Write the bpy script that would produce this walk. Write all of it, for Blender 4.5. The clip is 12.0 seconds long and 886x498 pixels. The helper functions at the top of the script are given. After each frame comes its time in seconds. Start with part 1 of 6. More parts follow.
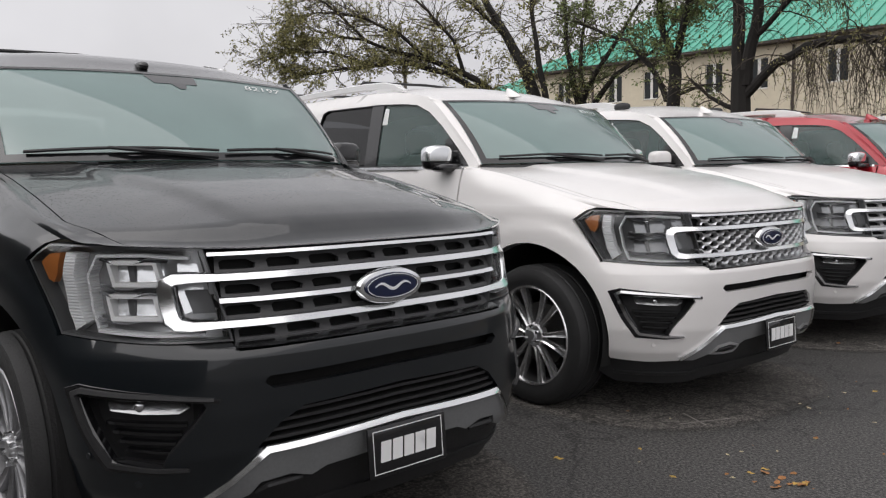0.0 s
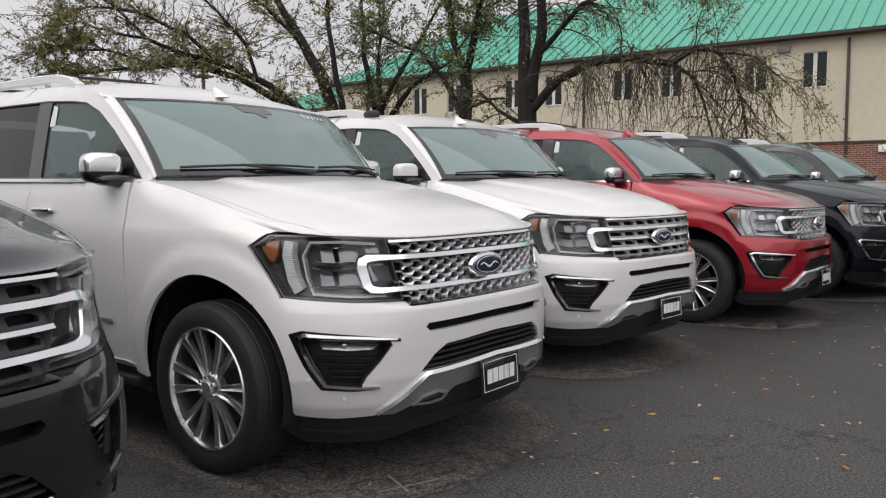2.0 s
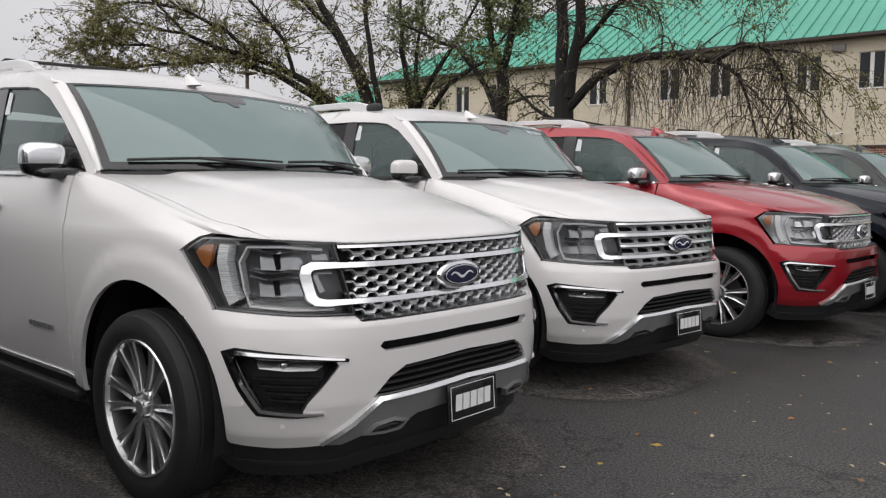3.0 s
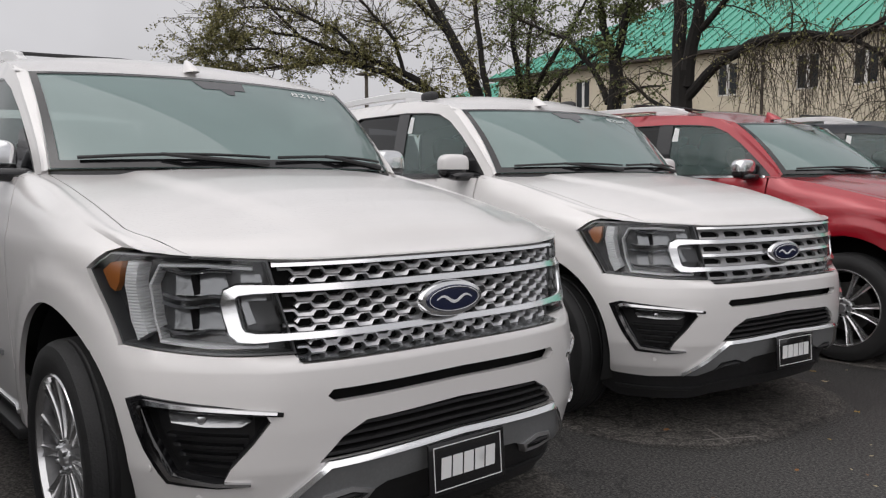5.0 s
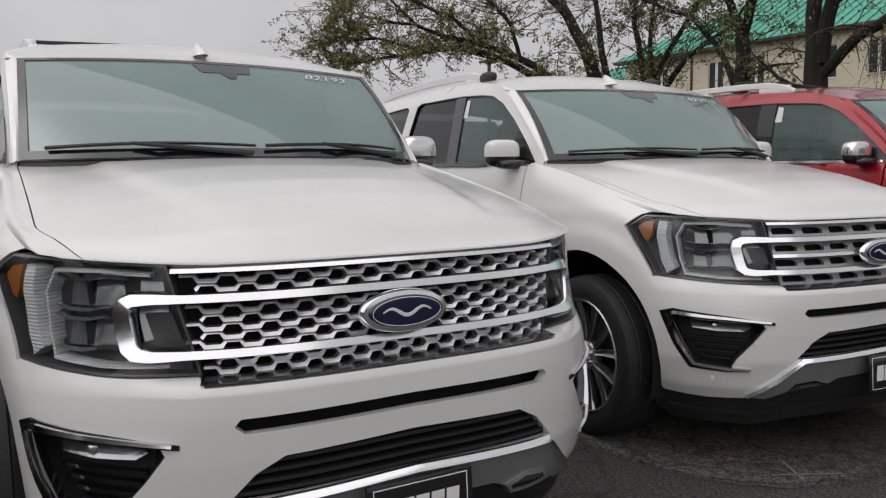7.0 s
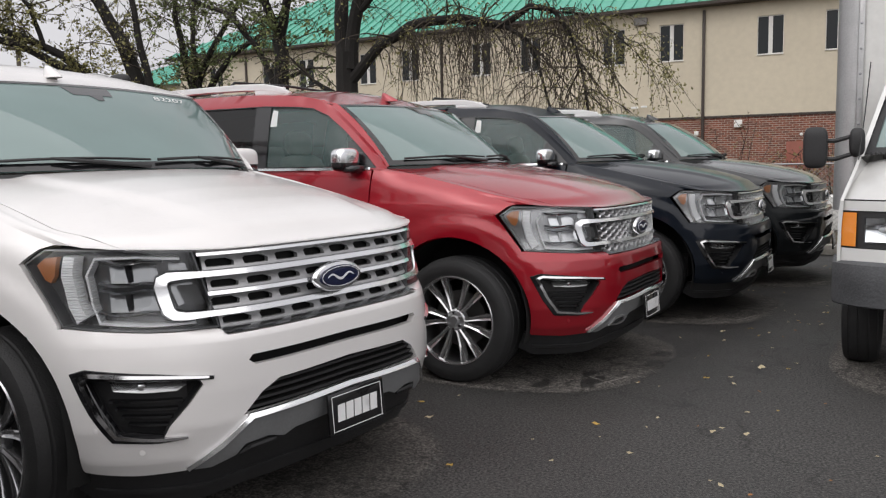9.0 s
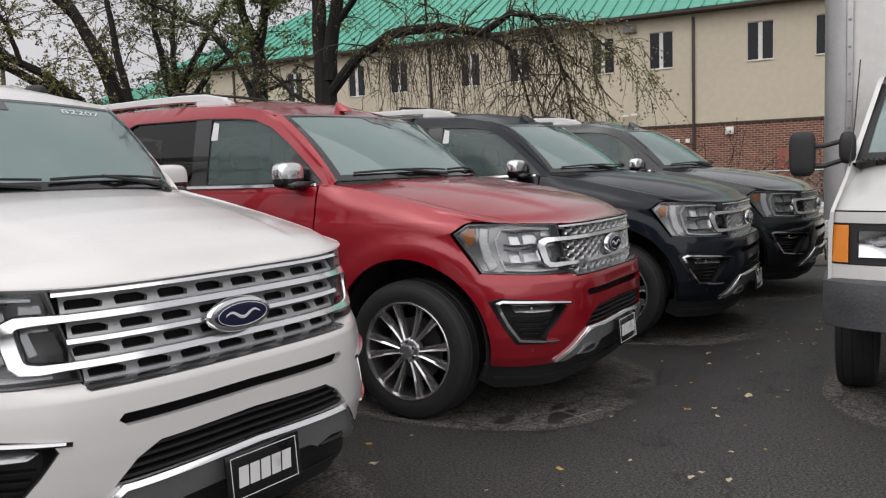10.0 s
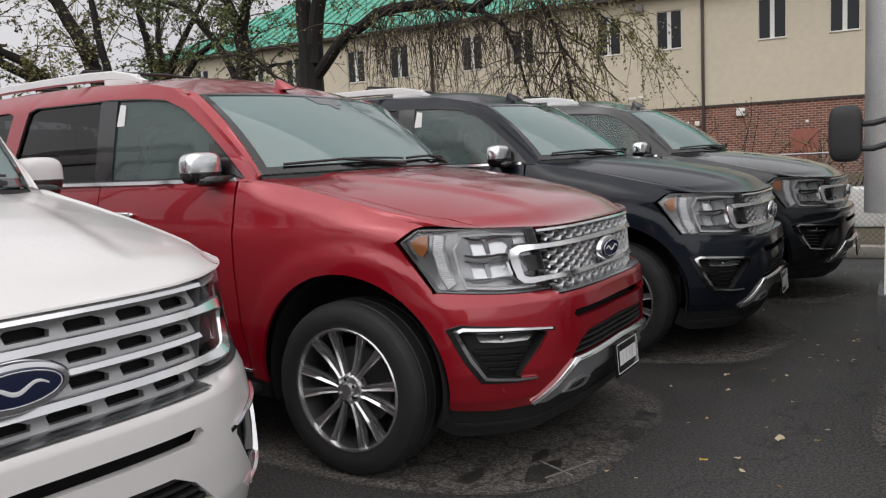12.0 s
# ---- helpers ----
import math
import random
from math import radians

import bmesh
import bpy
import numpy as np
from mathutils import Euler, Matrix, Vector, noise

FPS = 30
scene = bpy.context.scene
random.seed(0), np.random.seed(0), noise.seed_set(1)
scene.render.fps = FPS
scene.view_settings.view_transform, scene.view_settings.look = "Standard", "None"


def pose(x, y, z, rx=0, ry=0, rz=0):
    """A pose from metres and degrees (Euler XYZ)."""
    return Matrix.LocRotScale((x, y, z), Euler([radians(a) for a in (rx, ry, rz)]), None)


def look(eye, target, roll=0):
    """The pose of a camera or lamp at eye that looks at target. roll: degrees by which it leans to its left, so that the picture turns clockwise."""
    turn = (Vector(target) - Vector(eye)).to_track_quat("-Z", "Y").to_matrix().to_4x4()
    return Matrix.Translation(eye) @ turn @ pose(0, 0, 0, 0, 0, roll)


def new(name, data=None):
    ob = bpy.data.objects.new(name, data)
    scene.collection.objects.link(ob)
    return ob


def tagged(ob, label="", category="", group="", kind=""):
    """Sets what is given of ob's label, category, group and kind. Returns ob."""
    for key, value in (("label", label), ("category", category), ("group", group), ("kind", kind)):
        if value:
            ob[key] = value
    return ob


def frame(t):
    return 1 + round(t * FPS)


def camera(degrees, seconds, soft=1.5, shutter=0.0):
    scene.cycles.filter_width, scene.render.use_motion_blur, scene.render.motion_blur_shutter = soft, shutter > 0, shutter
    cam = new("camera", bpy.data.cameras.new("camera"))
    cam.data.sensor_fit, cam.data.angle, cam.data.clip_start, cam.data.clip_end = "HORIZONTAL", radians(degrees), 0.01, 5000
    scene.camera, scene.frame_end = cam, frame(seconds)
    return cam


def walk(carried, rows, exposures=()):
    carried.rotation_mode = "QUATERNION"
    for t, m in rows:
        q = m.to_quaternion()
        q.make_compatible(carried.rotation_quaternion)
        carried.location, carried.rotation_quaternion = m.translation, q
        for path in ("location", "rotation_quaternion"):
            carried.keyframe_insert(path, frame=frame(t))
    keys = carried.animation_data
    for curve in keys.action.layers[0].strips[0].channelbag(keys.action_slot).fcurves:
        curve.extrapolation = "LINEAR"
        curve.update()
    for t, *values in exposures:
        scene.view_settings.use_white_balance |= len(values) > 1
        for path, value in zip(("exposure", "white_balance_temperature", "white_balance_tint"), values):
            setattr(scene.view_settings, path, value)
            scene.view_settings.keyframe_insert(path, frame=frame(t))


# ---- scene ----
cam = camera(57.7, 12.0, soft=1.2)
# seconds, eye, yaw to the left of +y, pitch, roll
PATH = [
    (0, (3.375, -4.179, 1.335), 52.75, -5.17, -0.73),
    (0.5, (3.318, -3.959, 1.336), 47.9, -4.95, -0.95),
    (1, (3.337, -3.655, 1.344), 46.91, -4.79, -1.13),
    (1.5, (3.305, -3.408, 1.349), 45.96, -4.82, -0.74),
    (2, (3.243, -3.135, 1.358), 39.73, -4.55, -0.21),
    (2.5, (3.243, -2.801, 1.359), 41.82, -4.43, 0.2),
    (3, (3.192, -2.549, 1.357), 42.93, -4.63, 0.6),
    (3.5, (3.055, -2.318, 1.371), 44.54, -4.45, 0.08),
    (3.7, (3.022, -2.215, 1.365), 46.17, -4.49, 0.12),
    (5.5, (2.954, -1.416, 1.351), 53.45, -4.74, -0.2),
    (6, (2.971, -1.217, 1.346), 56.78, -4.7, -0.55),
    (6.5, (2.966, -1.068, 1.346), 62.06, -4.96, -1.46),
    (6.7, (2.931, -1.026, 1.348), 62.19, -5.28, -0.88),
    (8.3, (2.786, -0.328, 1.389), 43.69, -7.05, -1.04),
    (8.5, (2.788, -0.242, 1.393), 38.98, -7.38, -0.68),
    (9, (2.713, 0.016, 1.415), 31.44, -6.06, -1.09),
    (9.5, (2.682, 0.285, 1.416), 30.46, -4.89, -1.66),
    (10, (2.687, 0.571, 1.423), 31.17, -5.26, -2.01),
    (10.5, (2.617, 0.818, 1.424), 28.29, -5.66, -1.69),
    (11, (2.575, 1.083, 1.422), 26.52, -6.01, -2.57),
    (11.5, (2.535, 1.38, 1.425), 30.69, -6.02, -2.93),
    (12, (2.41, 1.582, 1.430), 31.84, -6.18, -2.72),
]


def ahead(eye, yaw, pitch):
    a, b = radians(yaw), radians(pitch)
    return (eye[0] - math.sin(a) * math.cos(b), eye[1] + math.cos(a) * math.cos(b), eye[2] + math.sin(b))


walk(cam, [(t, look(eye, ahead(eye, yaw, pitch), roll)) for t, eye, yaw, pitch, roll in PATH], [(0.0, 0.90), (2.5, 0.87), (3.7, 0.74), (5.5, 0.64), (6.5, 0.50), (8.5, 0.80), (9.0, 0.94), (9.5, 0.82), (10.5, 0.80), (11.0, 1.06), (11.5, 1.0), (12.0, 0.86)])

# ---- world, sun, exposure ----
world = bpy.data.worlds.new("world")
scene.world = world
world.use_nodes = True
wn = world.node_tree.nodes
wl = world.node_tree.links
sky = wn.new("ShaderNodeTexSky")
sky.sky_type = "NISHITA"
sky.sun_disc = False
sky.sun_elevation, sky.sun_rotation = radians(48), radians(200)
sky.air_density, sky.dust_density, sky.ozone_density = 1.0, 6.0, 1.0
grey = wn.new("ShaderNodeHueSaturation")
grey.inputs["Saturation"].default_value = 0.10
wl.new(sky.outputs[0], grey.inputs["Color"])
overcast = wn.new("ShaderNodeMix")
overcast.data_type = "RGBA"
overcast.inputs["Factor"].default_value = 0.78
overcast.inputs["B"].default_value = (4.0, 3.93, 4.1, 1)
wl.new(grey.outputs[0], overcast.inputs["A"])
cloud_at = wn.new("ShaderNodeTexCoord")
clouds = wn.new("ShaderNodeTexNoise")
clouds.inputs["Scale"].default_value, clouds.inputs["Detail"].default_value = 2.2, 5
wl.new(cloud_at.outputs["Generated"], clouds.inputs["Vector"])
cloud_ramp = wn.new("ShaderNodeMapRange")
cloud_ramp.inputs["From Min"].default_value, cloud_ramp.inputs["From Max"].default_value = 0.3, 0.7
cloud_ramp.inputs["To Min"].default_value, cloud_ramp.inputs["To Max"].default_value = 0.86, 1.14
wl.new(clouds.outputs["Fac"], cloud_ramp.inputs["Value"])
cloud_mix = wn.new("ShaderNodeVectorMath")
cloud_mix.operation = "SCALE"
wl.new(overcast.outputs["Result"], cloud_mix.inputs[0])
wl.new(cloud_ramp.outputs[0], cloud_mix.inputs["Scale"])
wl.new(cloud_mix.outputs[0], wn["Background"].inputs["Color"])
wn["Background"].inputs["Strength"].default_value = 0.10

sun = new("sun", bpy.data.lights.new("sun", "SUN"))
sun.data.energy, sun.data.angle, sun.data.color = 0.9, radians(110), (1.0, 0.96, 0.95)
sun.matrix_world = look((6, -9, 22), (0, 2, 0))

# ---- materials ----
MATS = {}


def material(name, color, rough=0.5, metal=0.0, coat=0.0, vary=0.0, scale=6.0, bump=0.0, bump_scale=60.0, spec=0.5, rough_vary=0.0, coat_rough=0.03, island=0.0):
    """A principled material with colour variation at two scales and a fine relief."""
    m = bpy.data.materials.new(name)
    m.use_nodes = True
    n, l = m.node_tree.nodes, m.node_tree.links
    b = n["Principled BSDF"]
    b.inputs["Base Color"].default_value = (*color, 1)
    b.inputs["Roughness"].default_value, b.inputs["Metallic"].default_value = rough, metal
    b.inputs["Specular IOR Level"].default_value = spec
    b.inputs["Coat Weight"].default_value, b.inputs["Coat Roughness"].default_value = coat, coat_rough
    at = n.new("ShaderNodeTexCoord")
    if vary or rough_vary:
        big, small = n.new("ShaderNodeTexNoise"), n.new("ShaderNodeTexNoise")
        big.inputs["Scale"].default_value, big.inputs["Detail"].default_value = scale, 4
        small.inputs["Scale"].default_value, small.inputs["Detail"].default_value = scale * 14, 6
        for t in (big, small):
            l.new(at.outputs["Object"], t.inputs["Vector"])
        both = n.new("ShaderNodeMath")
        both.operation = "ADD"
        l.new(big.outputs["Fac"], both.inputs[0])
        l.new(small.outputs["Fac"], both.inputs[1])
        if vary:
            ramp = n.new("ShaderNodeMapRange")
            ramp.inputs["From Min"].default_value, ramp.inputs["From Max"].default_value = 0.7, 1.3
            ramp.inputs["To Min"].default_value, ramp.inputs["To Max"].default_value = 1 - vary, 1 + vary
            l.new(both.outputs[0], ramp.inputs["Value"])
            mul = n.new("ShaderNodeVectorMath")
            mul.operation = "SCALE"
            mul.inputs[0].default_value = color
            l.new(ramp.outputs[0], mul.inputs["Scale"])
            out = mul.outputs[0]
            if island:
                geo, isl = n.new("ShaderNodeNewGeometry"), n.new("ShaderNodeMapRange")
                isl.inputs["To Min"].default_value, isl.inputs["To Max"].default_value = 1 - island, 1 + island
                l.new(geo.outputs["Random Per Island"], isl.inputs["Value"])
                mul2 = n.new("ShaderNodeVectorMath")
                mul2.operation = "SCALE"
                l.new(out, mul2.inputs[0])
                l.new(isl.outputs[0], mul2.inputs["Scale"])
                out = mul2.outputs[0]
            l.new(out, b.inputs["Base Color"])
        if rough_vary:
            rr = n.new("ShaderNodeMapRange")
            rr.inputs["From Min"].default_value, rr.inputs["From Max"].default_value = 0.7, 1.3
            rr.inputs["To Min"].default_value, rr.inputs["To Max"].default_value = rough * (1 - rough_vary), min(1, rough * (1 + rough_vary))
            l.new(both.outputs[0], rr.inputs["Value"])
            l.new(rr.outputs[0], b.inputs["Roughness"])
    if bump:
        t, k = n.new("ShaderNodeTexNoise"), n.new("ShaderNodeBump")
        t.inputs["Scale"].default_value, t.inputs["Detail"].default_value = bump_scale, 4
        l.new(at.outputs["Object"], t.inputs["Vector"])
        k.inputs["Strength"].default_value, k.inputs["Distance"].default_value = bump, 0.01
        l.new(t.outputs["Fac"], k.inputs["Height"])
        l.new(k.outputs[0], b.inputs["Normal"])
    MATS[name] = m
    return m


def paint(name, color, metal, rough, dirt_sheen=0.0, drops=0.25, spec=0.5, haze=0.03, coat=1.0):
    """Clear-coated car paint with flakes, a dusty film or painted sky sheen on what faces up, and rain drops."""
    m = material(name, color, rough, metal, coat=coat, spec=spec)
    n, l = m.node_tree.nodes, m.node_tree.links
    b = n["Principled BSDF"]
    at, geo = n.new("ShaderNodeTexCoord"), n.new("ShaderNodeNewGeometry")
    spots, film = n.new("ShaderNodeTexVoronoi"), n.new("ShaderNodeTexNoise")
    spots.inputs["Scale"].default_value = 95
    film.inputs["Scale"].default_value, film.inputs["Detail"].default_value = 3.5, 7
    l.new(at.outputs["Object"], spots.inputs["Vector"])
    l.new(at.outputs["Object"], film.inputs["Vector"])
    up = n.new("ShaderNodeSeparateXYZ")
    l.new(geo.outputs["Normal"], up.inputs[0])
    upr = n.new("ShaderNodeMapRange")
    upr.inputs["From Min"].default_value, upr.inputs["From Max"].default_value = 0.35, 0.95
    l.new(up.outputs["Z"], upr.inputs["Value"])
    dust = n.new("ShaderNodeMapRange")
    dust.inputs["From Min"].default_value, dust.inputs["From Max"].default_value = 0.42, 0.72
    dust.inputs["To Max"].default_value = dirt_sheen
    l.new(film.outputs["Fac"], dust.inputs["Value"])
    amount = n.new("ShaderNodeMath")
    amount.operation = "MULTIPLY"
    l.new(dust.outputs[0], amount.inputs[0])
    l.new(upr.outputs[0], amount.inputs[1])
    mix = n.new("ShaderNodeMix")
    mix.data_type = "RGBA"
    l.new(amount.outputs[0], mix.inputs["Factor"])
    mix.inputs["A"].default_value, mix.inputs["B"].default_value = (*color, 1), (0.34, 0.31, 0.29, 1)
    l.new(mix.outputs["Result"], b.inputs["Base Color"])
    cr = n.new("ShaderNodeMapRange")
    cr.inputs["To Min"].default_value, cr.inputs["To Max"].default_value = haze, 0.30
    l.new(amount.outputs[0], cr.inputs["Value"])
    l.new(cr.outputs[0], b.inputs["Coat Roughness"])
    drop = n.new("ShaderNodeMapRange")
    drop.inputs["From Min"].default_value, drop.inputs["From Max"].default_value = 0.0, 0.35
    drop.inputs["To Min"].default_value, drop.inputs["To Max"].default_value = 1.0, 0.0
    l.new(spots.outputs["Distance"], drop.inputs["Value"])
    few = n.new("ShaderNodeMath")
    few.operation = "MULTIPLY"
    l.new(drop.outputs[0], few.inputs[0])
    l.new(upr.outputs[0], few.inputs[1])
    k = n.new("ShaderNodeBump")
    k.inputs["Strength"].default_value, k.inputs["Distance"].default_value = drops, 0.003
    l.new(few.outputs[0], k.inputs["Height"])
    l.new(k.outputs[0], b.inputs["Coat Normal"])
    return m


def glass(name, tint, rough=0.02, ior=1.52):
    """A pane: mostly clear and tinted, with a mirror gloss that grows towards grazing views."""
    m = bpy.data.materials.new(name)
    m.use_nodes = True
    n, l = m.node_tree.nodes, m.node_tree.links
    n.remove(n["Principled BSDF"])
    clear, gloss, mix, fres = n.new("ShaderNodeBsdfTransparent"), n.new("ShaderNodeBsdfGlossy"), n.new("ShaderNodeMixShader"), n.new("ShaderNodeFresnel")
    clear.inputs["Color"].default_value = (*tint, 1)
    gloss.inputs["Roughness"].default_value = rough
    fres.inputs["IOR"].default_value = ior
    l.new(fres.outputs[0], mix.inputs[0])
    l.new(clear.outputs[0], mix.inputs[1])
    l.new(gloss.outputs[0], mix.inputs[2])
    l.new(mix.outputs[0], n["Material Output"].inputs["Surface"])
    MATS[name] = m
    return m



def sheen_glass(name, tint, haze, ior=1.52):
    """Glass with an uneven teal film: reflected sky painted in as diffuse colour, with some mist."""
    m = glass(name, tint, ior=ior)
    n, l = m.node_tree.nodes, m.node_tree.links
    mix = next(x for x in n if x.type == "MIX_SHADER")
    clear = next(x for x in n if x.type == "BSDF_TRANSPARENT")
    film, blend, cloud, at, amount = n.new("ShaderNodeBsdfDiffuse"), n.new("ShaderNodeMixShader"), n.new("ShaderNodeTexNoise"), n.new("ShaderNodeTexCoord"), n.new("ShaderNodeMapRange")
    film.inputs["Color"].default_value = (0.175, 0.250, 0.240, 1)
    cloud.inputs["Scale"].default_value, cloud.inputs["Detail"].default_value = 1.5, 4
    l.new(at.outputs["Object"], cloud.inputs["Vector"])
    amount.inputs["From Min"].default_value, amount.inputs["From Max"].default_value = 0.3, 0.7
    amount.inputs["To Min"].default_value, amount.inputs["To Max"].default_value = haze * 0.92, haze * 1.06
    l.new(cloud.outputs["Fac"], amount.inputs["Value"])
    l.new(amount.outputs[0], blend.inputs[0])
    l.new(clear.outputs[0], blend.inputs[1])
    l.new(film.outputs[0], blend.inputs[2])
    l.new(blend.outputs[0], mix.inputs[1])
    return m


WHITE = paint("pearl_white_paint", (0.74, 0.722, 0.712), 0.0, 0.32, dirt_sheen=0.10, haze=0.16)
# black: the dust tone also paints in sky reflected by the bonnet
BLACK = paint("black_paint", (0.004, 0.006, 0.008), 0.0, 0.3, dirt_sheen=0.07, drops=0.3, spec=0.3)
RED = paint("ruby_red_paint", (0.31, 0.003, 0.013), 0.3, 0.28, dirt_sheen=0.03, drops=0.4)
DARK = paint("dark_blue_black_paint", (0.006, 0.009, 0.015), 0.0, 0.3, dirt_sheen=0.03, spec=0.1, coat=0.45)
CHROME = material("chrome", (0.86, 0.87, 0.88), 0.17, 1.0, rough_vary=0.15, scale=3)
SATIN = material("satin_silver", (0.50, 0.50, 0.51), 0.34, 0.85, vary=0.05)
SKID = material("grey_skid_plate", (0.27, 0.275, 0.28), 0.4, 0.45, vary=0.08)
RIM = material("polished_alloy", (0.68, 0.68, 0.685), 0.20, 0.9, vary=0.03, scale=3, rough_vary=0.1)
RIM_DARK = material("dark_alloy", (0.34, 0.34, 0.35), 0.18, 0.9, vary=0.04, scale=3)
# rim metal darkened to paint the shade between and behind the spokes
WELL = material("shaded_rim_well", (0.15, 0.15, 0.153), 0.36, 0.8, vary=0.15)
DISC = material("dark_brake_disc", (0.06, 0.058, 0.056), 0.5, 0.5, vary=0.1)
PLASTIC = material("black_plastic", (0.016, 0.016, 0.017), 0.55, vary=0.2, bump=0.15, bump_scale=400)
GLOSS_BLACK = material("gloss_black_plastic", (0.008, 0.008, 0.009), 0.12, coat=0.5)
RUBBER = material("tyre_rubber", (0.015, 0.015, 0.0155), 0.7, vary=0.25, scale=9, bump=0.3, bump_scale=120)
# near-black fill: the shade inside openings and underneath is put into the colour
SHADE = material("black_shade_fill", (0.006, 0.006, 0.006), 0.9)
LAMP_BODY = material("lamp_housing", (0.10, 0.101, 0.103), 0.25, 0.5)
LAMP_CHROME = material("lamp_reflector", (0.75, 0.76, 0.78), 0.12, 1.0)
LIGHT_BAR = material("frosted_light_bar", (0.86, 0.87, 0.88), 0.3, 0.0)
ribs, rib_at, rib_bump = (LIGHT_BAR.node_tree.nodes.new(k) for k in ("ShaderNodeTexWave", "ShaderNodeTexCoord", "ShaderNodeBump"))
ribs.bands_direction = "Z"
ribs.inputs["Scale"].default_value = 34
rib_bump.inputs["Strength"].default_value, rib_bump.inputs["Distance"].default_value = 0.7, 0.004
LIGHT_BAR.node_tree.links.new(rib_at.outputs["Object"], ribs.inputs["Vector"])
LIGHT_BAR.node_tree.links.new(ribs.outputs["Fac"], rib_bump.inputs["Height"])
LIGHT_BAR.node_tree.links.new(rib_bump.outputs[0], LIGHT_BAR.node_tree.nodes["Principled BSDF"].inputs["Normal"])
SMOKED = material("smoked_lamp_rim", (0.085, 0.087, 0.09), 0.3, coat=0.4)
AMBER = material("amber_reflector", (0.36, 0.125, 0.03), 0.3, coat=0.6)
BLUE = material("dark_blue_enamel", (0.006, 0.011, 0.045), 0.2, coat=0.8)
PALE = material("white_enamel", (0.78, 0.78, 0.78), 0.35)
PAPER = material("paper_sticker", (0.72, 0.73, 0.72), 0.6, vary=0.05, scale=30)
YELLOW_GREEN = material("yellow_green_sticker", (0.45, 0.55, 0.16), 0.5)
LINING = material("grey_lining", (0.26, 0.25, 0.235), 0.85, vary=0.1)
LEATHER = material("dark_leather", (0.07, 0.066, 0.06), 0.5, vary=0.15, bump=0.2)
BEIGE = material("beige_leather", (0.33, 0.29, 0.24), 0.55, vary=0.1, bump=0.2)
# nearly opaque film: its teal-grey paints the sky's reflection on the screen
GLASS = sheen_glass("sky_sheen_windscreen", (0.78, 0.90, 0.85), 0.92, 1.95)
TINT = glass("dark_tinted_glass", (0.06, 0.063, 0.067))
SIDE_GLASS = sheen_glass("sky_sheen_side_glass", (0.60, 0.72, 0.67), 0.34)
LENS = glass("clear_lens", (0.95, 0.96, 0.97))


# ---- asphalt: coarse stone grain, damp patches, fine cracks ----
def asphalt(name, dark, light, rough):
    m = bpy.data.materials.new(name)
    m.use_nodes = True
    n, l = m.node_tree.nodes, m.node_tree.links
    b = n["Principled BSDF"]
    at = n.new("ShaderNodeTexCoord")
    grain, patchy, crack = n.new("ShaderNodeTexNoise"), n.new("ShaderNodeTexNoise"), n.new("ShaderNodeTexVoronoi")
    grain.inputs["Scale"].default_value, grain.inputs["Detail"].default_value = 70, 8
    patchy.inputs["Scale"].default_value, patchy.inputs["Detail"].default_value = 0.55, 6
    crack.feature = "DISTANCE_TO_EDGE"
    crack.inputs["Scale"].default_value = 0.35
    wobble, sum_ = n.new("ShaderNodeTexNoise"), n.new("ShaderNodeVectorMath")
    wobble.inputs["Scale"].default_value, wobble.inputs["Detail"].default_value = 3.0, 5
    sum_.operation = "ADD"
    for t in (grain, patchy, wobble):
        l.new(at.outputs["Object"], t.inputs["Vector"])
    l.new(at.outputs["Object"], sum_.inputs[0])
    l.new(wobble.outputs["Color"], sum_.inputs[1])
    l.new(sum_.outputs[0], crack.inputs["Vector"])
    ramp = n.new("ShaderNodeMapRange")
    ramp.inputs["From Min"].default_value, ramp.inputs["From Max"].default_value = 0.40, 0.62
    l.new(grain.outputs["Fac"], ramp.inputs["Value"])
    mix = n.new("ShaderNodeMix")
    mix.data_type = "RGBA"
    mix.inputs["A"].default_value, mix.inputs["B"].default_value = (*dark, 1), (*light, 1)
    l.new(ramp.outputs[0], mix.inputs["Factor"])
    tone = n.new("ShaderNodeMapRange")
    tone.inputs["From Min"].default_value, tone.inputs["From Max"].default_value = 0.3, 0.7
    tone.inputs["To Min"].default_value, tone.inputs["To Max"].default_value = 0.72, 1.28
    l.new(patchy.outputs["Fac"], tone.inputs["Value"])
    # fine stone grain, and a tone that gets darker towards the fence
    pebble, fleck = n.new("ShaderNodeTexNoise"), n.new("ShaderNodeMapRange")
    pebble.inputs["Scale"].default_value, pebble.inputs["Detail"].default_value, pebble.inputs["Roughness"].default_value = 110, 6, 0.8
    l.new(at.outputs["Object"], pebble.inputs["Vector"])
    fleck.inputs["From Min"].default_value, fleck.inputs["From Max"].default_value = 0.40, 0.62
    fleck.inputs["To Min"].default_value, fleck.inputs["To Max"].default_value = 0.35, 1.75
    l.new(pebble.outputs["Fac"], fleck.inputs["Value"])
    along, fence_tone, y_shift, sway = n.new("ShaderNodeSeparateXYZ"), n.new("ShaderNodeMapRange"), n.new("ShaderNodeMath"), n.new("ShaderNodeMath")
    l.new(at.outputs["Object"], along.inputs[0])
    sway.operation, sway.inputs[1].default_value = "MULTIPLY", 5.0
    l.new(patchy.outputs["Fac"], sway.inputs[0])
    y_shift.operation = "ADD"
    l.new(along.outputs["Y"], y_shift.inputs[0])
    l.new(sway.outputs[0], y_shift.inputs[1])
    fence_tone.inputs["From Min"].default_value, fence_tone.inputs["From Max"].default_value = 3.5, 7.5
    fence_tone.inputs["To Min"].default_value, fence_tone.inputs["To Max"].default_value = 1.12, 0.78
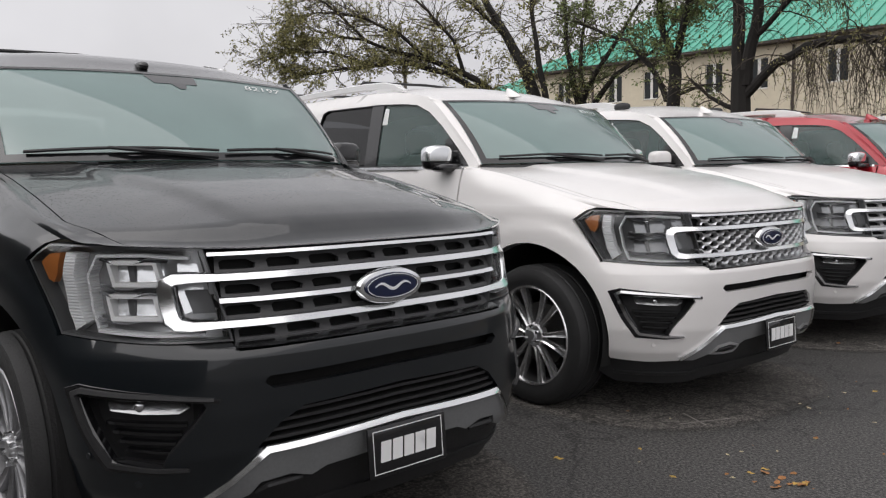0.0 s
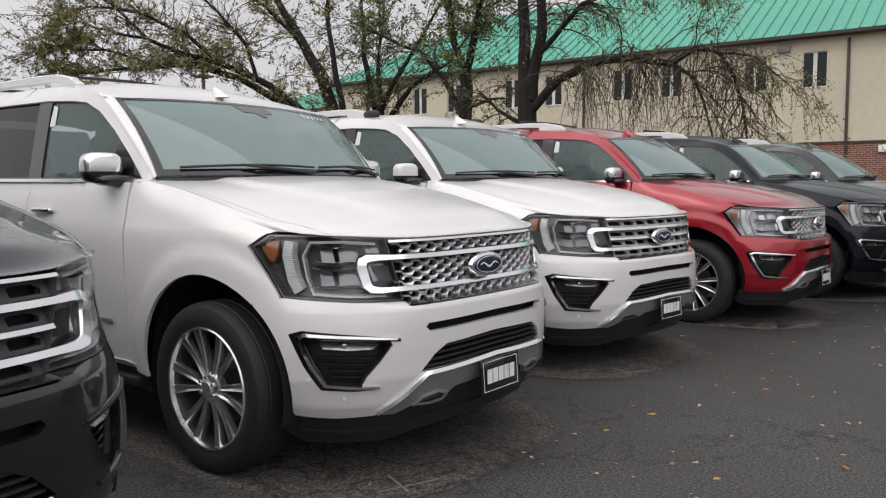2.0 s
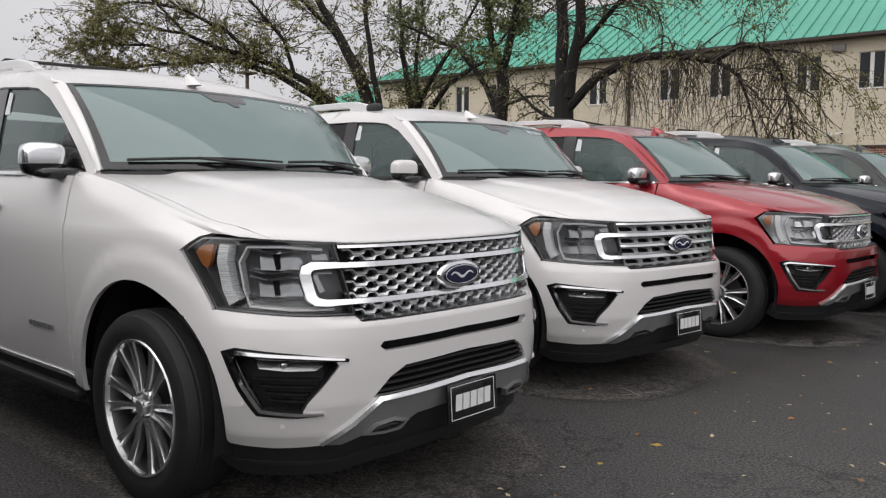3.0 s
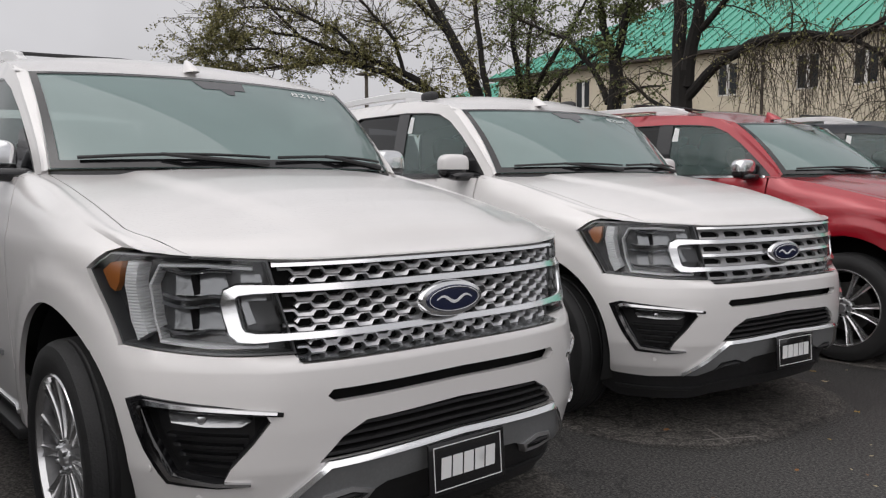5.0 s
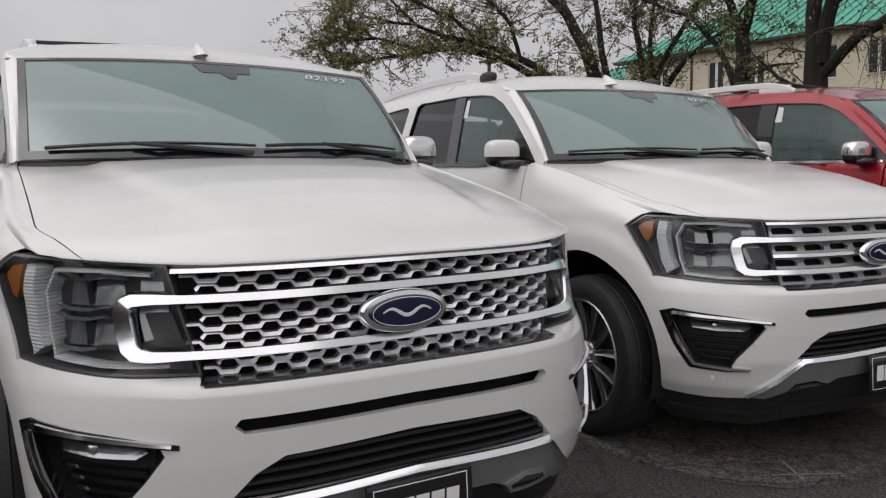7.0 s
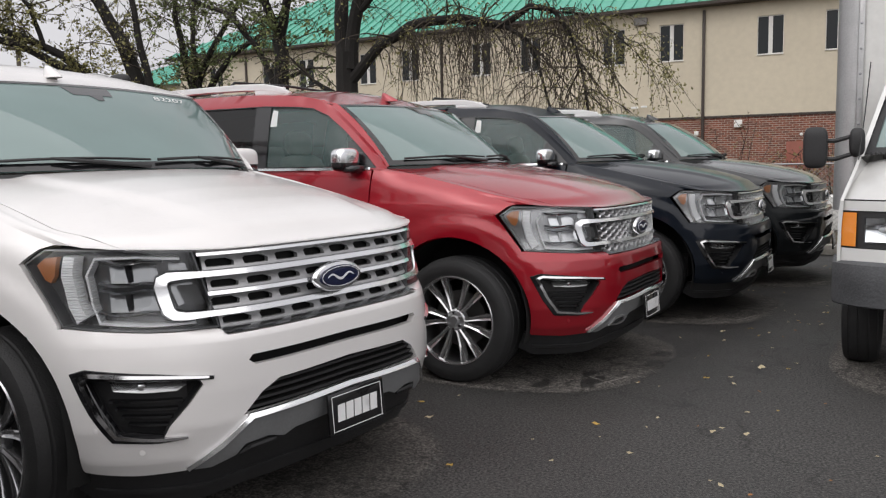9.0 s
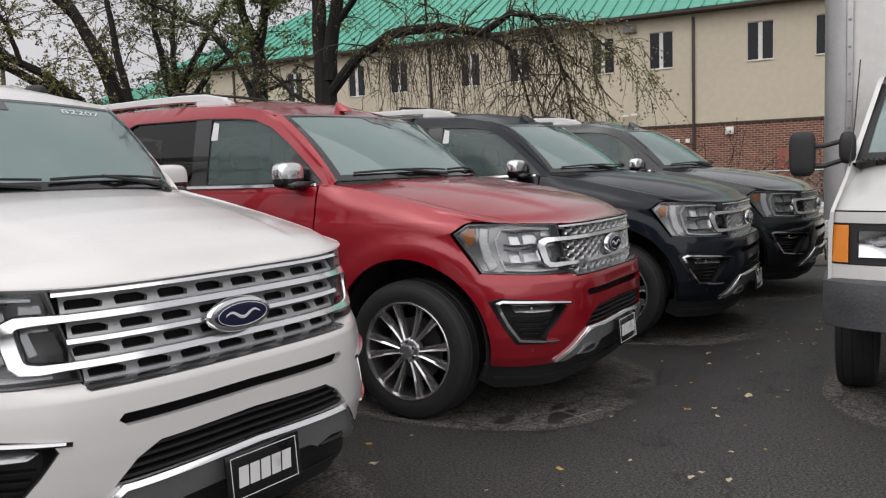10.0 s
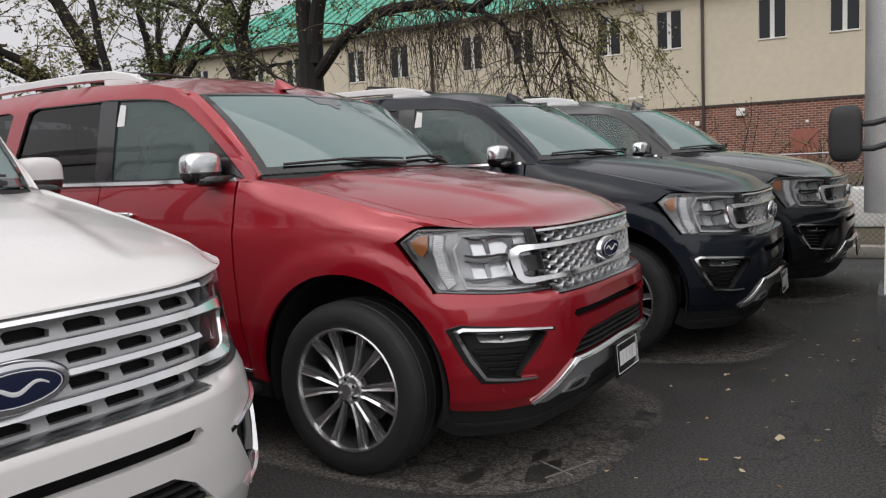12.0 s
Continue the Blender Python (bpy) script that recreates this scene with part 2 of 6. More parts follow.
    l.new(y_shift.outputs[0], fence_tone.inputs["Value"])
    toned = n.new("ShaderNodeMath")
    toned.operation = "MULTIPLY"
    l.new(tone.outputs[0], toned.inputs[0])
    l.new(fence_tone.outputs[0], toned.inputs[1])
    stony = n.new("ShaderNodeMath")
    stony.operation = "MULTIPLY"
    l.new(toned.outputs[0], stony.inputs[0])
    l.new(fleck.outputs[0], stony.inputs[1])
    line = n.new("ShaderNodeMapRange")
    line.inputs["From Max"].default_value = 0.009
    line.inputs["To Min"].default_value = 0.35
    l.new(crack.outputs["Distance"], line.inputs["Value"])
    both = n.new("ShaderNodeMath")
    both.operation = "MULTIPLY"
    l.new(stony.outputs[0], both.inputs[0])
    l.new(line.outputs[0], both.inputs[1])
    scaled = n.new("ShaderNodeVectorMath")
    scaled.operation = "SCALE"
    l.new(mix.outputs["Result"], scaled.inputs[0])
    l.new(both.outputs[0], scaled.inputs["Scale"])
    l.new(scaled.outputs[0], b.inputs["Base Color"])
    wet = n.new("ShaderNodeMapRange")
    wet.inputs["From Min"].default_value, wet.inputs["From Max"].default_value = 0.35, 0.65
    wet.inputs["To Min"].default_value, wet.inputs["To Max"].default_value = rough - 0.12, min(0.95, rough + 0.15)
    l.new(patchy.outputs["Fac"], wet.inputs["Value"])
    l.new(wet.outputs[0], b.inputs["Roughness"])
    bump = n.new("ShaderNodeBump")
    bump.inputs["Strength"].default_value, bump.inputs["Distance"].default_value = 0.6, 0.006
    l.new(pebble.outputs["Fac"], bump.inputs["Height"])
    l.new(bump.outputs[0], b.inputs["Normal"])
    MATS[name] = m
    return m


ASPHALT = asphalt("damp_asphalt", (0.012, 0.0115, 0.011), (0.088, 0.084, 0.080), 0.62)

# ---- mesh tools ----
from mathutils.geometry import delaunay_2d_cdt


def part(name, bm, mat, parent=None, label="", smooth=True):
    me = bpy.data.meshes.new(name)
    bm.normal_update()
    if smooth:
        for f in bm.faces:
            f.smooth = True
        for e in bm.edges:
            if len(e.link_faces) == 2 and e.calc_face_angle(0) > 0.6:
                e.smooth = False
    bm.to_mesh(me)
    bm.free()
    me.materials.append(mat)
    ob = new(name, me)
    ob.parent = parent
    if label:
        tagged(ob, label)
    return ob


def thing(name, m, label, category, group=""):
    ob = new(name)
    ob.empty_display_size = 0.2
    ob.matrix_world = m
    return tagged(ob, label, category, group)


def box(bm, size, at=(0, 0, 0), bevel=0.0, m=None, seg=2):
    t = bmesh.new()
    bmesh.ops.create_cube(t, size=1)
    bmesh.ops.scale(t, vec=size, verts=t.verts)
    if bevel:
        bmesh.ops.bevel(t, geom=t.edges[:], offset=bevel, segments=seg, affect="EDGES", profile=0.5)
    mm = (m or Matrix()) @ Matrix.Translation(at) if m is None else m @ Matrix.Translation(at)
    bmesh.ops.transform(t, matrix=mm, verts=t.verts)
    return join(bm, t)


def join(bm, t):
    made = {v: bm.verts.new(v.co) for v in t.verts}
    for f in t.faces:
        bm.faces.new([made[v] for v in f.verts])
    t.free()
    return bm


def tube(bm, pts, r, seg=8, r2=None, caps=True):
    """A round rod along points, from radius r to r2."""
    pts = [Vector(p) for p in pts]
    rings = []
    side = None
    for i, p in enumerate(pts):
        d = (pts[min(i + 1, len(pts) - 1)] - pts[max(i - 1, 0)]).normalized()
        if side is None or abs(side.dot(d)) > 0.98:
            side = d.cross(Vector((0, 0, 1)) if abs(d.z) < 0.9 else Vector((1, 0, 0)))
        side = (side - d * side.dot(d)).normalized()
        up = d.cross(side)
        k = i / max(1, len(pts) - 1)
        rr = r + ((r2 if r2 is not None else r) - r) * k
        rings.append([bm.verts.new(p + (side * math.cos(a) + up * math.sin(a)) * rr) for a in [2 * math.pi * j / seg for j in range(seg)]])
    for a, b in zip(rings, rings[1:]):
        for j in range(seg):
            bm.faces.new((a[j], a[(j + 1) % seg], b[(j + 1) % seg], b[j]))
    if caps:
        bm.faces.new(list(reversed(rings[0])))
        bm.faces.new(rings[-1])
    return bm


def revolve(bm, profile, seg=48, axis="Y"):
    """Turns (radius, along) pairs round the y axis."""
    rings = []
    for r, a in profile:
        rings.append([bm.verts.new((r * math.cos(t), a, r * math.sin(t))) for t in [2 * math.pi * j / seg for j in range(seg)]])
    for p, q in zip(rings, rings[1:]):
        for j in range(seg):
            bm.faces.new((p[j], q[j], q[(j + 1) % seg], p[(j + 1) % seg]))
    return bm


def inside(poly, pts):
    poly, pts = np.asarray(poly, float), np.asarray(pts, float)
    x, y = pts[:, 0], pts[:, 1]
    ok = np.zeros(len(pts), bool)
    j = len(poly) - 1
    for i in range(len(poly)):
        xi, yi, xj, yj = *poly[i], *poly[j]
        if yi != yj:
            ok ^= ((yi > y) != (yj > y)) & (x < (xj - xi) * (y - yi) / (yj - yi) + xi)
        j = i
    return ok


def resample(loop, step):
    out = []
    for (x0, y0), (x1, y1) in zip(loop, loop[1:] + loop[:1]):
        n = max(1, math.ceil(math.hypot(x1 - x0, y1 - y0) / step))
        out += [(x0 + (x1 - x0) * k / n, y0 + (y1 - y0) * k / n) for k in range(n)]
    return out


def patch(outline, holes, step, fmap, thick=0.012, flip=False, rows=()):
    """A curved sheet: a flat outline with holes, meshed and laid on a surface fmap(u, v, depth), with its rims turned in."""
    loops = [resample(list(outline), step)] + [resample(list(h), step) for h in holes]
    pts, edges = [], []
    for lp in loops:
        k = len(pts)
        pts += lp
        edges += [(k + i, k + (i + 1) % len(lp)) for i in range(len(lp))]
    rim = np.array(pts)
    lo, hi = rim.min(0), rim.max(0)
    gx, gy = np.meshgrid(np.arange(lo[0] + step * 0.5, hi[0], step), np.arange(lo[1] + step * 0.5, hi[1], step))
    grid = np.stack([gx.ravel(), gy.ravel()], -1)
    for v in rows:
        grid = grid[abs(grid[:, 1] - v) > step * 0.3]
        grid = np.r_[grid, [(u, v) for u in np.arange(lo[0] + step * 0.5, hi[0], step)]]
    if len(grid):
        keep = inside(loops[0], grid)
        for h in loops[1:]:
            keep &= ~inside(h, grid)
        grid = grid[keep]
    if len(grid):
        near = np.min(np.hypot(grid[:, None, 0] - rim[None, :, 0], grid[:, None, 1] - rim[None, :, 1]), axis=1)
        grid = grid[near > step * (0.2 if rows else 0.45)]
    allp = [Vector(p) for p in pts] + [Vector(p) for p in grid]
    vs, _, fs, *_ = delaunay_2d_cdt(allp, edges, [], 0, 1e-6)
    mid = np.array([[sum(vs[i][k] for i in f) / 3 for k in (0, 1)] for f in fs])
    keep = inside(loops[0], mid)
    for h in loops[1:]:
        keep &= ~inside(h, mid)
    bm = bmesh.new()
    used = {}
    for f, ok in zip(fs, keep):
        if not ok:
            continue
        for i in f:
            if i not in used:
                used[i] = bm.verts.new(fmap(vs[i][0], vs[i][1], 0.0))
        f = list(reversed(f)) if flip else list(f)
        try:
            bm.faces.new([used[i] for i in f])
        except ValueError:
            pass
    if thick:
        back = {}
        name = {v: i for i, v in used.items()}
        for e in [e for e in bm.edges if len(e.link_faces) == 1]:
            lp = e.link_faces[0].loops
            a, b = next((q.vert, q.link_loop_next.vert) for q in lp if q.edge == e)
            for v in (a, b):
                if v not in back:
                    back[v] = bm.verts.new(fmap(vs[name[v]][0], vs[name[v]][1], -thick))
            bm.faces.new((b, a, back[a], back[b]))
    return bm


def ribbon(path, w, fmap, d0=0.0, d1=-0.02, closed=False, step=0.03, chamfer=0.25, widths=None, flip=False, tilt=0.0):
    """A raised strip of width w along a flat path, laid on a surface: crown at depth d0, foot at d1."""
    p = [Vector(q) for q in path]
    if step:
        fine, ws = [], []
        seg = list(zip(p, p[1:] + p[:1])) if closed else list(zip(p, p[1:]))
        for i, (a, b) in enumerate(seg):
            n = max(1, math.ceil((b - a).length / step))
            wa = widths[i] if widths else w
            wb = widths[(i + 1) % len(p)] if widths else w
            for k in range(n):
                fine.append(a.lerp(b, k / n))
                ws.append(wa + (wb - wa) * k / n)
        if not closed:
            fine.append(p[-1])
            ws.append(widths[-1] if widths else w)
        p = fine
    else:
        ws = widths or [w] * len(p)
    bm = bmesh.new()
    rings = []
    n = len(p)
    for i in range(n):
        a = p[(i - 1) % n] if closed or i else p[i]
        b = p[(i + 1) % n] if closed or i < n - 1 else p[i]
        t1, t2 = (p[i] - a), (b - p[i])
        t1 = t1.normalized() if t1.length > 1e-9 else t2.normalized()
        t2 = t2.normalized() if t2.length > 1e-9 else t1
        t = (t1 + t2).normalized() if (t1 + t2).length > 1e-6 else t1
        nn = Vector((-t.y, t.x))
        k = 1 / max(0.55, Vector((-t1.y, t1.x)).dot(nn))
        h = ws[i] / 2 * k
        c = h * (1 - chamfer)
        dc = d0 - (d0 - d1) * 0.25
        prof = [(-h, d1), (-h, dc), (-c, d0), (c, d0), (h, dc), (h, d1)]
        rings.append([bm.verts.new(fmap(p[i].x + nn.x * o, p[i].y + nn.y * o, d - (tilt * nn.y * o if d > d1 else 0))) for o, d in prof])
    pairs = list(zip(rings, rings[1:] + rings[:1])) if closed else list(zip(rings, rings[1:]))
    for a, b in pairs:
        for j in range(5):
            q = (a[j], b[j], b[j + 1], a[j + 1])
            bm.faces.new(q[::-1] if not flip else q)
    if not closed:
        bm.faces.new(rings[0] if not flip else rings[0][::-1])
        bm.faces.new(rings[-1][::-1] if not flip else rings[-1])
    return bm


def smooth_step(a, b, x):
    k = min(1, max(0, (x - a) / (b - a)))
    return k * k * (3 - 2 * k)


# ---- the sport-utility car: its skin ----
# x ahead of the front axle, y to the car's left, z up. The plan outline runs from the nose round one side to the tail.
_t = np.linspace(0, math.pi / 2, 160)
_ox = list(-0.10 + 0.975 * np.cos(_t) ** (2 / 2.4))
_oy = list(np.sin(_t) ** (2 / 3.4))
for _x in np.linspace(-0.15, -3.80, 60):
    _ox.append(_x)
    _oy.append(1.0 - 0.035 * max(0, (-_x - 1.5) / 2.3) ** 2)
for _a in np.linspace(0, math.pi / 2, 40)[1:]:
    _ox.append(-3.80 - 0.52 * math.sin(_a) ** (2 / 3.0))
    _oy.append(0.965 * math.cos(_a) ** (2 / 3.5))
_ox, _oy = np.array(_ox), np.array(_oy)
_os = np.r_[0, np.cumsum(np.hypot(np.diff(_ox), np.diff(_oy)))]
_nx, _ny = np.gradient(_oy, _os), -np.gradient(_ox, _os)
for _ in range(3):
    for _v in (_nx, _ny):
        _v[1:-1] = (_v[:-2] + 2 * _v[1:-1] + _v[2:]) / 4
_nl = np.hypot(_nx, _ny)
_nx, _ny = _nx / _nl, _ny / _nl
_nx[0], _ny[0] = 1, 0
_split = 160
FRONT_Z = [(0.10, -0.10), (0.20, -0.045), (0.28, -0.015), (0.34, 0.02), (0.46, 0.055), (0.58, 0.062), (0.70, 0.060), (0.76, 0.052), (0.782, 0.036), (0.796, -0.010), (0.93, -0.016), (1.0, -0.019), (1.06, -0.024), (1.10, -0.030), (1.4, -0.2)]
SIDE_Z = [(0.20, -0.09), (0.30, -0.05), (0.36, -0.028), (0.45, -0.016), (0.60, -0.006), (0.80, 0.002), (0.95, 0.004), (1.05, 0.004), (1.085, 0.002), (1.135, -0.011), (1.20, -0.022), (1.28, -0.04), (1.33, -0.056), (1.36, -0.07)]
FZ, SZ = np.array(FRONT_Z), np.array(SIDE_Z)
CZ = np.array([(0.10, -0.10), (0.20, -0.045), (0.28, -0.015), (0.34, 0.02), (0.46, 0.050), (0.58, 0.053), (0.70, 0.045), (0.76, 0.034), (0.80, 0.017), (0.85, 0.0), (0.93, -0.014), (1.0, -0.019), (1.06, -0.024), (1.10, -0.030), (1.4, -0.2)])
ARCH, ARCH_X, AXLE_R, HUB_Z = 0.505, -0.02, -3.112, 0.395
LIFT, WHEEL_R = 0.05, 0.41


def s_at_y(y):
    """Along the outline, where the nose is y off the middle (signed)."""
    return math.copysign(float(np.interp(abs(y), _oy[:_split], _os[:_split])), y)


def s_at_x(x):
    k = slice(60, 222)
    return float(np.interp(-x, -_ox[k], _os[k]))


def skin(s, z, d=0.0):
    """The body's surface at s along the outline (minus: on the right) and height z, d metres proud."""
    a = abs(s)
    x, y = float(np.interp(a, _os, _ox)), float(np.interp(a, _os, _oy))
    nx, ny = float(np.interp(a, _os, _nx)), float(np.interp(a, _os, _ny))
    k = smooth_step(0.86, 0.985, y) if x > -1 else 1.0
    c = smooth_step(0.54, 0.72, y)
    o = (float(np.interp(z, FZ[:, 0], FZ[:, 1])) * (1 - c) + float(np.interp(z, CZ[:, 0], CZ[:, 1])) * c) * (1 - k) + float(np.interp(z, SZ[:, 0], SZ[:, 1])) * k
    if x < 0.7:
        for cx in (0.0, AXLE_R):
            r = math.hypot(x - cx, z - HUB_Z)
            o += 0.017 * smooth_step(0.645, 0.595, r) * smooth_step(1.15, 0.95, z) * k
    if -0.66 < x < 0.55:
        e = float(np.interp(x, EDGE_Z[:, 0], EDGE_Z[:, 1]))
        o -= 0.042 * max(0, (z - e + 0.10) / 0.10) ** 2.4 * k * smooth_step(-0.66, -0.35, x)
    o += d
    return Vector((x + nx * o, math.copysign(y + ny * o, s if s else 1), z))


EDGE_Z = np.array([(-0.8, 1.335), (-0.62, 1.33), (-0.3, 1.27), (0.0, 1.205), (0.2, 1.158), (0.44, 1.098), (0.6, 1.055), (0.75, 1.02), (0.9, 0.985)])
MID_Z = np.array([(-0.6, 1.372), (-0.3, 1.352), (0.0, 1.318), (0.3, 1.268), (0.5, 1.222), (0.65, 1.178), (0.75, 1.142), (0.82, 1.108), (0.87, 1.08)])


def nose_x(y):
    return float(np.interp(abs(y), _oy[:_split], _ox[:_split]))


def bonnet_z(x, y):
    e, m = float(np.interp(x, EDGE_Z[:, 0], EDGE_Z[:, 1])), float(np.interp(x, MID_Z[:, 0], MID_Z[:, 1]))
    w = 1 - min(1, abs(y) / 0.95) ** 2.6
    z = e + (m - e) * w
    front = nose_x(y) - x
    ridge = 0.60 - 0.16 * smooth_step(-0.4, 0.8, x)
    z += 0.013 * smooth_step(ridge + 0.035, ridge - 0.035, abs(y)) * smooth_step(0.06, 0.3, front)
    rim = float(np.interp(abs(y), (0.0, 0.5, 0.62, 0.80, 0.944, 0.97), (1.074, 1.075, 1.080, 1.092, 1.098, 1.102)))
    z += (rim - z) * smooth_step(0.16, 0.015, front)
    return z


def split_y(v):
    """Half the bonnet's width, from the windscreen (v 0) to the nose (v 1)."""
    return 0.845 + 0.02 * v - 0.085 * smooth_step(0.80, 1.0, v)


def cowl_x(y):
    return -0.28 - 0.33 * (abs(y) / 0.85) ** 2.8


def grid(fn, nu, nv, flip=False, closed_u=False):
    bm = bmesh.new()
    vs = [[bm.verts.new(fn(i / nu, j / nv)) for j in range(nv + 1)] for i in range(nu + 1)]
    for i in range(nu):
        for j in range(nv):
            q = (vs[i][j], vs[i + 1][j], vs[i + 1][j + 1], vs[i][j + 1])
            try:
                bm.faces.new(q[::-1] if flip else q)
            except ValueError:
                pass
    return bm


GH = np.array([(1.30, 0.957), (1.33, 0.944), (1.36, 0.938), (1.5, 0.912), (1.7, 0.872), (1.78, 0.855), (1.84, 0.838), (1.88, 0.812), (1.915, 0.760), (1.945, 0.68)])


def cabin(sgn):
    """The side of the cabin as a surface over (x, z)."""
    def f(x, z, d=0.0):
        y = float(np.interp(z, GH[:, 0], GH[:, 1])) - 0.03 * smooth_step(-2.6, -4.1, x) - 0.065 * smooth_step(-1.25, -0.60, x)
        return Vector((x, sgn * (y + d), z + 0.3 * d * smooth_step(1.7, 1.9, z)))
    return f


ROOF = np.array([(-1.08, 1.800), (-1.20, 1.842), (-1.45, 1.890), (-2.0, 1.922), (-2.8, 1.930), (-3.5, 1.912), (-4.0, 1.87), (-4.12, 1.84)])


def roof_z(x):
    return float(np.interp(-x, -ROOF[:, 0], ROOF[:, 1]))


def screen(u, v, d=0.0):
    """The windscreen: u across from -1 to 1, v from the cowl up."""
    yb, yt = 0.840 * u, 0.800 * u
    bx, tx = cowl_x(yb) - 0.0, -0.955 - 0.09 * abs(u) ** 2.2
    bz, tz = 1.365 - 0.008 * abs(u) ** 2, 1.812 - 0.020 * abs(u) ** 2
    bow = 0.035 * 4 * v * (1 - v)
    return Vector((bx + (tx - bx) * v + bow * 0.6 + d * 0.5, yb + (yt - yb) * v, bz + (tz - bz) * v + bow * 0.55 + d * 0.85))


def arc(cx, cz, r, a0, a1, n=16):
    return [(cx + r * math.cos(radians(a0 + (a1 - a0) * k / n)), cz + r * math.sin(radians(a0 + (a1 - a0) * k / n))) for k in range(n + 1)]


def side_poly(pts, sgn):
    """Outline points over (x, z) on the flank, as (s, z)."""
    out = [(sgn * s_at_x(x), z) for x, z in pts]
    return out


def front_poly(pts, sgn=1):
    return [(s_at_y(sgn * y), z) for y, z in pts]

# ---- the car's parts ----
SHARED = {}


def shared(key, name, build, mat, parent, label="", smooth=True, m=None):
    """A part whose mesh is built once for each key and used again with other paints."""
    if key not in SHARED:
        bm = build()
        bmesh.ops.remove_doubles(bm, verts=bm.verts, dist=1e-5)
        ob = part(name, bm, mat, parent, label, smooth)
        SHARED[key] = {mat.name: ob.data}
    else:
        have = SHARED[key]
        if mat.name not in have:
            me = next(iter(have.values())).copy()
            me.materials.clear()
            me.materials.append(mat)
            have[mat.name] = me
        ob = new(name, have[mat.name])
        ob.parent = parent
        if label:
            tagged(ob, label)
    if m is not None:
        ob.matrix_local = m
    return ob


LAMP = [(0.962, 1.040), (0.944, 1.090), (0.80, 1.086), (0.622, 1.074), (0.600, 0.99), (0.560, 0.85), (0.548, 0.800), (0.75, 0.808), (0.917, 0.826)]
FOG = [(0.892, 0.672), (0.74, 0.652), (0.632, 0.636), (0.620, 0.612), (0.662, 0.545), (0.712, 0.475), (0.730, 0.430), (0.832, 0.442), (0.862, 0.52)]
LOWER = [(-0.36, 0.588), (0.0, 0.600), (0.36, 0.588), (0.43, 0.55), (0.50, 0.476), (0.25, 0.482), (0.0, 0.486), (-0.25, 0.482), (-0.50, 0.476), (-0.43, 0.55)]
SLOT = [(-0.46, 0.694), (0.0, 0.700), (0.46, 0.694), (0.475, 0.676), (0.45, 0.655), (0.0, 0.660), (-0.45, 0.655), (-0.475, 0.676)]


FRAME_HALF = [(0.0, 0.992, 0.025), (0.58, 0.992, 0.026), (0.655, 0.993, 0.032), (0.696, 0.991, 0.038), (0.714, 0.980, 0.042), (0.718, 0.958, 0.044), (0.710, 0.915, 0.044), (0.699, 0.872, 0.042), (0.684, 0.856, 0.038), (0.652, 0.850, 0.032), (0.58, 0.850, 0.026), (0.0, 0.850, 0.025)]
FRAME = [(y, z) for y, z, w in FRAME_HALF] + [(-y, z) for y, z, w in FRAME_HALF[::-1][1:-1]]
FRAME_W = [w for y, z, w in FRAME_HALF] + [w for y, z, w in FRAME_HALF[::-1][1:-1]]


def nose(y, z, d=0.0):
    return skin(s_at_y(y), z, d)


def fender(sgn):
    top = [(x, float(np.interp(x, EDGE_Z[:, 0], EDGE_Z[:, 1]))) for x in np.linspace(0.40, -0.655, 14)]
    pts = front_poly([(0.923, 0.800), (0.925, 0.828), (0.969, 1.040), (0.951, 1.094)], sgn)
    pts += side_poly(top, sgn)
    pts += side_poly([(-0.662, 1.25), (-0.668, 0.9), (-0.655, 0.6), (-0.62, 0.46), (-0.61, 0.36)], sgn)
    pts += side_poly(arc(ARCH_X, HUB_Z, ARCH, 186, 50.6, 30), sgn)
    return patch(pts, [], 0.035, skin, 0.02, rows=(1.100, 1.111, 1.122))


def fender_top(sgn):
    def f(u, v):
        x0, x1 = -0.655, 0.405
        e = skin(sgn * s_at_x(x0 + (x1 - x0) * v), float(np.interp(x0 + (x1 - x0) * v, EDGE_Z[:, 0], EDGE_Z[:, 1])))
        y = split_y(v) + 0.004
        hx = cowl_x(y) + (nose_x(y) - 0.012 - cowl_x(y)) * v
        yy = abs(e.y) + (y - abs(e.y)) * u
        xb = x0 + (cowl_x(y) - x0) * u
        x = e.x + (xb + (nose_x(min(yy, 0.957)) - 0.024 - xb) * v - e.x) * smooth_step(0, 0.15, u)
        z = bonnet_z(x, yy)
        z = e.z + (z - e.z) * smooth_step(0, 0.25, u) + 0.010 * math.sin(math.pi * min(1, u * 1.6)) * (1 - v * 0.6)
        return Vector((x, sgn * yy, z))
    return grid(f, 10, 26)


def bonnet():
    def f(u, v):
        y = (2 * u - 1) * split_y(v)
        x = cowl_x(y) + (nose_x(y) - 0.024 - cowl_x(y)) * v
        return Vector((x, y, bonnet_z(x, y)))
    bm = grid(f, 56, 44)
    # the turned-down rim
    for e in [e for e in bm.edges if len(e.link_faces) == 1]:
        a, b = e.verts
        q = [bm.verts.new(w.co - Vector((0.03 if w.co.x > 0.3 else 0, 0, 0.010 if w.co.x > 0.3 else 0.03))) for w in (b, a)]
        bm.faces.new((a, b, *q))
    return bm


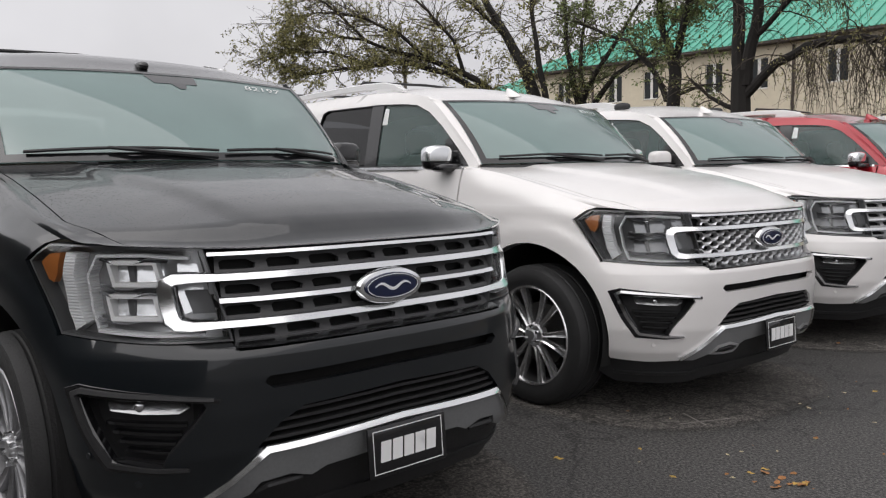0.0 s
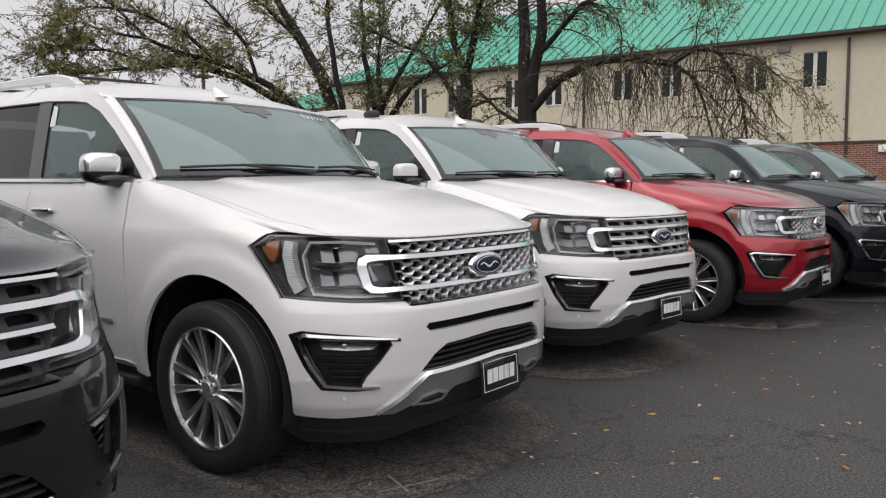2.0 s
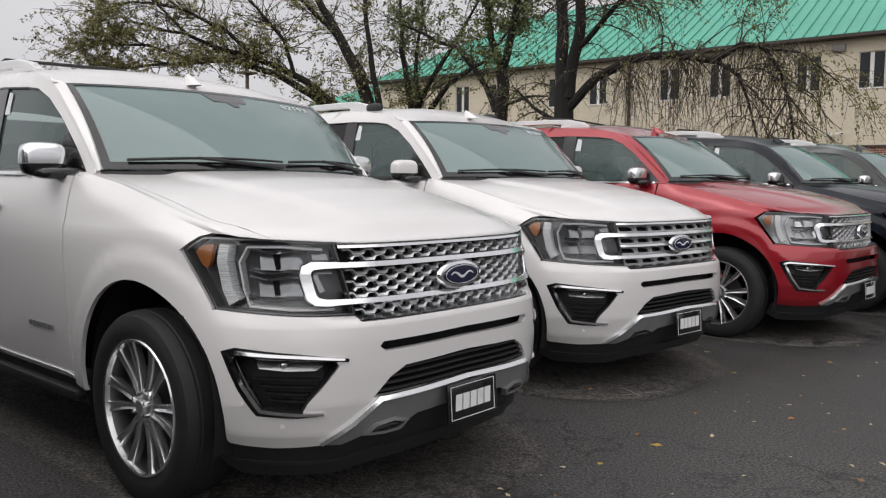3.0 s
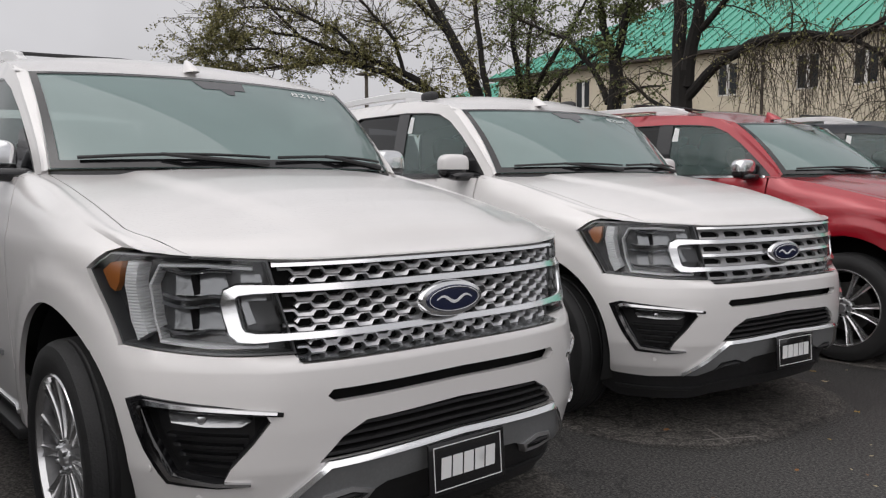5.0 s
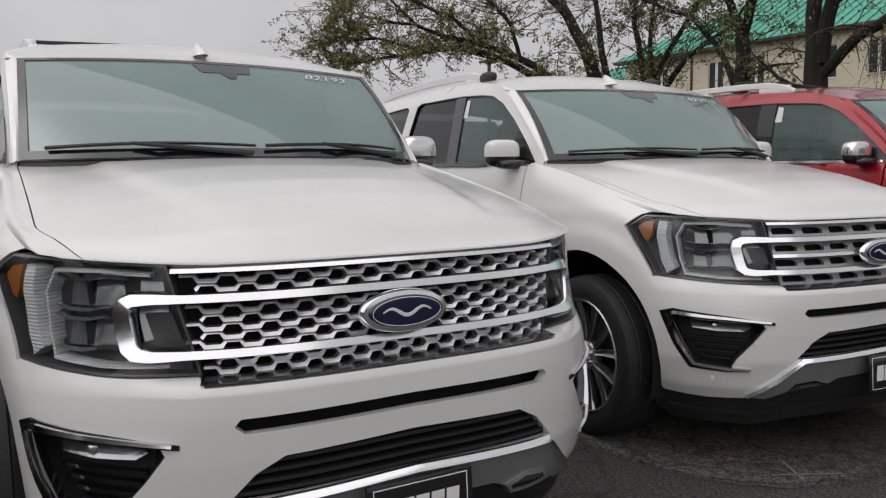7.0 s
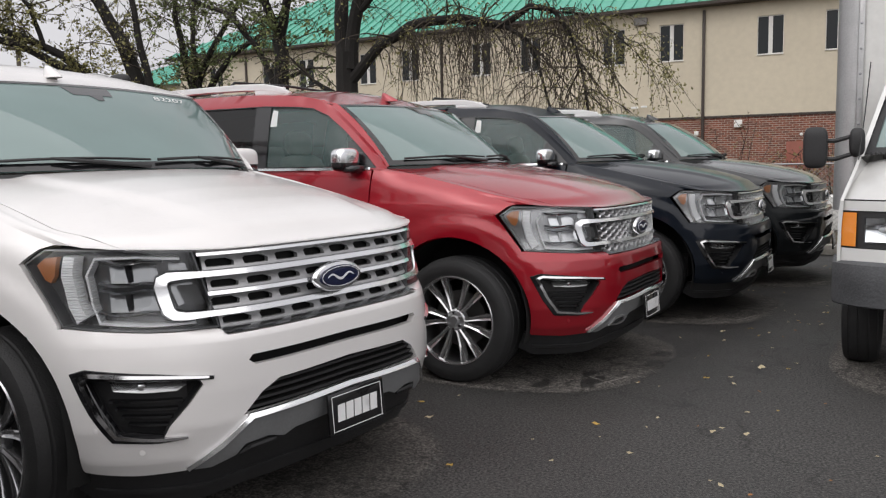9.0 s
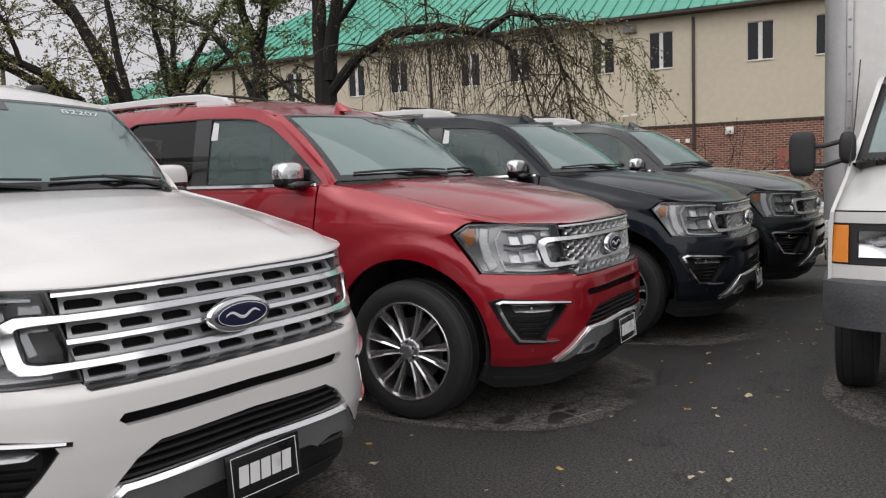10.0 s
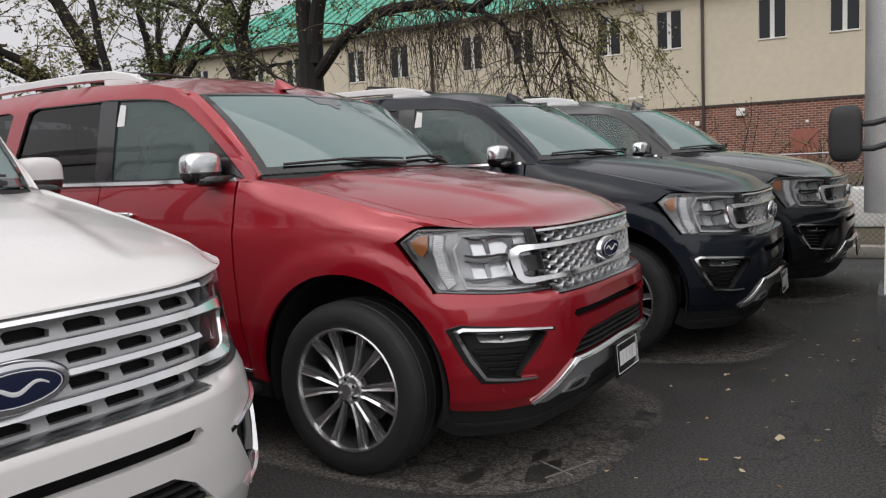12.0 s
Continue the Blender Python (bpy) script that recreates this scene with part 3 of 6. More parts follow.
def bumper():
    half = [(0.0, 0.776), (0.30, 0.776), (0.535, 0.774), (0.55, 0.792), (0.75, 0.801), (0.917, 0.819)]
    low = [(0.80, 0.286), (0.655, 0.292), (0.56, 0.38), (0.49, 0.452), (0.25, 0.462), (0.0, 0.466)]

    def one(sgn):
        p = front_poly(half, sgn)
        p += side_poly([(0.305, 0.796)], sgn) + side_poly(arc(ARCH_X, HUB_Z, ARCH, 49.3, -10, 14), sgn)
        p += side_poly([(0.485, 0.296)], sgn) + front_poly(low, sgn)
        return p
    left, right = one(1), one(-1)
    loop = left + right[::-1][1:-1]
    holes = [front_poly(LOWER), front_poly(SLOT), front_poly(FOG), front_poly(FOG, -1)]
    return patch(loop, holes, 0.03, skin, 0.03, rows=(0.34, 0.40, 0.46, 0.52, 0.58, 0.64, 0.715, 0.74, 0.76, 0.782))


def joined(makes):
    bm = bmesh.new()
    for m in makes:
        join(bm, m)
    return bm


def mesh_grille():
    """Rows of linked bright links, each row half a step off the next."""
    makes = []
    zones = [((1.041, 1.018), 0.592), ((0.963, 0.9405, 0.918, 0.8955, 0.873), 0.580), ((0.829, 0.807), 0.540)]
    r = 0
    for zs, half in zones:
        for z in zs:
            n = 12
            p = 2 * half / n
            h = 0.0135
            path = []
            for i in range(-1, n + 1):
                y = -half + (i + (0.5 if r % 2 else 0)) * p
                path += [(y, z + h / 2, 0.0075), (y + 0.34 * p, z + h / 2, 0.0075), (y + 0.46 * p, z - h / 2, 0.0115), (y + 0.88 * p, z - h / 2, 0.0115)]
            path = [q for q in path if -half <= q[0] <= half]
            makes.append(ribbon([q[:2] for q in path], 0.0120, nose, -0.004, -0.032, step=0, chamfer=0.2, tilt=0.9, widths=[q[2] for q in path]))
            r += 1
    return joined(makes)


TABS = [(1.029, 0.026, 0.59, 8), (0.953, 0.024, 0.575, 8), (0.889, 0.026, 0.575, 8), (0.819, 0.024, 0.54, 7)]


def grille_strip(z, h, half, n):
    """A strip between two bars, pierced by a row of tapered windows, its face leaning up."""
    p = 2 * half / n
    holes = []
    for i in range(n):
        y = -half + (i + 0.18) * p
        holes.append([(y - 0.08 * p, z - 0.62 * h), (y + 0.62 * p, z - 0.62 * h), (y + 0.66 * p, z - 0.05 * h), (y + 0.46 * p, z + 0.45 * h), (y - 0.02 * p, z + 0.45 * h), (y - 0.10 * p, z + 0.20 * h)])
    return patch([(-half, z - h), (half, z - h), (half, z + h), (-half, z + h)], holes, 0.03, lambda a, b, d: nose(a, b, d - 0.006 - 0.5 * (b - z + h)), 0.02)


def oval(w, h, n=40):
    return [(w / 2 * math.cos(2 * math.pi * k / n), h / 2 * math.sin(2 * math.pi * k / n)) for k in range(n)]


def dome(w, h, depth, z0=0.0):
    """A shallow oval button on the nose's plane x."""
    bm = bmesh.new()
    rings = []
    for r, d in ((1.0, 0.0), (0.98, 0.5), (0.93, 0.85), (0.80, 1.0), (0.5, 1.12), (0.05, 1.16)):
        rings.append([bm.verts.new((depth * d, y * r, z * r)) for y, z in oval(w, h)])
    for a, b in zip(rings, rings[1:]):
        for j in range(len(a)):
            bm.faces.new((a[j], a[(j + 1) % len(a)], b[(j + 1) % len(a)], b[j]))
    bm.faces.new(rings[-1])
    return bm


def script_mark():
    """A thin white oval line and one plain flowing stroke on the badge."""
    bm = bmesh.new()
    ring = [(0, 0.106 * math.cos(t), 0.039 * math.sin(t)) for t in np.linspace(0, 2 * math.pi, 41)]
    tube(bm, ring, 0.0012, 5, caps=False)
    line = [(-0.075 + 0.15 * k / 48, 0.010 * math.sin(k / 48 * 3 * math.pi)) for k in range(49)]
    join(bm, ribbon(line, 0.016, lambda y, z, d: Vector((d - 0.001, y, z)), 0.002, -0.002, step=0, widths=[0.004 + 0.007 * math.sin(math.pi * k / 48) for k in range(49)]))
    return bm


def wheel_meshes(kind):
    tyre = revolve(bmesh.new(), [(0.285, -0.10), (0.292, -0.128), (0.32, -0.140), (0.360, -0.142), (0.388, -0.132), (0.402, -0.112), (0.408, -0.09), (0.4035, -0.085), (0.4035, -0.079), (0.409, -0.074), (0.410, -0.02), (0.405, -0.015), (0.405, -0.008), (0.410, -0.003), (0.409, 0.05), (0.403, 0.06), (0.403, 0.066), (0.407, 0.072), (0.400, 0.105), (0.385, 0.13), (0.33, 0.14), (0.285, 0.11)], 72)
    barrel = revolve(bmesh.new(), [(0.293, -0.128), (0.288, -0.134), (0.280, -0.131), (0.274, -0.110)], 64)
    well = revolve(bmesh.new(), [(0.274, -0.110), (0.262, -0.06), (0.258, 0.06), (0.285, 0.12)], 64)
    spokes = bmesh.new()
    n = 6
    for i in range(n):
        for side in (-1, 1):
            a = 2 * math.pi * i / n + 0.3
            spread0, spread1 = side * (0.013 if kind == "pairs" else 0.026), side * (0.063 if kind == "pairs" else 0.074)
            ra, rb = 0.062, 0.279
            t = bmesh.new()
            rows = []
            for k in range(9):
                q = k / 8
                r = ra + (rb - ra) * q
                mid = spread0 + (spread1 - spread0) * q ** (1.15 if kind == "pairs" else 0.9)
                w = (0.029 + 0.028 * q ** 1.5) if kind == "pairs" else 0.030 + 0.026 * q
                y = -0.121 + 0.010 * math.sin(math.pi * q) + 0.016 * (1 - q) ** 1.5
                row = []
                for off, dep in ((-w * 0.40, 0.036), (-w / 2, 0.012), (-w * 0.40, 0.0), (-w * 0.12, 0.008), (w * 0.12, 0.008), (w * 0.40, 0.0), (w / 2, 0.012), (w * 0.40, 0.036)):
                    px, pz = r, mid + off
                    row.append(t.verts.new((px * math.cos(a) - pz * math.sin(a), y + dep, px * math.sin(a) + pz * math.cos(a))))
                rows.append(row)
            for p, q in zip(rows, rows[1:]):
                for j in range(7):
                    t.faces.new((p[j], p[j + 1], q[j + 1], q[j]))
            join(spokes, t)
    hub = revolve(bmesh.new(), [(0.001, -0.122), (0.028, -0.121), (0.033, -0.115), (0.035, -0.104), (0.064, -0.103), (0.074, -0.094), (0.076, -0.06)], 36)
    nuts = bmesh.new()
    bmesh.ops.create_cone(nuts, segments=8, radius1=0.011, radius2=0.009, depth=0.03, cap_ends=True)
    disc = revolve(bmesh.new(), [(0.001, -0.02), (0.185, -0.022), (0.187, 0.0), (0.001, 0.01)], 40)
    return tyre, barrel, spokes, hub, nuts, disc, well


def wheel(car, x, sgn, kind, rim_mat, turn):
    key = "wheel_" + kind
    w = new("wheel")
    w.parent = car
    w.matrix_local = pose(x - 0.02, sgn * 0.872, WHEEL_R - 0.001 - LIFT) @ Matrix.Rotation(0 if sgn < 0 else math.pi, 4, "Z") @ Matrix.Rotation(turn, 4, "Y")
    meshes = {}

    def get(i):
        if key not in meshes:
            meshes[key] = wheel_meshes(kind)
        return meshes[key][i]
    shared(key + "t", "tyre", lambda: get(0), RUBBER, w)
    shared(key + "b", "rim", lambda: get(1), rim_mat, w)
    shared(key + "s", "spokes", lambda: get(2), rim_mat, w, "bright alloy spokes in pairs")
    shared(key + "h", "hub_cap", lambda: get(3), SATIN, w)
    for i in range(6):
        a = 2 * math.pi * (i + 0.5) / 6 + 0.3
        shared(key + "n", "wheel_nut", lambda: get(4), CHROME, w, m=Matrix.Translation((0.053 * math.cos(a), -0.112, 0.053 * math.sin(a))) @ Matrix.Rotation(math.pi / 2, 4, "X"))
    shared(key + "w", "rim_well", lambda: get(6), WELL, w, "dull inner side of the rim")
    shared(key + "d", "brake_disc", lambda: get(5), DISC, w)


def arch_liner(cx, sgn):
    bm = bmesh.new()
    a = [(cx + 0.50 * math.cos(t), HUB_Z + 0.50 * math.sin(t)) for t in np.linspace(-0.3, math.pi + 0.3, 28)]
    rows = [[bm.verts.new((x, sgn * y, z)) for x, z in a] for y in (0.955, 0.60)]
    for i in range(len(a) - 1):
        bm.faces.new((rows[0][i], rows[0][i + 1], rows[1][i + 1], rows[1][i]))
    bm.faces.new(rows[1])
    return bm


def blob(w, d, h, p=3.0, nu=28, nv=18, taper=0.0):
    """A rounded box."""
    def f(u, v):
        a, b = 2 * math.pi * u, math.pi * (v - 0.5)
        c = lambda t: math.copysign(abs(math.cos(t)) ** (2 / p), math.cos(t))
        s = lambda t: math.copysign(abs(math.sin(t)) ** (2 / p), math.sin(t))
        x, y, z = w / 2 * c(b) * c(a), d / 2 * c(b) * s(a), h / 2 * s(b)
        return Vector((x, y * (1 - taper * (z / h + 0.5)), z))
    bm = grid(f, nu, nv)
    bmesh.ops.remove_doubles(bm, verts=bm.verts, dist=1e-5)
    return bm


def cut_above(bm, z, keep_above=True):
    bmesh.ops.bisect_plane(bm, geom=bm.verts[:] + bm.edges[:] + bm.faces[:], plane_co=(0, 0, z), plane_no=(0, 0, 1), clear_inner=keep_above, clear_outer=not keep_above)
    ed = [e for e in bm.edges if len(e.link_faces) == 1]
    if ed:
        bmesh.ops.holes_fill(bm, edges=ed, sides=0)
    return bm


def moved(bm, m):
    bmesh.ops.transform(bm, matrix=m, verts=bm.verts)
    return bm


def sheet(pts_rows):
    bm = bmesh.new()
    vs = [[bm.verts.new(p) for p in r] for r in pts_rows]
    for a, b in zip(vs, vs[1:]):
        for i in range(len(a) - 1):
            bm.faces.new((a[i], b[i], b[i + 1], a[i + 1]))
    return bm


DLO = [(-0.685, 1.352), (-0.80, 1.468), (-0.96, 1.615), (-1.10, 1.72), (-1.24, 1.778), (-1.40, 1.797), (-1.7, 1.815), (-2.43, 1.822), (-2.50, 1.80), (-2.66, 1.375), (-2.63, 1.358)]
QUARTER = [(-2.80, 1.375), (-2.66, 1.79), (-2.72, 1.812), (-3.45, 1.795), (-3.62, 1.73), (-3.70, 1.42), (-3.66, 1.385)]


def suv(m, body, grille, label, chrome_mirror, mirror_mat, fog_trim, crossbars, rim_mat, rim_kind, rails, fin, sticker_code="", badge=False, lamp_mat=None):
    car = thing("sport_utility_car", m, label, "car", "row of parked cars")
    P = lambda key, name, build, mat, lab="", smooth=True: shared(key, name, build, mat, car, lab, smooth)
    for sgn, sd in ((-1, "r"), (1, "l")):
        P("fender" + sd, "front_fender", lambda: fender(sgn), body)
        P("fendertop" + sd, "fender_top", lambda: fender_top(sgn), body)
        P("door1" + sd, "front_door", lambda: patch(side_poly([(-0.673, 1.328), (-0.678, 0.9), (-0.665, 0.6), (-0.63, 0.46), (-0.64, 0.375), (-1.715, 0.375), (-1.735, 0.8), (-1.735, 1.332), (-1.2, 1.331)], sgn), [], 0.05, skin, 0.02, rows=(1.100, 1.111, 1.122)), body)
        P("door2" + sd, "rear_door", lambda: patch(side_poly([(-1.742, 1.332), (-1.742, 0.8), (-1.722, 0.375), (-2.56, 0.375)]+ [(-2.585, 0.55), (-2.62, 0.75), (-2.69, 0.95), (-2.72, 1.1), (-2.72, 1.335)], sgn), [], 0.06, skin, 0.02, rows=(1.100, 1.111, 1.122)), body)
        rear = [(-2.727, 1.336), (-2.727, 1.1), (-2.697, 0.95), (-2.63, 0.76), (-2.60, 0.58), (-2.585, 0.375)]
        tail = [(sgn * (_os[-1] - 0.001), 0.36), (sgn * (_os[-1] - 0.001), 1.336)]
        P("quarter" + sd, "quarter_panel", lambda: patch(side_poly(rear + arc(AXLE_R, HUB_Z, ARCH, 2, 178, 24) + [(-3.70, 0.38), (-3.8, 0.36)], sgn) + tail, [], 0.07, skin, 0.02), body)
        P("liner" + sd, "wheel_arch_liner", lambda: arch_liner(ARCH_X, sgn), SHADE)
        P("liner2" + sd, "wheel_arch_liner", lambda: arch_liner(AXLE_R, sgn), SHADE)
        c = cabin(sgn)
        top = [(x, roof_z(x) - 0.004) for x in np.linspace(-1.20, -4.08, 16)]
        outline = [(-0.60, 1.336), (-0.625, 1.368), (-0.86, 1.580), (-1.06, 1.752)] + top + [(-4.16, 1.72), (-4.25, 1.338)]
        P("cabin" + sd, "cabin_side", lambda: patch(outline, [DLO, QUARTER], 0.06, c, 0.03), body)
        P("ledge" + sd, "belt_ledge", lambda: sheet([[skin(sgn * s_at_x(x), 1.333), c(x, 1.338)] for x in np.linspace(-0.60, -3.7, 32)]), body)
        # A pillar between the cabin side and the windscreen
        edge = [(-0.60, 1.338), (-0.625, 1.368), (-0.86, 1.580), (-1.06, 1.752), (-1.20, 1.838)]

        def pillar():
            rows = []
            for k in range(17):
                q = k / 16 * (len(edge) - 1)
                i = min(int(q), len(edge) - 2)
                ex, ez = [edge[i][j] + (edge[i + 1][j] - edge[i][j]) * (q - i) for j in (0, 1)]
                a, b = c(ex, ez), screen(sgn * 1.0, k / 16)
                mid = a.lerp(b, 0.5) + Vector((0.003, sgn * 0.004, 0.003))
                rows.append([a, a.lerp(mid, 0.5) + Vector((0.006, sgn * 0.004, 0.005)), mid, b.lerp(mid, 0.4) + Vector((0.004, 0, 0.004)), b])
            return sheet(rows)
        P("pillar" + sd, "windscreen_pillar", pillar, body)
        # panes and black posts in the daylight opening
        P("pane1" + sd, "front_door_glass", lambda: patch([(-0.695, 1.356), (-0.97, 1.610), (-1.11, 1.714), (-1.25, 1.772), (-1.41, 1.791), (-1.66, 1.806), (-1.66, 1.36)], [], 0.08, lambda x, z, d: c(x, z, d - 0.018), 0.004), SIDE_GLASS)
        P("pane2" + sd, "rear_door_glass", lambda: patch([(-1.80, 1.36), (-1.80, 1.812), (-2.42, 1.816), (-2.49, 1.795), (-2.645, 1.375), (-2.6, 1.36)], [], 0.08, lambda x, z, d: c(x, z, d - 0.018), 0.004), TINT)
        P("pane3" + sd, "quarter_glass", lambda: patch(QUARTER, [], 0.1, lambda x, z, d: c(x, z, d - 0.014), 0.004), TINT)
        P("post" + sd, "window_post", lambda: patch([(-1.655, 1.352), (-1.655, 1.813), (-1.805, 1.817), (-1.805, 1.352)], [], 0.08, lambda x, z, d: c(x, z, d - 0.008), 0.02), GLOSS_BLACK)
        P("trim" + sd, "window_trim", lambda: ribbon(DLO, 0.016, c, -0.003, -0.02, closed=True, step=0.08), GLOSS_BLACK)
        P("belt" + sd, "belt_moulding", lambda: ribbon([(-0.72, 1.340), (-1.4, 1.342), (-2.66, 1.352)], 0.024, c, 0.016, -0.01, step=0.1), CHROME if chrome_mirror else GLOSS_BLACK, "thin bright moulding under the windows" if chrome_mirror else "")
        P("sill" + sd, "sill", lambda: patch(side_poly([(-0.53, 0.36), (-0.60, 0.37), (-2.56, 0.37), (-2.60, 0.25), (-0.55, 0.25)], sgn), [], 0.08, lambda s, z, d: skin(s, z, d - 0.004), 0.05), PLASTIC)
        P("step" + sd, "running_board", lambda: box(bmesh.new(), (1.95, 0.12, 0.05), (-1.56, sgn * 0.945, 0.305), 0.014), PLASTIC)
        P("sillchrome" + sd, "sill_strip", lambda: ribbon(side_poly([(-0.60, 0.395), (-2.56, 0.395)], sgn), 0.016, skin, 0.008, -0.004, step=0.1), CHROME)
        P("handle1" + sd, "door_handle", lambda: moved(blob(0.22, 0.05, 0.035, 3, 16, 10), Matrix.Translation((-1.52, sgn * 1.0, 1.175))), CHROME if chrome_mirror else body)
        P("handle2" + sd, "door_handle", lambda: moved(blob(0.22, 0.05, 0.035, 3, 16, 10), Matrix.Translation((-2.45, sgn * 0.99, 1.18))), CHROME if chrome_mirror else body)
        # mirror
        mp = Matrix.Translation((-0.845, sgn * 1.010, 1.402)) @ Matrix.Rotation(sgn * 0.12, 4, "Z")
        cap = shared("mircap" + sd, "mirror", lambda: moved(cut_above(blob(0.125, 0.205, 0.165, 3.6, 32, 20), -0.018, True), mp), mirror_mat, car, "door mirror with a bright cap" if chrome_mirror else "door mirror")
        shared("mirlow" + sd, "mirror_foot", lambda: joined([moved(cut_above(blob(0.121, 0.200, 0.161, 3.6, 32, 20), -0.021, False), mp), moved(blob(0.12, 0.26, 0.06, 3, 20, 10), Matrix.Translation((-0.80, sgn * 0.945, 1.338)))]), GLOSS_BLACK, cap)
        shared("mirsail" + sd, "mirror_sail", lambda: patch([(-0.68, 1.346), (-0.90, 1.348), (-0.915, 1.53), (-0.88, 1.535)], [], 0.06, lambda x, z, d: c(x, z, d + 0.004), 0.02), GLOSS_BLACK, cap)
        # headlamp
        lamp_key = "plain" if grille == "tabs_projector" else "led"
        lamp = shared("lampback" + sd, "headlamp", lambda: patch(front_poly(LAMP, sgn), [], 0.05, lambda s, z, d: skin(s, z, d - 0.05), 0.0), lamp_mat or LAMP_BODY, car, "clear headlamp with stacked bright blocks")
        shared("lampwall" + sd, "lamp_surround", lambda: ribbon(front_poly(LAMP, sgn), 0.008, skin, 0.001, -0.055, closed=True, step=0.05), SMOKED, lamp)
        shared("lens" + sd, "lens", lambda: patch(front_poly(LAMP, sgn), [], 0.04, lambda s, z, d: skin(s, z, d + 0.003), 0.0), LENS, lamp).visible_shadow = False
        shared("amber" + sd, "side_reflector", lambda: patch(front_poly([(0.953, 1.036), (0.944, 1.062), (0.930, 1.066), (0.932, 1.0), (0.937, 0.975), (0.944, 0.985)], sgn), [], 0.03, lambda s, z, d: skin(s, z, d - 0.012), 0.02), AMBER, lamp, "amber side reflector")
        shared("drl" + sd, "light_bar", lambda: ribbon(front_poly([(0.912, 1.066), (0.914, 1.0), (0.904, 0.90), (0.890, 0.846)], sgn), 0.056, skin, -0.006, -0.05, step=0.03), LIGHT_BAR, lamp, "ribbed white light bar")
        shared("drl2" + sd, "light_guide", lambda: ribbon(front_poly([(0.62, 0.822), (0.76, 0.824), (0.858, 0.836), (0.874, 0.90), (0.885, 1.0), (0.87, 1.058), (0.78, 1.060), (0.66, 1.05)], sgn), 0.011, skin, -0.012, -0.05, step=0.03), LIGHT_BAR, lamp)
        for i, z in enumerate((1.005, 0.905)):
            shared(f"block{i}" + sd, "lamp_block", lambda: patch(front_poly([(0.850, z + 0.036), (0.735, z + 0.036), (0.718, z - 0.034), (0.840, z - 0.034)], sgn), [], 0.03, lambda s, zz, d: skin(s, zz, d - 0.034 + 0.3 * (z - zz)), 0.02), BLOCK if lamp_mat else BLOCK_DIM, lamp, "stacked reflector block")
            for j, dz in enumerate((0.040, -0.036)):
                shared(f"fin{i}{j}" + sd, "lamp_fin", lambda: ribbon(front_poly([(0.862, z + dz + 0.006), (0.835, z + dz - 0.006), (0.80, z + dz - 0.007), (0.765, z + dz + 0.001), (0.712, z + dz - 0.002)], sgn), 0.011, skin, -0.010, -0.05, step=0.02, tilt=0.9), LAMP_CHROME, lamp)
            if lamp_key == "plain":
                shared(f"ring{i}" + sd, "lamp_ring", lambda: ribbon(front_poly([(0.846, z + 0.034), (0.745, z + 0.034), (0.730, z - 0.032), (0.832, z - 0.032)], sgn), 0.015, skin, -0.008, -0.05, closed=True, step=0.03, tilt=0.4), PALE, lamp, "bright frame of a square projector lens")
            shared(f"gap{i}" + sd, "block_divider", lambda: ribbon(front_poly([(0.806, z + 0.034), (0.796, z - 0.032)], sgn), 0.026, skin, -0.024, -0.05, step=0.02), BLOCK_DIM if lamp_mat else GLOSS_BLACK, lamp)
        shared("bowl" + sd, "lamp_bowl", lambda: patch(front_poly([(0.695, 1.035), (0.640, 1.030), (0.622, 0.96), (0.628, 0.90), (0.672, 0.885), (0.690, 0.94)], sgn), [], 0.03, lambda s, zz, d: skin(s, zz, d - 0.03 + 0.25 * (0.96 - zz)), 0.02), BLOCK if lamp_mat else BLOCK_DIM, lamp)
        # fog lamp pocket
        fog = P("fogback" + sd, "fog_lamp_pocket", lambda: patch(front_poly(FOG, sgn), [], 0.04, lambda s, z, d: skin(s, z, d - 0.075), 0.0), PLASTIC, "dark fog lamp pocket with slats")
        shared("fogribs" + sd, "pocket_slats", lambda: joined([ribbon(front_poly([(0.85 - 0.012 * k, 0.56 - 0.028 * k), (0.675 + 0.014 * k, 0.552 - 0.028 * k)], sgn), 0.012, skin, -0.05, -0.075, step=0.04) for k in range(4)]), GLOSS_BLACK, fog)
        shared("fogcase" + sd, "fog_lamp", lambda: patch(front_poly([(0.85, 0.640), (0.79, 0.640), (0.68, 0.622), (0.665, 0.61), (0.69, 0.594), (0.77, 0.594), (0.835, 0.602)], sgn), [], 0.03, lambda s, z, d: skin(s, z, d - 0.040 - 0.5 * (z - 0.615)), 0.03), FOG_CASE, fog, "small clear fog lamp")
        shared("fogbulb" + sd, "fog_bulb", lambda: moved(blob(0.02, 0.036, 0.034, 2, 14, 10), Matrix.Translation(nose(sgn * 0.775, 0.617, -0.036))), LAMP_CHROME, fog)
        shared("foglens" + sd, "fog_lens", lambda: patch(front_poly([(0.853, 0.643), (0.79, 0.643), (0.675, 0.624), (0.66, 0.61), (0.69, 0.591), (0.77, 0.591), (0.838, 0.599)], sgn), [], 0.03, lambda s, z, d: skin(s, z, d - 0.035), 0.0), LENS, fog).visible_shadow = False
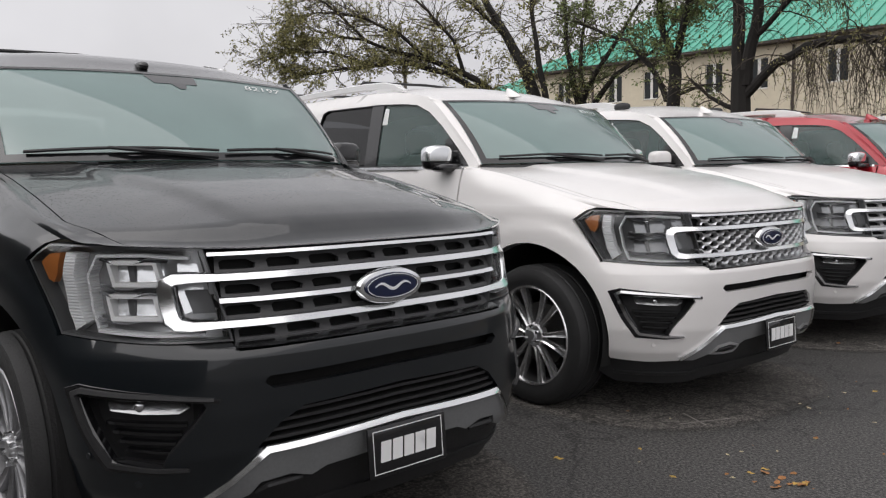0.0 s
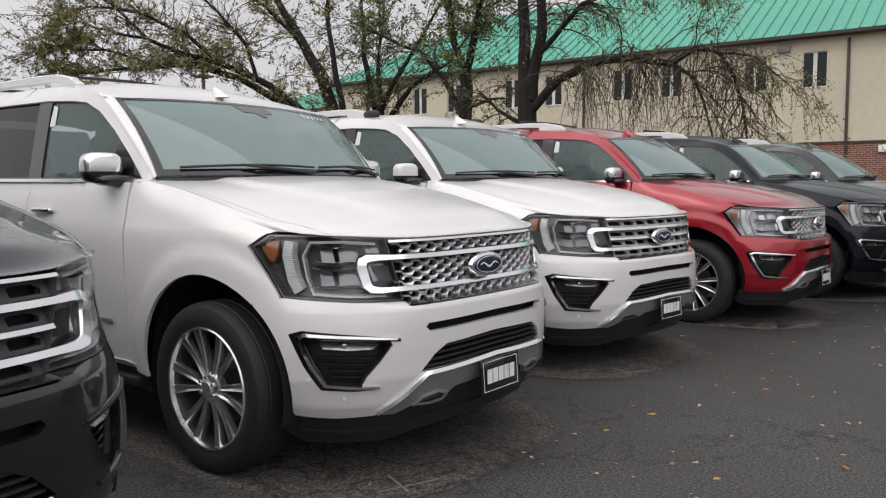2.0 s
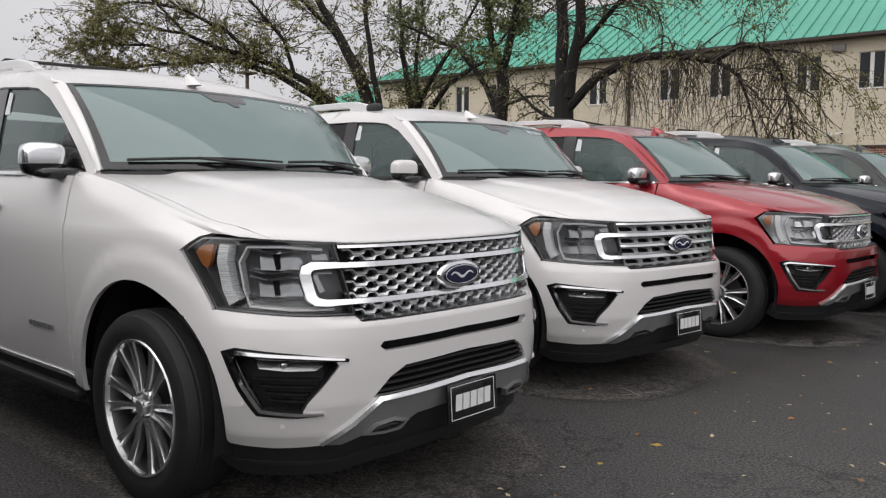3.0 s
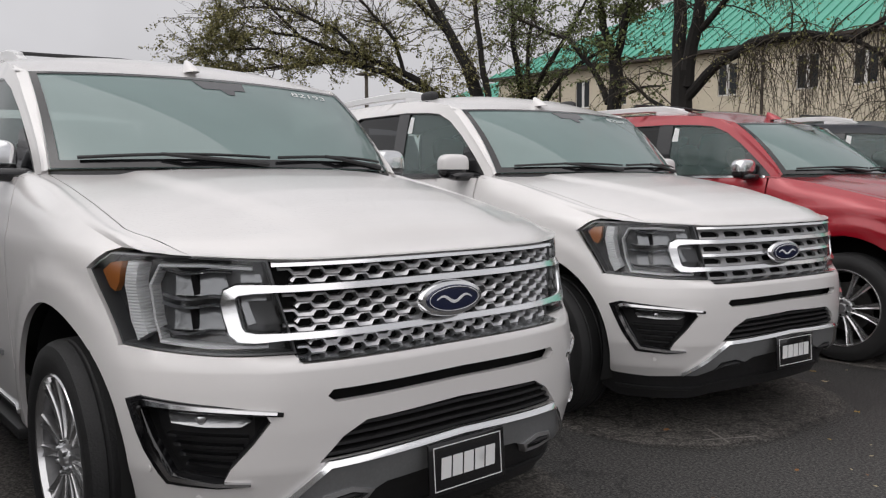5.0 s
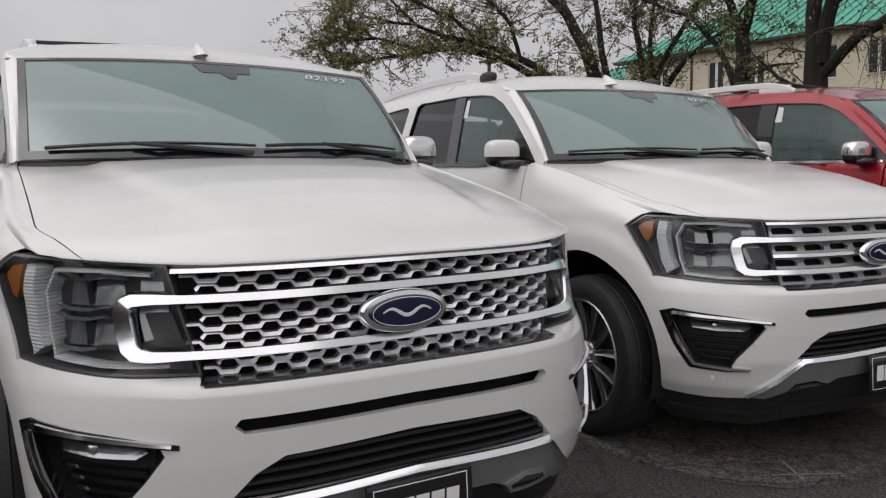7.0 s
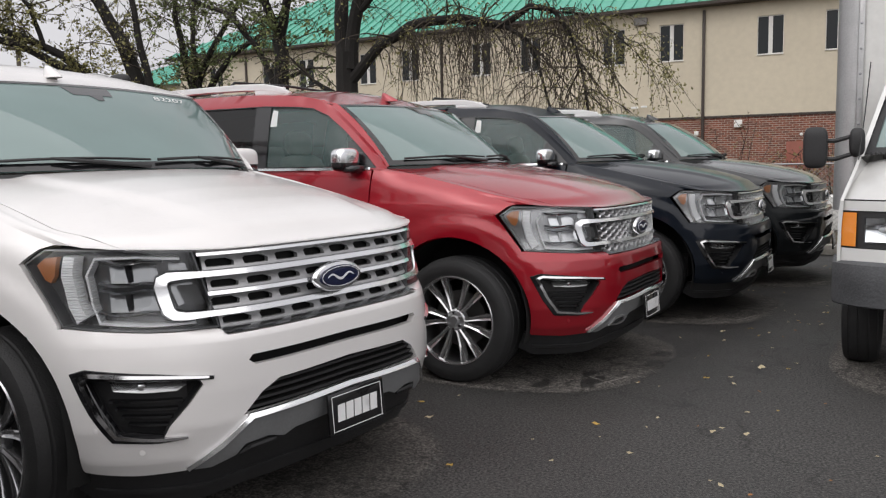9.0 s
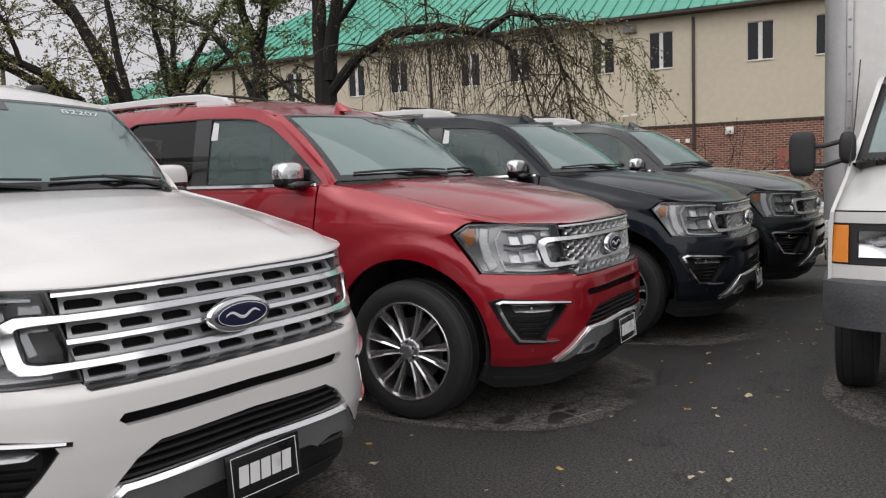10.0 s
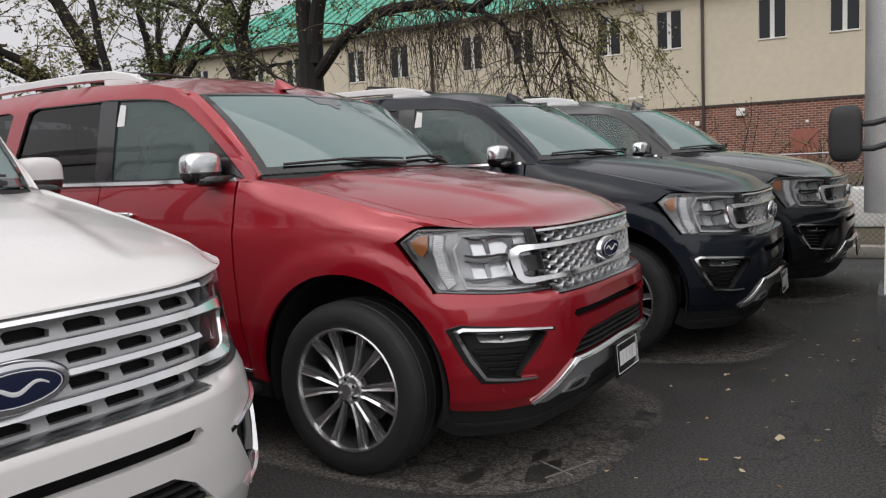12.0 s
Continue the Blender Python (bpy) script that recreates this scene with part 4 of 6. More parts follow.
        shared("fogchrome" + sd, "fog_trim", lambda: ribbon(front_poly([(0.605, 0.640), (0.74, 0.655), (0.872, 0.668), (0.886, 0.655), (0.858, 0.535), (0.826, 0.448), (0.74, 0.432), (0.668, 0.430)], sgn), 0.020, skin, 0.012, -0.03, step=0.03, tilt=-0.25 * sgn, widths=[0.010, 0.014, 0.018, 0.020, 0.020, 0.018, 0.015, 0.010]), fog_trim, fog, "bright frame of the fog lamp pocket" if fog_trim != PLASTIC else "")
        shared("fogchannel" + sd, "trim_channel", lambda: ribbon(front_poly([(0.59, 0.634), (0.74, 0.652), (0.876, 0.668), (0.893, 0.655), (0.864, 0.535), (0.832, 0.442), (0.74, 0.428), (0.68, 0.428)], sgn), 0.040, skin, 0.003, -0.03, step=0.03, widths=[0.016, 0.030, 0.042, 0.050, 0.050, 0.042, 0.030, 0.016]), GLOSS_BLACK, fog)
        shared("fogwall" + sd, "pocket_wall", lambda: ribbon(front_poly(FOG, sgn), 0.01, skin, -0.012, -0.08, closed=True, step=0.04), PLASTIC, fog)
        # parking sensor, tow hook
        P("sensor" + sd, "parking_sensor", lambda: moved(dome(0.022, 0.022, 0.002), Matrix.Translation(nose(sgn * 0.78, 0.385, 0.001)) @ Matrix.Rotation(sgn * 0.55, 4, "Z")), body)
        P("sensorb" + sd, "parking_sensor", lambda: moved(dome(0.020, 0.020, 0.002), Matrix.Translation(skin(sgn * s_at_x(0.56), 0.47, 0.001)) @ Matrix.Rotation(sgn * 1.25, 4, "Z")), body)
        if grille == "mesh":
            P("bezel" + sd, "hook_bezel", lambda: ribbon(front_poly([(0.335, 0.352), (0.40, 0.372), (0.48, 0.360), (0.512, 0.325), (0.43, 0.318), (0.36, 0.322)], sgn), 0.016, skin, 0.018, -0.01, closed=True, step=0.03, tilt=0.4), SATIN, "bright surround of the tow hook")
        P("hook" + sd, "tow_hook", lambda: tube(bmesh.new(), [nose(sgn * 0.36, 0.345, -0.005), nose(sgn * 0.40, 0.350, 0.010), nose(sgn * 0.47, 0.345, 0.012), nose(sgn * 0.50, 0.325, -0.002)], 0.011, 8), PLASTIC)
        # rails and wheels
        if rails:
            P("rail" + rails + sd, "roof_rail", lambda: joined([ribbon([(-1.60, 1.915), (-1.72, 1.952), (-1.86, 1.974), (-2.1, 1.984), (-2.5, 1.988), (-2.9, 1.986), (-3.3, 1.976), (-3.6, 1.962), (-3.85, 1.925), (-3.98, 1.88)], 0.05, lambda x, z, d: Vector((x, sgn * (0.69 + d), z)), 0.02, -0.02, step=0.08, widths=[0.02, 0.045, 0.055, 0.055, 0.05, 0.05, 0.05, 0.05, 0.04, 0.02])] + [box(bmesh.new(), (0.30, 0.035, 0.07), (x, sgn * 0.69, 1.932), 0.012) for x in (-1.80, -3.72)]), RAIL, "bright metal roof rail")
            if not crossbars:
                P("railcap" + sd, "rail_end_cap", lambda: moved(blob(0.20, 0.07, 0.075, 2.6, 20, 12), Matrix.Translation((-1.62, sgn * 0.69, 1.94))), PLASTIC)
        for x in (0.0, AXLE_R):
            wheel(car, x, sgn, rim_kind, rim_mat, 0.35 if x == 0 else 1.1)
    # front
    P("bonnet", "bonnet", bonnet, body)
    P("bumper", "front_bumper", bumper, body)
    # black sheets paint the shade behind the grille and the lower intake
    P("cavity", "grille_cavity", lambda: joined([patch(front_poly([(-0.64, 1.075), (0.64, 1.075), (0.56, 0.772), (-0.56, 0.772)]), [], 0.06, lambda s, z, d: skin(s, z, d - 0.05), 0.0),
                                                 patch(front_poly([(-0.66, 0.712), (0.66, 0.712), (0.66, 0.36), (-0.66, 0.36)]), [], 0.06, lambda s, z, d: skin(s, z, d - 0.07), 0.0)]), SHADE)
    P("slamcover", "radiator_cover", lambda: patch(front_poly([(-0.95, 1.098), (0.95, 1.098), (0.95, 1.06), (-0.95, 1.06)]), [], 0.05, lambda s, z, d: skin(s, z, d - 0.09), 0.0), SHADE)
    metal = CHROME
    g = P("frame", "grille", lambda: ribbon(FRAME, 0.03, nose, 0.012, -0.03, closed=True, step=0.04, tilt=0.45, widths=FRAME_W), metal, "chrome grille with bright linked mesh" if grille == "mesh" else "chrome barred grille")
    shared("gtop", "grille_trim", lambda: joined([ribbon([(-0.61, 1.062), (0.61, 1.062)], 0.014, nose, 0.008, -0.03, step=0.04, tilt=0.6), ribbon([(-0.545, 0.788), (0.545, 0.788)], 0.013, nose, 0.006, -0.03, step=0.04, tilt=0.6)]), metal, g)
    for sgn, sd in ((-1, "r"), (1, "l")):
        shared("gblock" + sd, "grille_reflector", lambda: patch([(sgn * y, z) for y, z in ((0.672, 0.955), (0.610, 0.955), (0.588, 0.885), (0.650, 0.885))], [], 0.03, lambda y, z, d: nose(y, z, d - 0.01), 0.02), LAMP_BODY, g)
    if grille == "mesh":
        shared("gmesh", "grille_mesh", mesh_grille, SATIN_BRIGHT, g, "bright linked mesh")
    else:
        shared("gbars", "grille_bar", lambda: joined([ribbon([(-w, z), (w, z)], h, nose, 0.008, -0.035, step=0.04, tilt=0.6) for z, w, h in ((0.921, 0.58, 0.018),)]), metal, g)
        for i, (z, h, half, n) in enumerate(TABS):
            shared(f"gstrip{i}", "grille_strip", lambda: grille_strip(z, h, half, n), TAB_GREY if grille == "tabs" else PLASTIC_GREY, g)
    em = nose(0, 0.921, 0.020)
    badge_ob = shared("emblem", "emblem", lambda: moved(dome(0.278, 0.122, 0.020), Matrix.Translation(em)), CHROME, g, "oval blue badge with a bright rim")
    shared("emblem2", "badge_field", lambda: moved(dome(0.232, 0.090, 0.006), Matrix.Translation(em + Vector((0.0205, 0, 0)))), BLUE, badge_ob)
    shared("emblem3", "badge_mark", lambda: moved(script_mark(), Matrix.Translation(em + Vector((0.0275, 0, 0)))), PALE, badge_ob)
    P("slats", "lower_grille", lambda: joined([ribbon(front_poly([(-(0.50 - 0.9 * (z - 0.47)), z), (0, z + 0.006), (0.50 - 0.9 * (z - 0.47), z)]), 0.013, skin, -0.012, -0.06, step=0.05) for z in (0.495, 0.522, 0.549, 0.576)]), PLASTIC)
    P("skid", "skid_plate", lambda: patch(front_poly([(0, 0.482), (0.25, 0.476), (0.475, 0.466), (0.57, 0.375), (0.672, 0.296), (0.60, 0.290), (0.52, 0.322), (0.49, 0.362), (0.40, 0.372), (0.33, 0.350), (0.28, 0.372), (0, 0.384)] + [(-y, z) for y, z in ((0.28, 0.372), (0.33, 0.350), (0.40, 0.372), (0.49, 0.362), (0.52, 0.322), (0.60, 0.290), (0.672, 0.296), (0.57, 0.375), (0.475, 0.466), (0.25, 0.476))]), [], 0.04, lambda s, z, d: skin(s, z, d + 0.010), 0.02), SKID, "grey skid plate")
    P("skidtrim", "skid_trim", lambda: ribbon(front_poly([(-0.672, 0.300), (-0.57, 0.379), (-0.475, 0.470), (0, 0.486), (0.475, 0.470), (0.57, 0.379), (0.672, 0.300)]), 0.021, skin, 0.018, 0.0, step=0.04, tilt=0.7), CHROME)
    P("dam", "air_dam", lambda: patch(side_poly([(0.44, 0.30), (0.40, 0.20)], -1) + front_poly([(-0.90, 0.155), (-0.6, 0.150), (-0.45, 0.175), (0.45, 0.175), (0.6, 0.150), (0.90, 0.155)]) + side_poly([(0.40, 0.20), (0.44, 0.30)], 1) + front_poly([(0.88, 0.308), (0.6, 0.31), (0.5, 0.39), (0, 0.40), (-0.5, 0.39), (-0.6, 0.31), (-0.88, 0.308)]), [], 0.05, lambda s, z, d: skin(s, z, d - 0.015), 0.06), PLASTIC)
    P("damlip", "air_dam_lip", lambda: ribbon(front_poly([(-0.90, 0.215), (-0.6, 0.21), (-0.45, 0.235), (0.45, 0.235), (0.6, 0.21), (0.90, 0.215)]), 0.02, skin, -0.004, -0.03, step=0.05), PLASTIC)
    # dealer plate, its name drawn as blocks
    pm = Matrix.Translation((0.970, 0, 0.388)) @ Matrix.Rotation(radians(-4), 4, "Y")
    pl = P("plate", "front_plate", lambda: moved(box(bmesh.new(), (0.012, 0.332, 0.170), (0, 0, 0), 0.005), pm), GLOSS_BLACK, "black dealer plate with white block lettering")
    shared("plateline", "plate_border", lambda: moved(ribbon([(-0.146, 0.070), (0.146, 0.070), (0.146, -0.070), (-0.146, -0.070)], 0.003, lambda y, z, d: Vector((0.0065 + d, y, z)), 0.001, -0.002, closed=True, step=0), pm), PALE, pl)
    for k in range(5):
        shared(f"platename{k}", "plate_block", lambda: moved(plate_block(k), pm), PALE, pl)
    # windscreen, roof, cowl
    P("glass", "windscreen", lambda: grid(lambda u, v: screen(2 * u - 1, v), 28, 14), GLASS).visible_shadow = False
    P("frit", "windscreen_border", lambda: screen_border(), GLOSS_BLACK)
    P("cowl", "cowl", lambda: sheet([[Vector((cowl_x(y) + 0.015, y, bonnet_z(cowl_x(y), y) - 0.02)), screen(u, 0.0) + Vector((0, 0, -0.008))] for u in np.linspace(-1, 1, 25) for y in (0.85 * u,)]), PLASTIC)
    P("roof", "roof", lambda: grid(roof_point, 26, 24), body)
    P("tail", "tailgate", lambda: grid(lambda u, v: Vector((-4.25 - 0.05 * math.cos((u - 0.5) * 2) + 0.13 * v, (2 * u - 1) * (0.93 - 0.20 * v ** 1.5), 1.33 + 0.48 * v)), 12, 8), TINT)
    if fin:
        if fin == "body":
            P("fin", "aerial_fin", fin_mesh, body)
        else:
            P("nub", "aerial_nub", lambda: moved(blob(0.12, 0.06, 0.05, 2.4, 20, 12), Matrix.Translation((-1.20, 0, roof_point(0.5, 0.08).z - 0.004))), GLOSS_BLACK)
    if crossbars:
        for i, x in enumerate((-2.24, -3.42)):
            P(f"cross{i}", "cross_bar", lambda: tube(bmesh.new(), [(x, y, z) for y, z in ((-0.69, 1.985), (-0.63, 2.040), (0.0, 2.058), (0.63, 2.040), (0.69, 1.985))], 0.011, 8), PLASTIC)
    for i, (y0, y1) in enumerate(((-0.72, -0.02), (0.02, 0.66))):
        P(f"wiper{i}", "wiper", lambda: wiper(y0, y1), PLASTIC)
    interior(P, car)
    # price slip in the front window, test sticker and chalked number on the screen
    c = cabin(-1)
    P("slip", "window_slip", lambda: patch([(-1.585, 1.66), (-1.585, 1.775), (-1.635, 1.785), (-1.65, 1.66)], [], 0.05, lambda x, z, d: c(x, z, d - 0.013), 0.0), PAPER, "white paper slip in the front side window")
    P("test", "test_sticker", lambda: sheet([[screen(0.80, 0.055, -0.006), screen(0.90, 0.055, -0.006)], [screen(0.795, 0.15, -0.006), screen(0.89, 0.15, -0.006)]]), YELLOW_GREEN, "yellow-green test sticker")
    if sticker_code:
        t = bpy.data.curves.new("chalk_number", "FONT")
        t.body, t.size, t.shear = sticker_code, 0.088, 0.25
        t.align_x = "CENTER"
        o = bpy.data.objects.new("chalk_number", t)
        me = bpy.data.meshes.new_from_object(o)
        bpy.data.objects.remove(o)
        for v in me.vertices:
            v.co = screen(0.66 + v.co.x / 0.74, 0.845 + v.co.y / 0.95, 0.004)
        me.materials.append(CHALK_PALE)
        q = new("chalk_number", me)
        q.parent = car
        tagged(q, "white chalked stock number")
    if badge:
        P("badge", "door_badge", lambda: joined([box(bmesh.new(), (0.020, 0.008, 0.022), (-0.82 - 0.035 * k, -1.0, 0.60)) for k in range(8)]), SKID, "row of small bright letter blocks")
    return car


def plate_block(k):
    """One of five white block shapes in place of the dealer's name."""
    y0 = -0.118 + 0.0485 * k
    quad = [(y0 - 0.003, -0.034), (y0 + 0.038, -0.034), (y0 + 0.044, 0.034), (y0 + 0.003, 0.034)]
    return patch(quad, [], 0.05, lambda y, z, d: Vector((0.0085 + d, y, z)), 0.002)


def screen_border():
    bm = bmesh.new()
    rows = []
    outer = [(-1, 0), (1, 0), (1, 1), (-1, 1)]
    n = 40
    for (a, b), (c_, d_) in zip(outer, outer[1:] + outer[:1]):
        for k in range(n):
            u, v = a + (c_ - a) * k / n, b + (d_ - b) * k / n
            iu, iv = u * 0.965, 0.065 + v * 0.905
            rows.append((bm.verts.new(screen(u, v, 0.005)), bm.verts.new(screen(iu, iv, 0.005))))
    for p, q in zip(rows, rows[1:] + rows[:1]):
        bm.faces.new((p[0], q[0], q[1], p[1]))
    # the sensor housing behind the mirror
    for u0, u1, v0, v1 in ((-0.13, 0.20, 0.84, 0.96), (0.0, 0.10, 0.77, 0.85)):
        bm.faces.new([bm.verts.new(screen(u, v, 0.003)) for u, v in ((u0 + 0.03, v0), (u1 - 0.03, v0), (u1, v1), (u0, v1))])
    return bm


def roof_point(u, v):
    k = 2 * u - 1
    x0 = -0.955 - 0.14 * abs(k) ** 2.2 + 0.004
    x = x0 + (-4.14 - x0) * v
    ze = roof_z(x) - 0.004
    ye = float(np.interp(ze, GH[:, 0], GH[:, 1])) - 0.03 * smooth_step(-2.6, -4.1, x)
    zc = ze + 0.068 * smooth_step(-0.90, -1.45, x)
    return Vector((x, k * ye, ze + (zc - ze) * (1 - abs(k) ** 2.6)))


def fin_mesh():
    def f(u, v):
        a = 2 * math.pi * u
        w = (1 - v) ** 0.6
        return Vector((-1.17 - 0.06 * v + 0.085 * w * math.cos(a) * (1 - 0.4 * v), 0.032 * w * math.sin(a), 1.868 + 0.075 * v ** 0.8))
    return grid(f, 16, 8)


def wiper(y0, y1):
    bm = bmesh.new()
    pts = [screen(y / 0.80, 0.055 + 0.02 * math.sin(math.pi * (y - y0) / (y1 - y0)), 0.022) for y in np.linspace(y0, y1, 10)]
    tube(bm, pts, 0.008, 6, 0.006)
    arm = [screen((y1 - 0.02) / 0.80, 0.0, 0.02), screen((y0 * 0.5 + y1 * 0.5) / 0.80, 0.045, 0.030), screen((y0 * 0.62 + y1 * 0.38) / 0.80, 0.070, 0.026)]
    tube(bm, arm, 0.011, 6, 0.008)
    return bm


def interior(P, car):
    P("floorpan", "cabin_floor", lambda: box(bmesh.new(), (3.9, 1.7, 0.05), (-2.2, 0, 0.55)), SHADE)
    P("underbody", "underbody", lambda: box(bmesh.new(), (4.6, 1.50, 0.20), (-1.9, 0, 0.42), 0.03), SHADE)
    P("lining", "roof_lining", lambda: grid(lambda u, v: roof_point(0.04 + 0.92 * u, 0.03 + 0.95 * v) - Vector((0, 0, 0.045)), 8, 10), LINING)
    P("dash", "dashboard", lambda: moved(blob(0.55, 1.66, 0.22, 4, 24, 10), Matrix.Translation((-0.72, 0, 1.245))), LEATHER)
    P("wheelring", "steering_wheel", lambda: steering(), LEATHER)
    for y in (-0.40, 0.40):
        k = "r" if y < 0 else "l"
        P("seat" + k, "seat", lambda: joined([moved(blob(0.16, 0.52, 0.66, 4, 24, 12), pose(-1.72, y, 1.13, 0, -12, 0)), moved(blob(0.52, 0.52, 0.16, 4, 24, 10), pose(-1.42, y, 0.82)), moved(blob(0.11, 0.28, 0.20, 3, 20, 10), pose(-1.79, y, 1.545, 0, -8, 0))]), BEIGE, "leather front seat with headrest")
    P("bench", "rear_seat", lambda: joined([moved(blob(0.18, 1.35, 0.62, 4, 24, 10), pose(-2.75, 0, 1.10, 0, -14, 0))] + [moved(blob(0.11, 0.27, 0.17, 3, 16, 8), pose(-2.83, y, 1.47)) for y in (-0.42, 0.42)]), BEIGE)
    P("inmirror", "inside_mirror", lambda: moved(blob(0.05, 0.24, 0.07, 3, 16, 8), pose(-1.08, 0, 1.72)), GLOSS_BLACK)


def steering():
    bm = bmesh.new()
    m = Matrix.Translation((-1.03, 0.40, 1.20)) @ Matrix.Rotation(radians(-24), 4, "Y")
    ring = [m @ Vector((0, 0.19 * math.cos(a), 0.19 * math.sin(a))) for a in np.linspace(0, 2 * math.pi, 29)]
    tube(bm, ring, 0.016, 8, caps=False)
    join(bm, moved(blob(0.06, 0.17, 0.14, 3, 14, 8), m))
    box(bm, (0.03, 0.34, 0.035), (0, 0, 0), 0.005, m)
    return bm


RAIL = material("bright_rail", (0.78, 0.78, 0.78), 0.35, 0.35)
CHALK_PALE = material("chalk_writing", (0.62, 0.64, 0.63), 0.8)
SATIN_BRIGHT = material("bright_mesh", (0.68, 0.68, 0.69), 0.32, 0.85, rough_vary=0.1)
RIM_MID = material("grey_alloy", (0.30, 0.30, 0.31), 0.35, 0.7, vary=0.1)
FOG_CASE = material("fog_lamp_reflector", (0.40, 0.405, 0.41), 0.2, 0.9, bump=0.12, bump_scale=60)
SOFT_CHROME = material("soft_chrome", (0.62, 0.62, 0.63), 0.14, 1.0)
BLOCK = material("lamp_block_reflector", (0.74, 0.75, 0.76), 0.18, 0.7, bump=0.1, bump_scale=40)
BLOCK_DIM = material("smoked_lamp_block", (0.26, 0.265, 0.27), 0.2, 0.7, bump=0.1, bump_scale=40)
LAMP_BRIGHT = material("bright_lamp_housing", (0.36, 0.362, 0.365), 0.22, 0.55)
TAB_GREY = material("dull_silver_tabs", (0.40, 0.40, 0.405), 0.34, 0.6, vary=0.06)
PLASTIC_GREY = material("grey_plastic", (0.040, 0.040, 0.042), 0.4)

suv(pose(0.23, -2.753, LIFT, 0, 0, 4.2), BLACK, "tabs_projector", "black sport-utility car with chrome barred grille, wet paint", False, GLOSS_BLACK, PLASTIC, True, RIM_MID, "pairs", "r", "black", "82197", lamp_mat=LAMP_BRIGHT)
suv(pose(0, 0, LIFT, 0, 0, 2.1), WHITE, "mesh", "pearl white sport-utility car with bright mesh grille", True, CHROME, SOFT_CHROME, True, RIM, "pairs", "r", "body", "82193", True)
suv(pose(-0.232, 2.626, LIFT, 0, 0, -4.3), WHITE, "tabs", "pearl white sport-utility car with chrome barred grille", False, WHITE, SOFT_CHROME, False, RIM_DARK, "even", "r", "body", "82207")
suv(pose(0.125, 5.385, LIFT, 0, 0, 0.1), RED, "mesh", "ruby red sport-utility car with bright mesh grille", True, CHROME, SOFT_CHROME, True, RIM, "pairs", "r", "body", lamp_mat=LAMP_BRIGHT)
suv(pose(0.469, 7.894, LIFT, 0, 0, 1.5), DARK, "mesh", "dark blue-black sport-utility car with bright mesh grille", True, CHROME, SOFT_CHROME, True, RIM, "pairs", "r", "body", lamp_mat=LAMP_BRIGHT)
suv(pose(0.77, 10.31, LIFT, 0, 0, 0.5), BLACK, "mesh", "black sport-utility car with mesh grille near the fence", True, CHROME, SOFT_CHROME, True, RIM, "pairs", "r", "body", lamp_mat=LAMP_BRIGHT)

# ---- ground ----
gb = bmesh.new()
bmesh.ops.create_grid(gb, x_segments=8, y_segments=8, size=900)
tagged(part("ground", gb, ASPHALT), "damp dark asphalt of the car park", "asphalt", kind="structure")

# ---- the long building beyond the trees ----
# u runs along its face from the downpipe, v is depth behind the face
SITE = pose(-6.77, 39.34, 0, 0, 0, 3.5)
EAVE, BRICK_TOP, U0, U1, DEEP = 8.5, 3.32, -33.5, 24.0, 17.0


def brick_material():
    m = material("red_brickwork", (0.2, 0.07, 0.05), 0.9)
    n, l = m.node_tree.nodes, m.node_tree.links
    at, b, noise_t = n.new("ShaderNodeTexCoord"), n.new("ShaderNodeTexBrick"), n.new("ShaderNodeTexNoise")
    turn = n.new("ShaderNodeMapping")
    turn.inputs["Rotation"].default_value = (radians(90), 0, 0)
    l.new(at.outputs["Object"], turn.inputs["Vector"])
    b.inputs["Scale"].default_value = 1.0
    b.inputs["Brick Width"].default_value, b.inputs["Row Height"].default_value, b.inputs["Mortar Size"].default_value = 0.28, 0.10, 0.011
    b.inputs["Color1"].default_value, b.inputs["Color2"].default_value, b.inputs["Mortar"].default_value = (0.23, 0.078, 0.048, 1), (0.115, 0.042, 0.030, 1), (0.36, 0.31, 0.26, 1)
    l.new(turn.outputs[0], b.inputs["Vector"])
    l.new(b.outputs["Color"], n["Principled BSDF"].inputs["Base Color"])
    return m


BRICK = brick_material()
RENDER_WALL = material("beige_render", (0.56, 0.50, 0.39), 0.9, vary=0.07, scale=0.25, bump=0.1, bump_scale=20)
ROOF_GREEN = material("green_metal_roof", (0.095, 0.36, 0.265), 0.5, 0.0, vary=0.10, scale=0.3)
TRIM_BROWN = material("brown_metal_trim", (0.045, 0.032, 0.026), 0.6, vary=0.1)
WINDOW_WHITE = material("white_window_frame", (0.66, 0.65, 0.62), 0.5, vary=0.05)
WINDOW_PANE = material("window_pane", (0.02, 0.023, 0.025), 0.2, spec=0.25)
DOOR_RED = material("rust_red_door", (0.24, 0.075, 0.05), 0.6, vary=0.1)
LAMP_WHITE = material("white_lamp_cover", (0.75, 0.75, 0.73), 0.5)
LAMP_GREY = material("grey_lamp_case", (0.20, 0.19, 0.18), 0.5)

building = thing("apartment_building", SITE, "long two-storey building, beige render over brick, green metal roof", "building")
WINDOWS = []
for k in range(-5, 4):
    for off in (2.9, 5.72):
        u = off + 7.22 * k
        if U0 + 2 < u < U1 - 1:
            WINDOWS.append(u)


def facade():
    """The rendered upper wall with its window openings cut through."""
    holes = [[(u - 0.56, 6.08), (u + 0.56, 6.08), (u + 0.56, 7.80), (u - 0.56, 7.80)] for u in WINDOWS]
    return patch([(U0, BRICK_TOP), (U1, BRICK_TOP), (U1, EAVE), (U0, EAVE)], holes, 3.0, lambda u, z, d: Vector((u, -d, z)), 0.22)


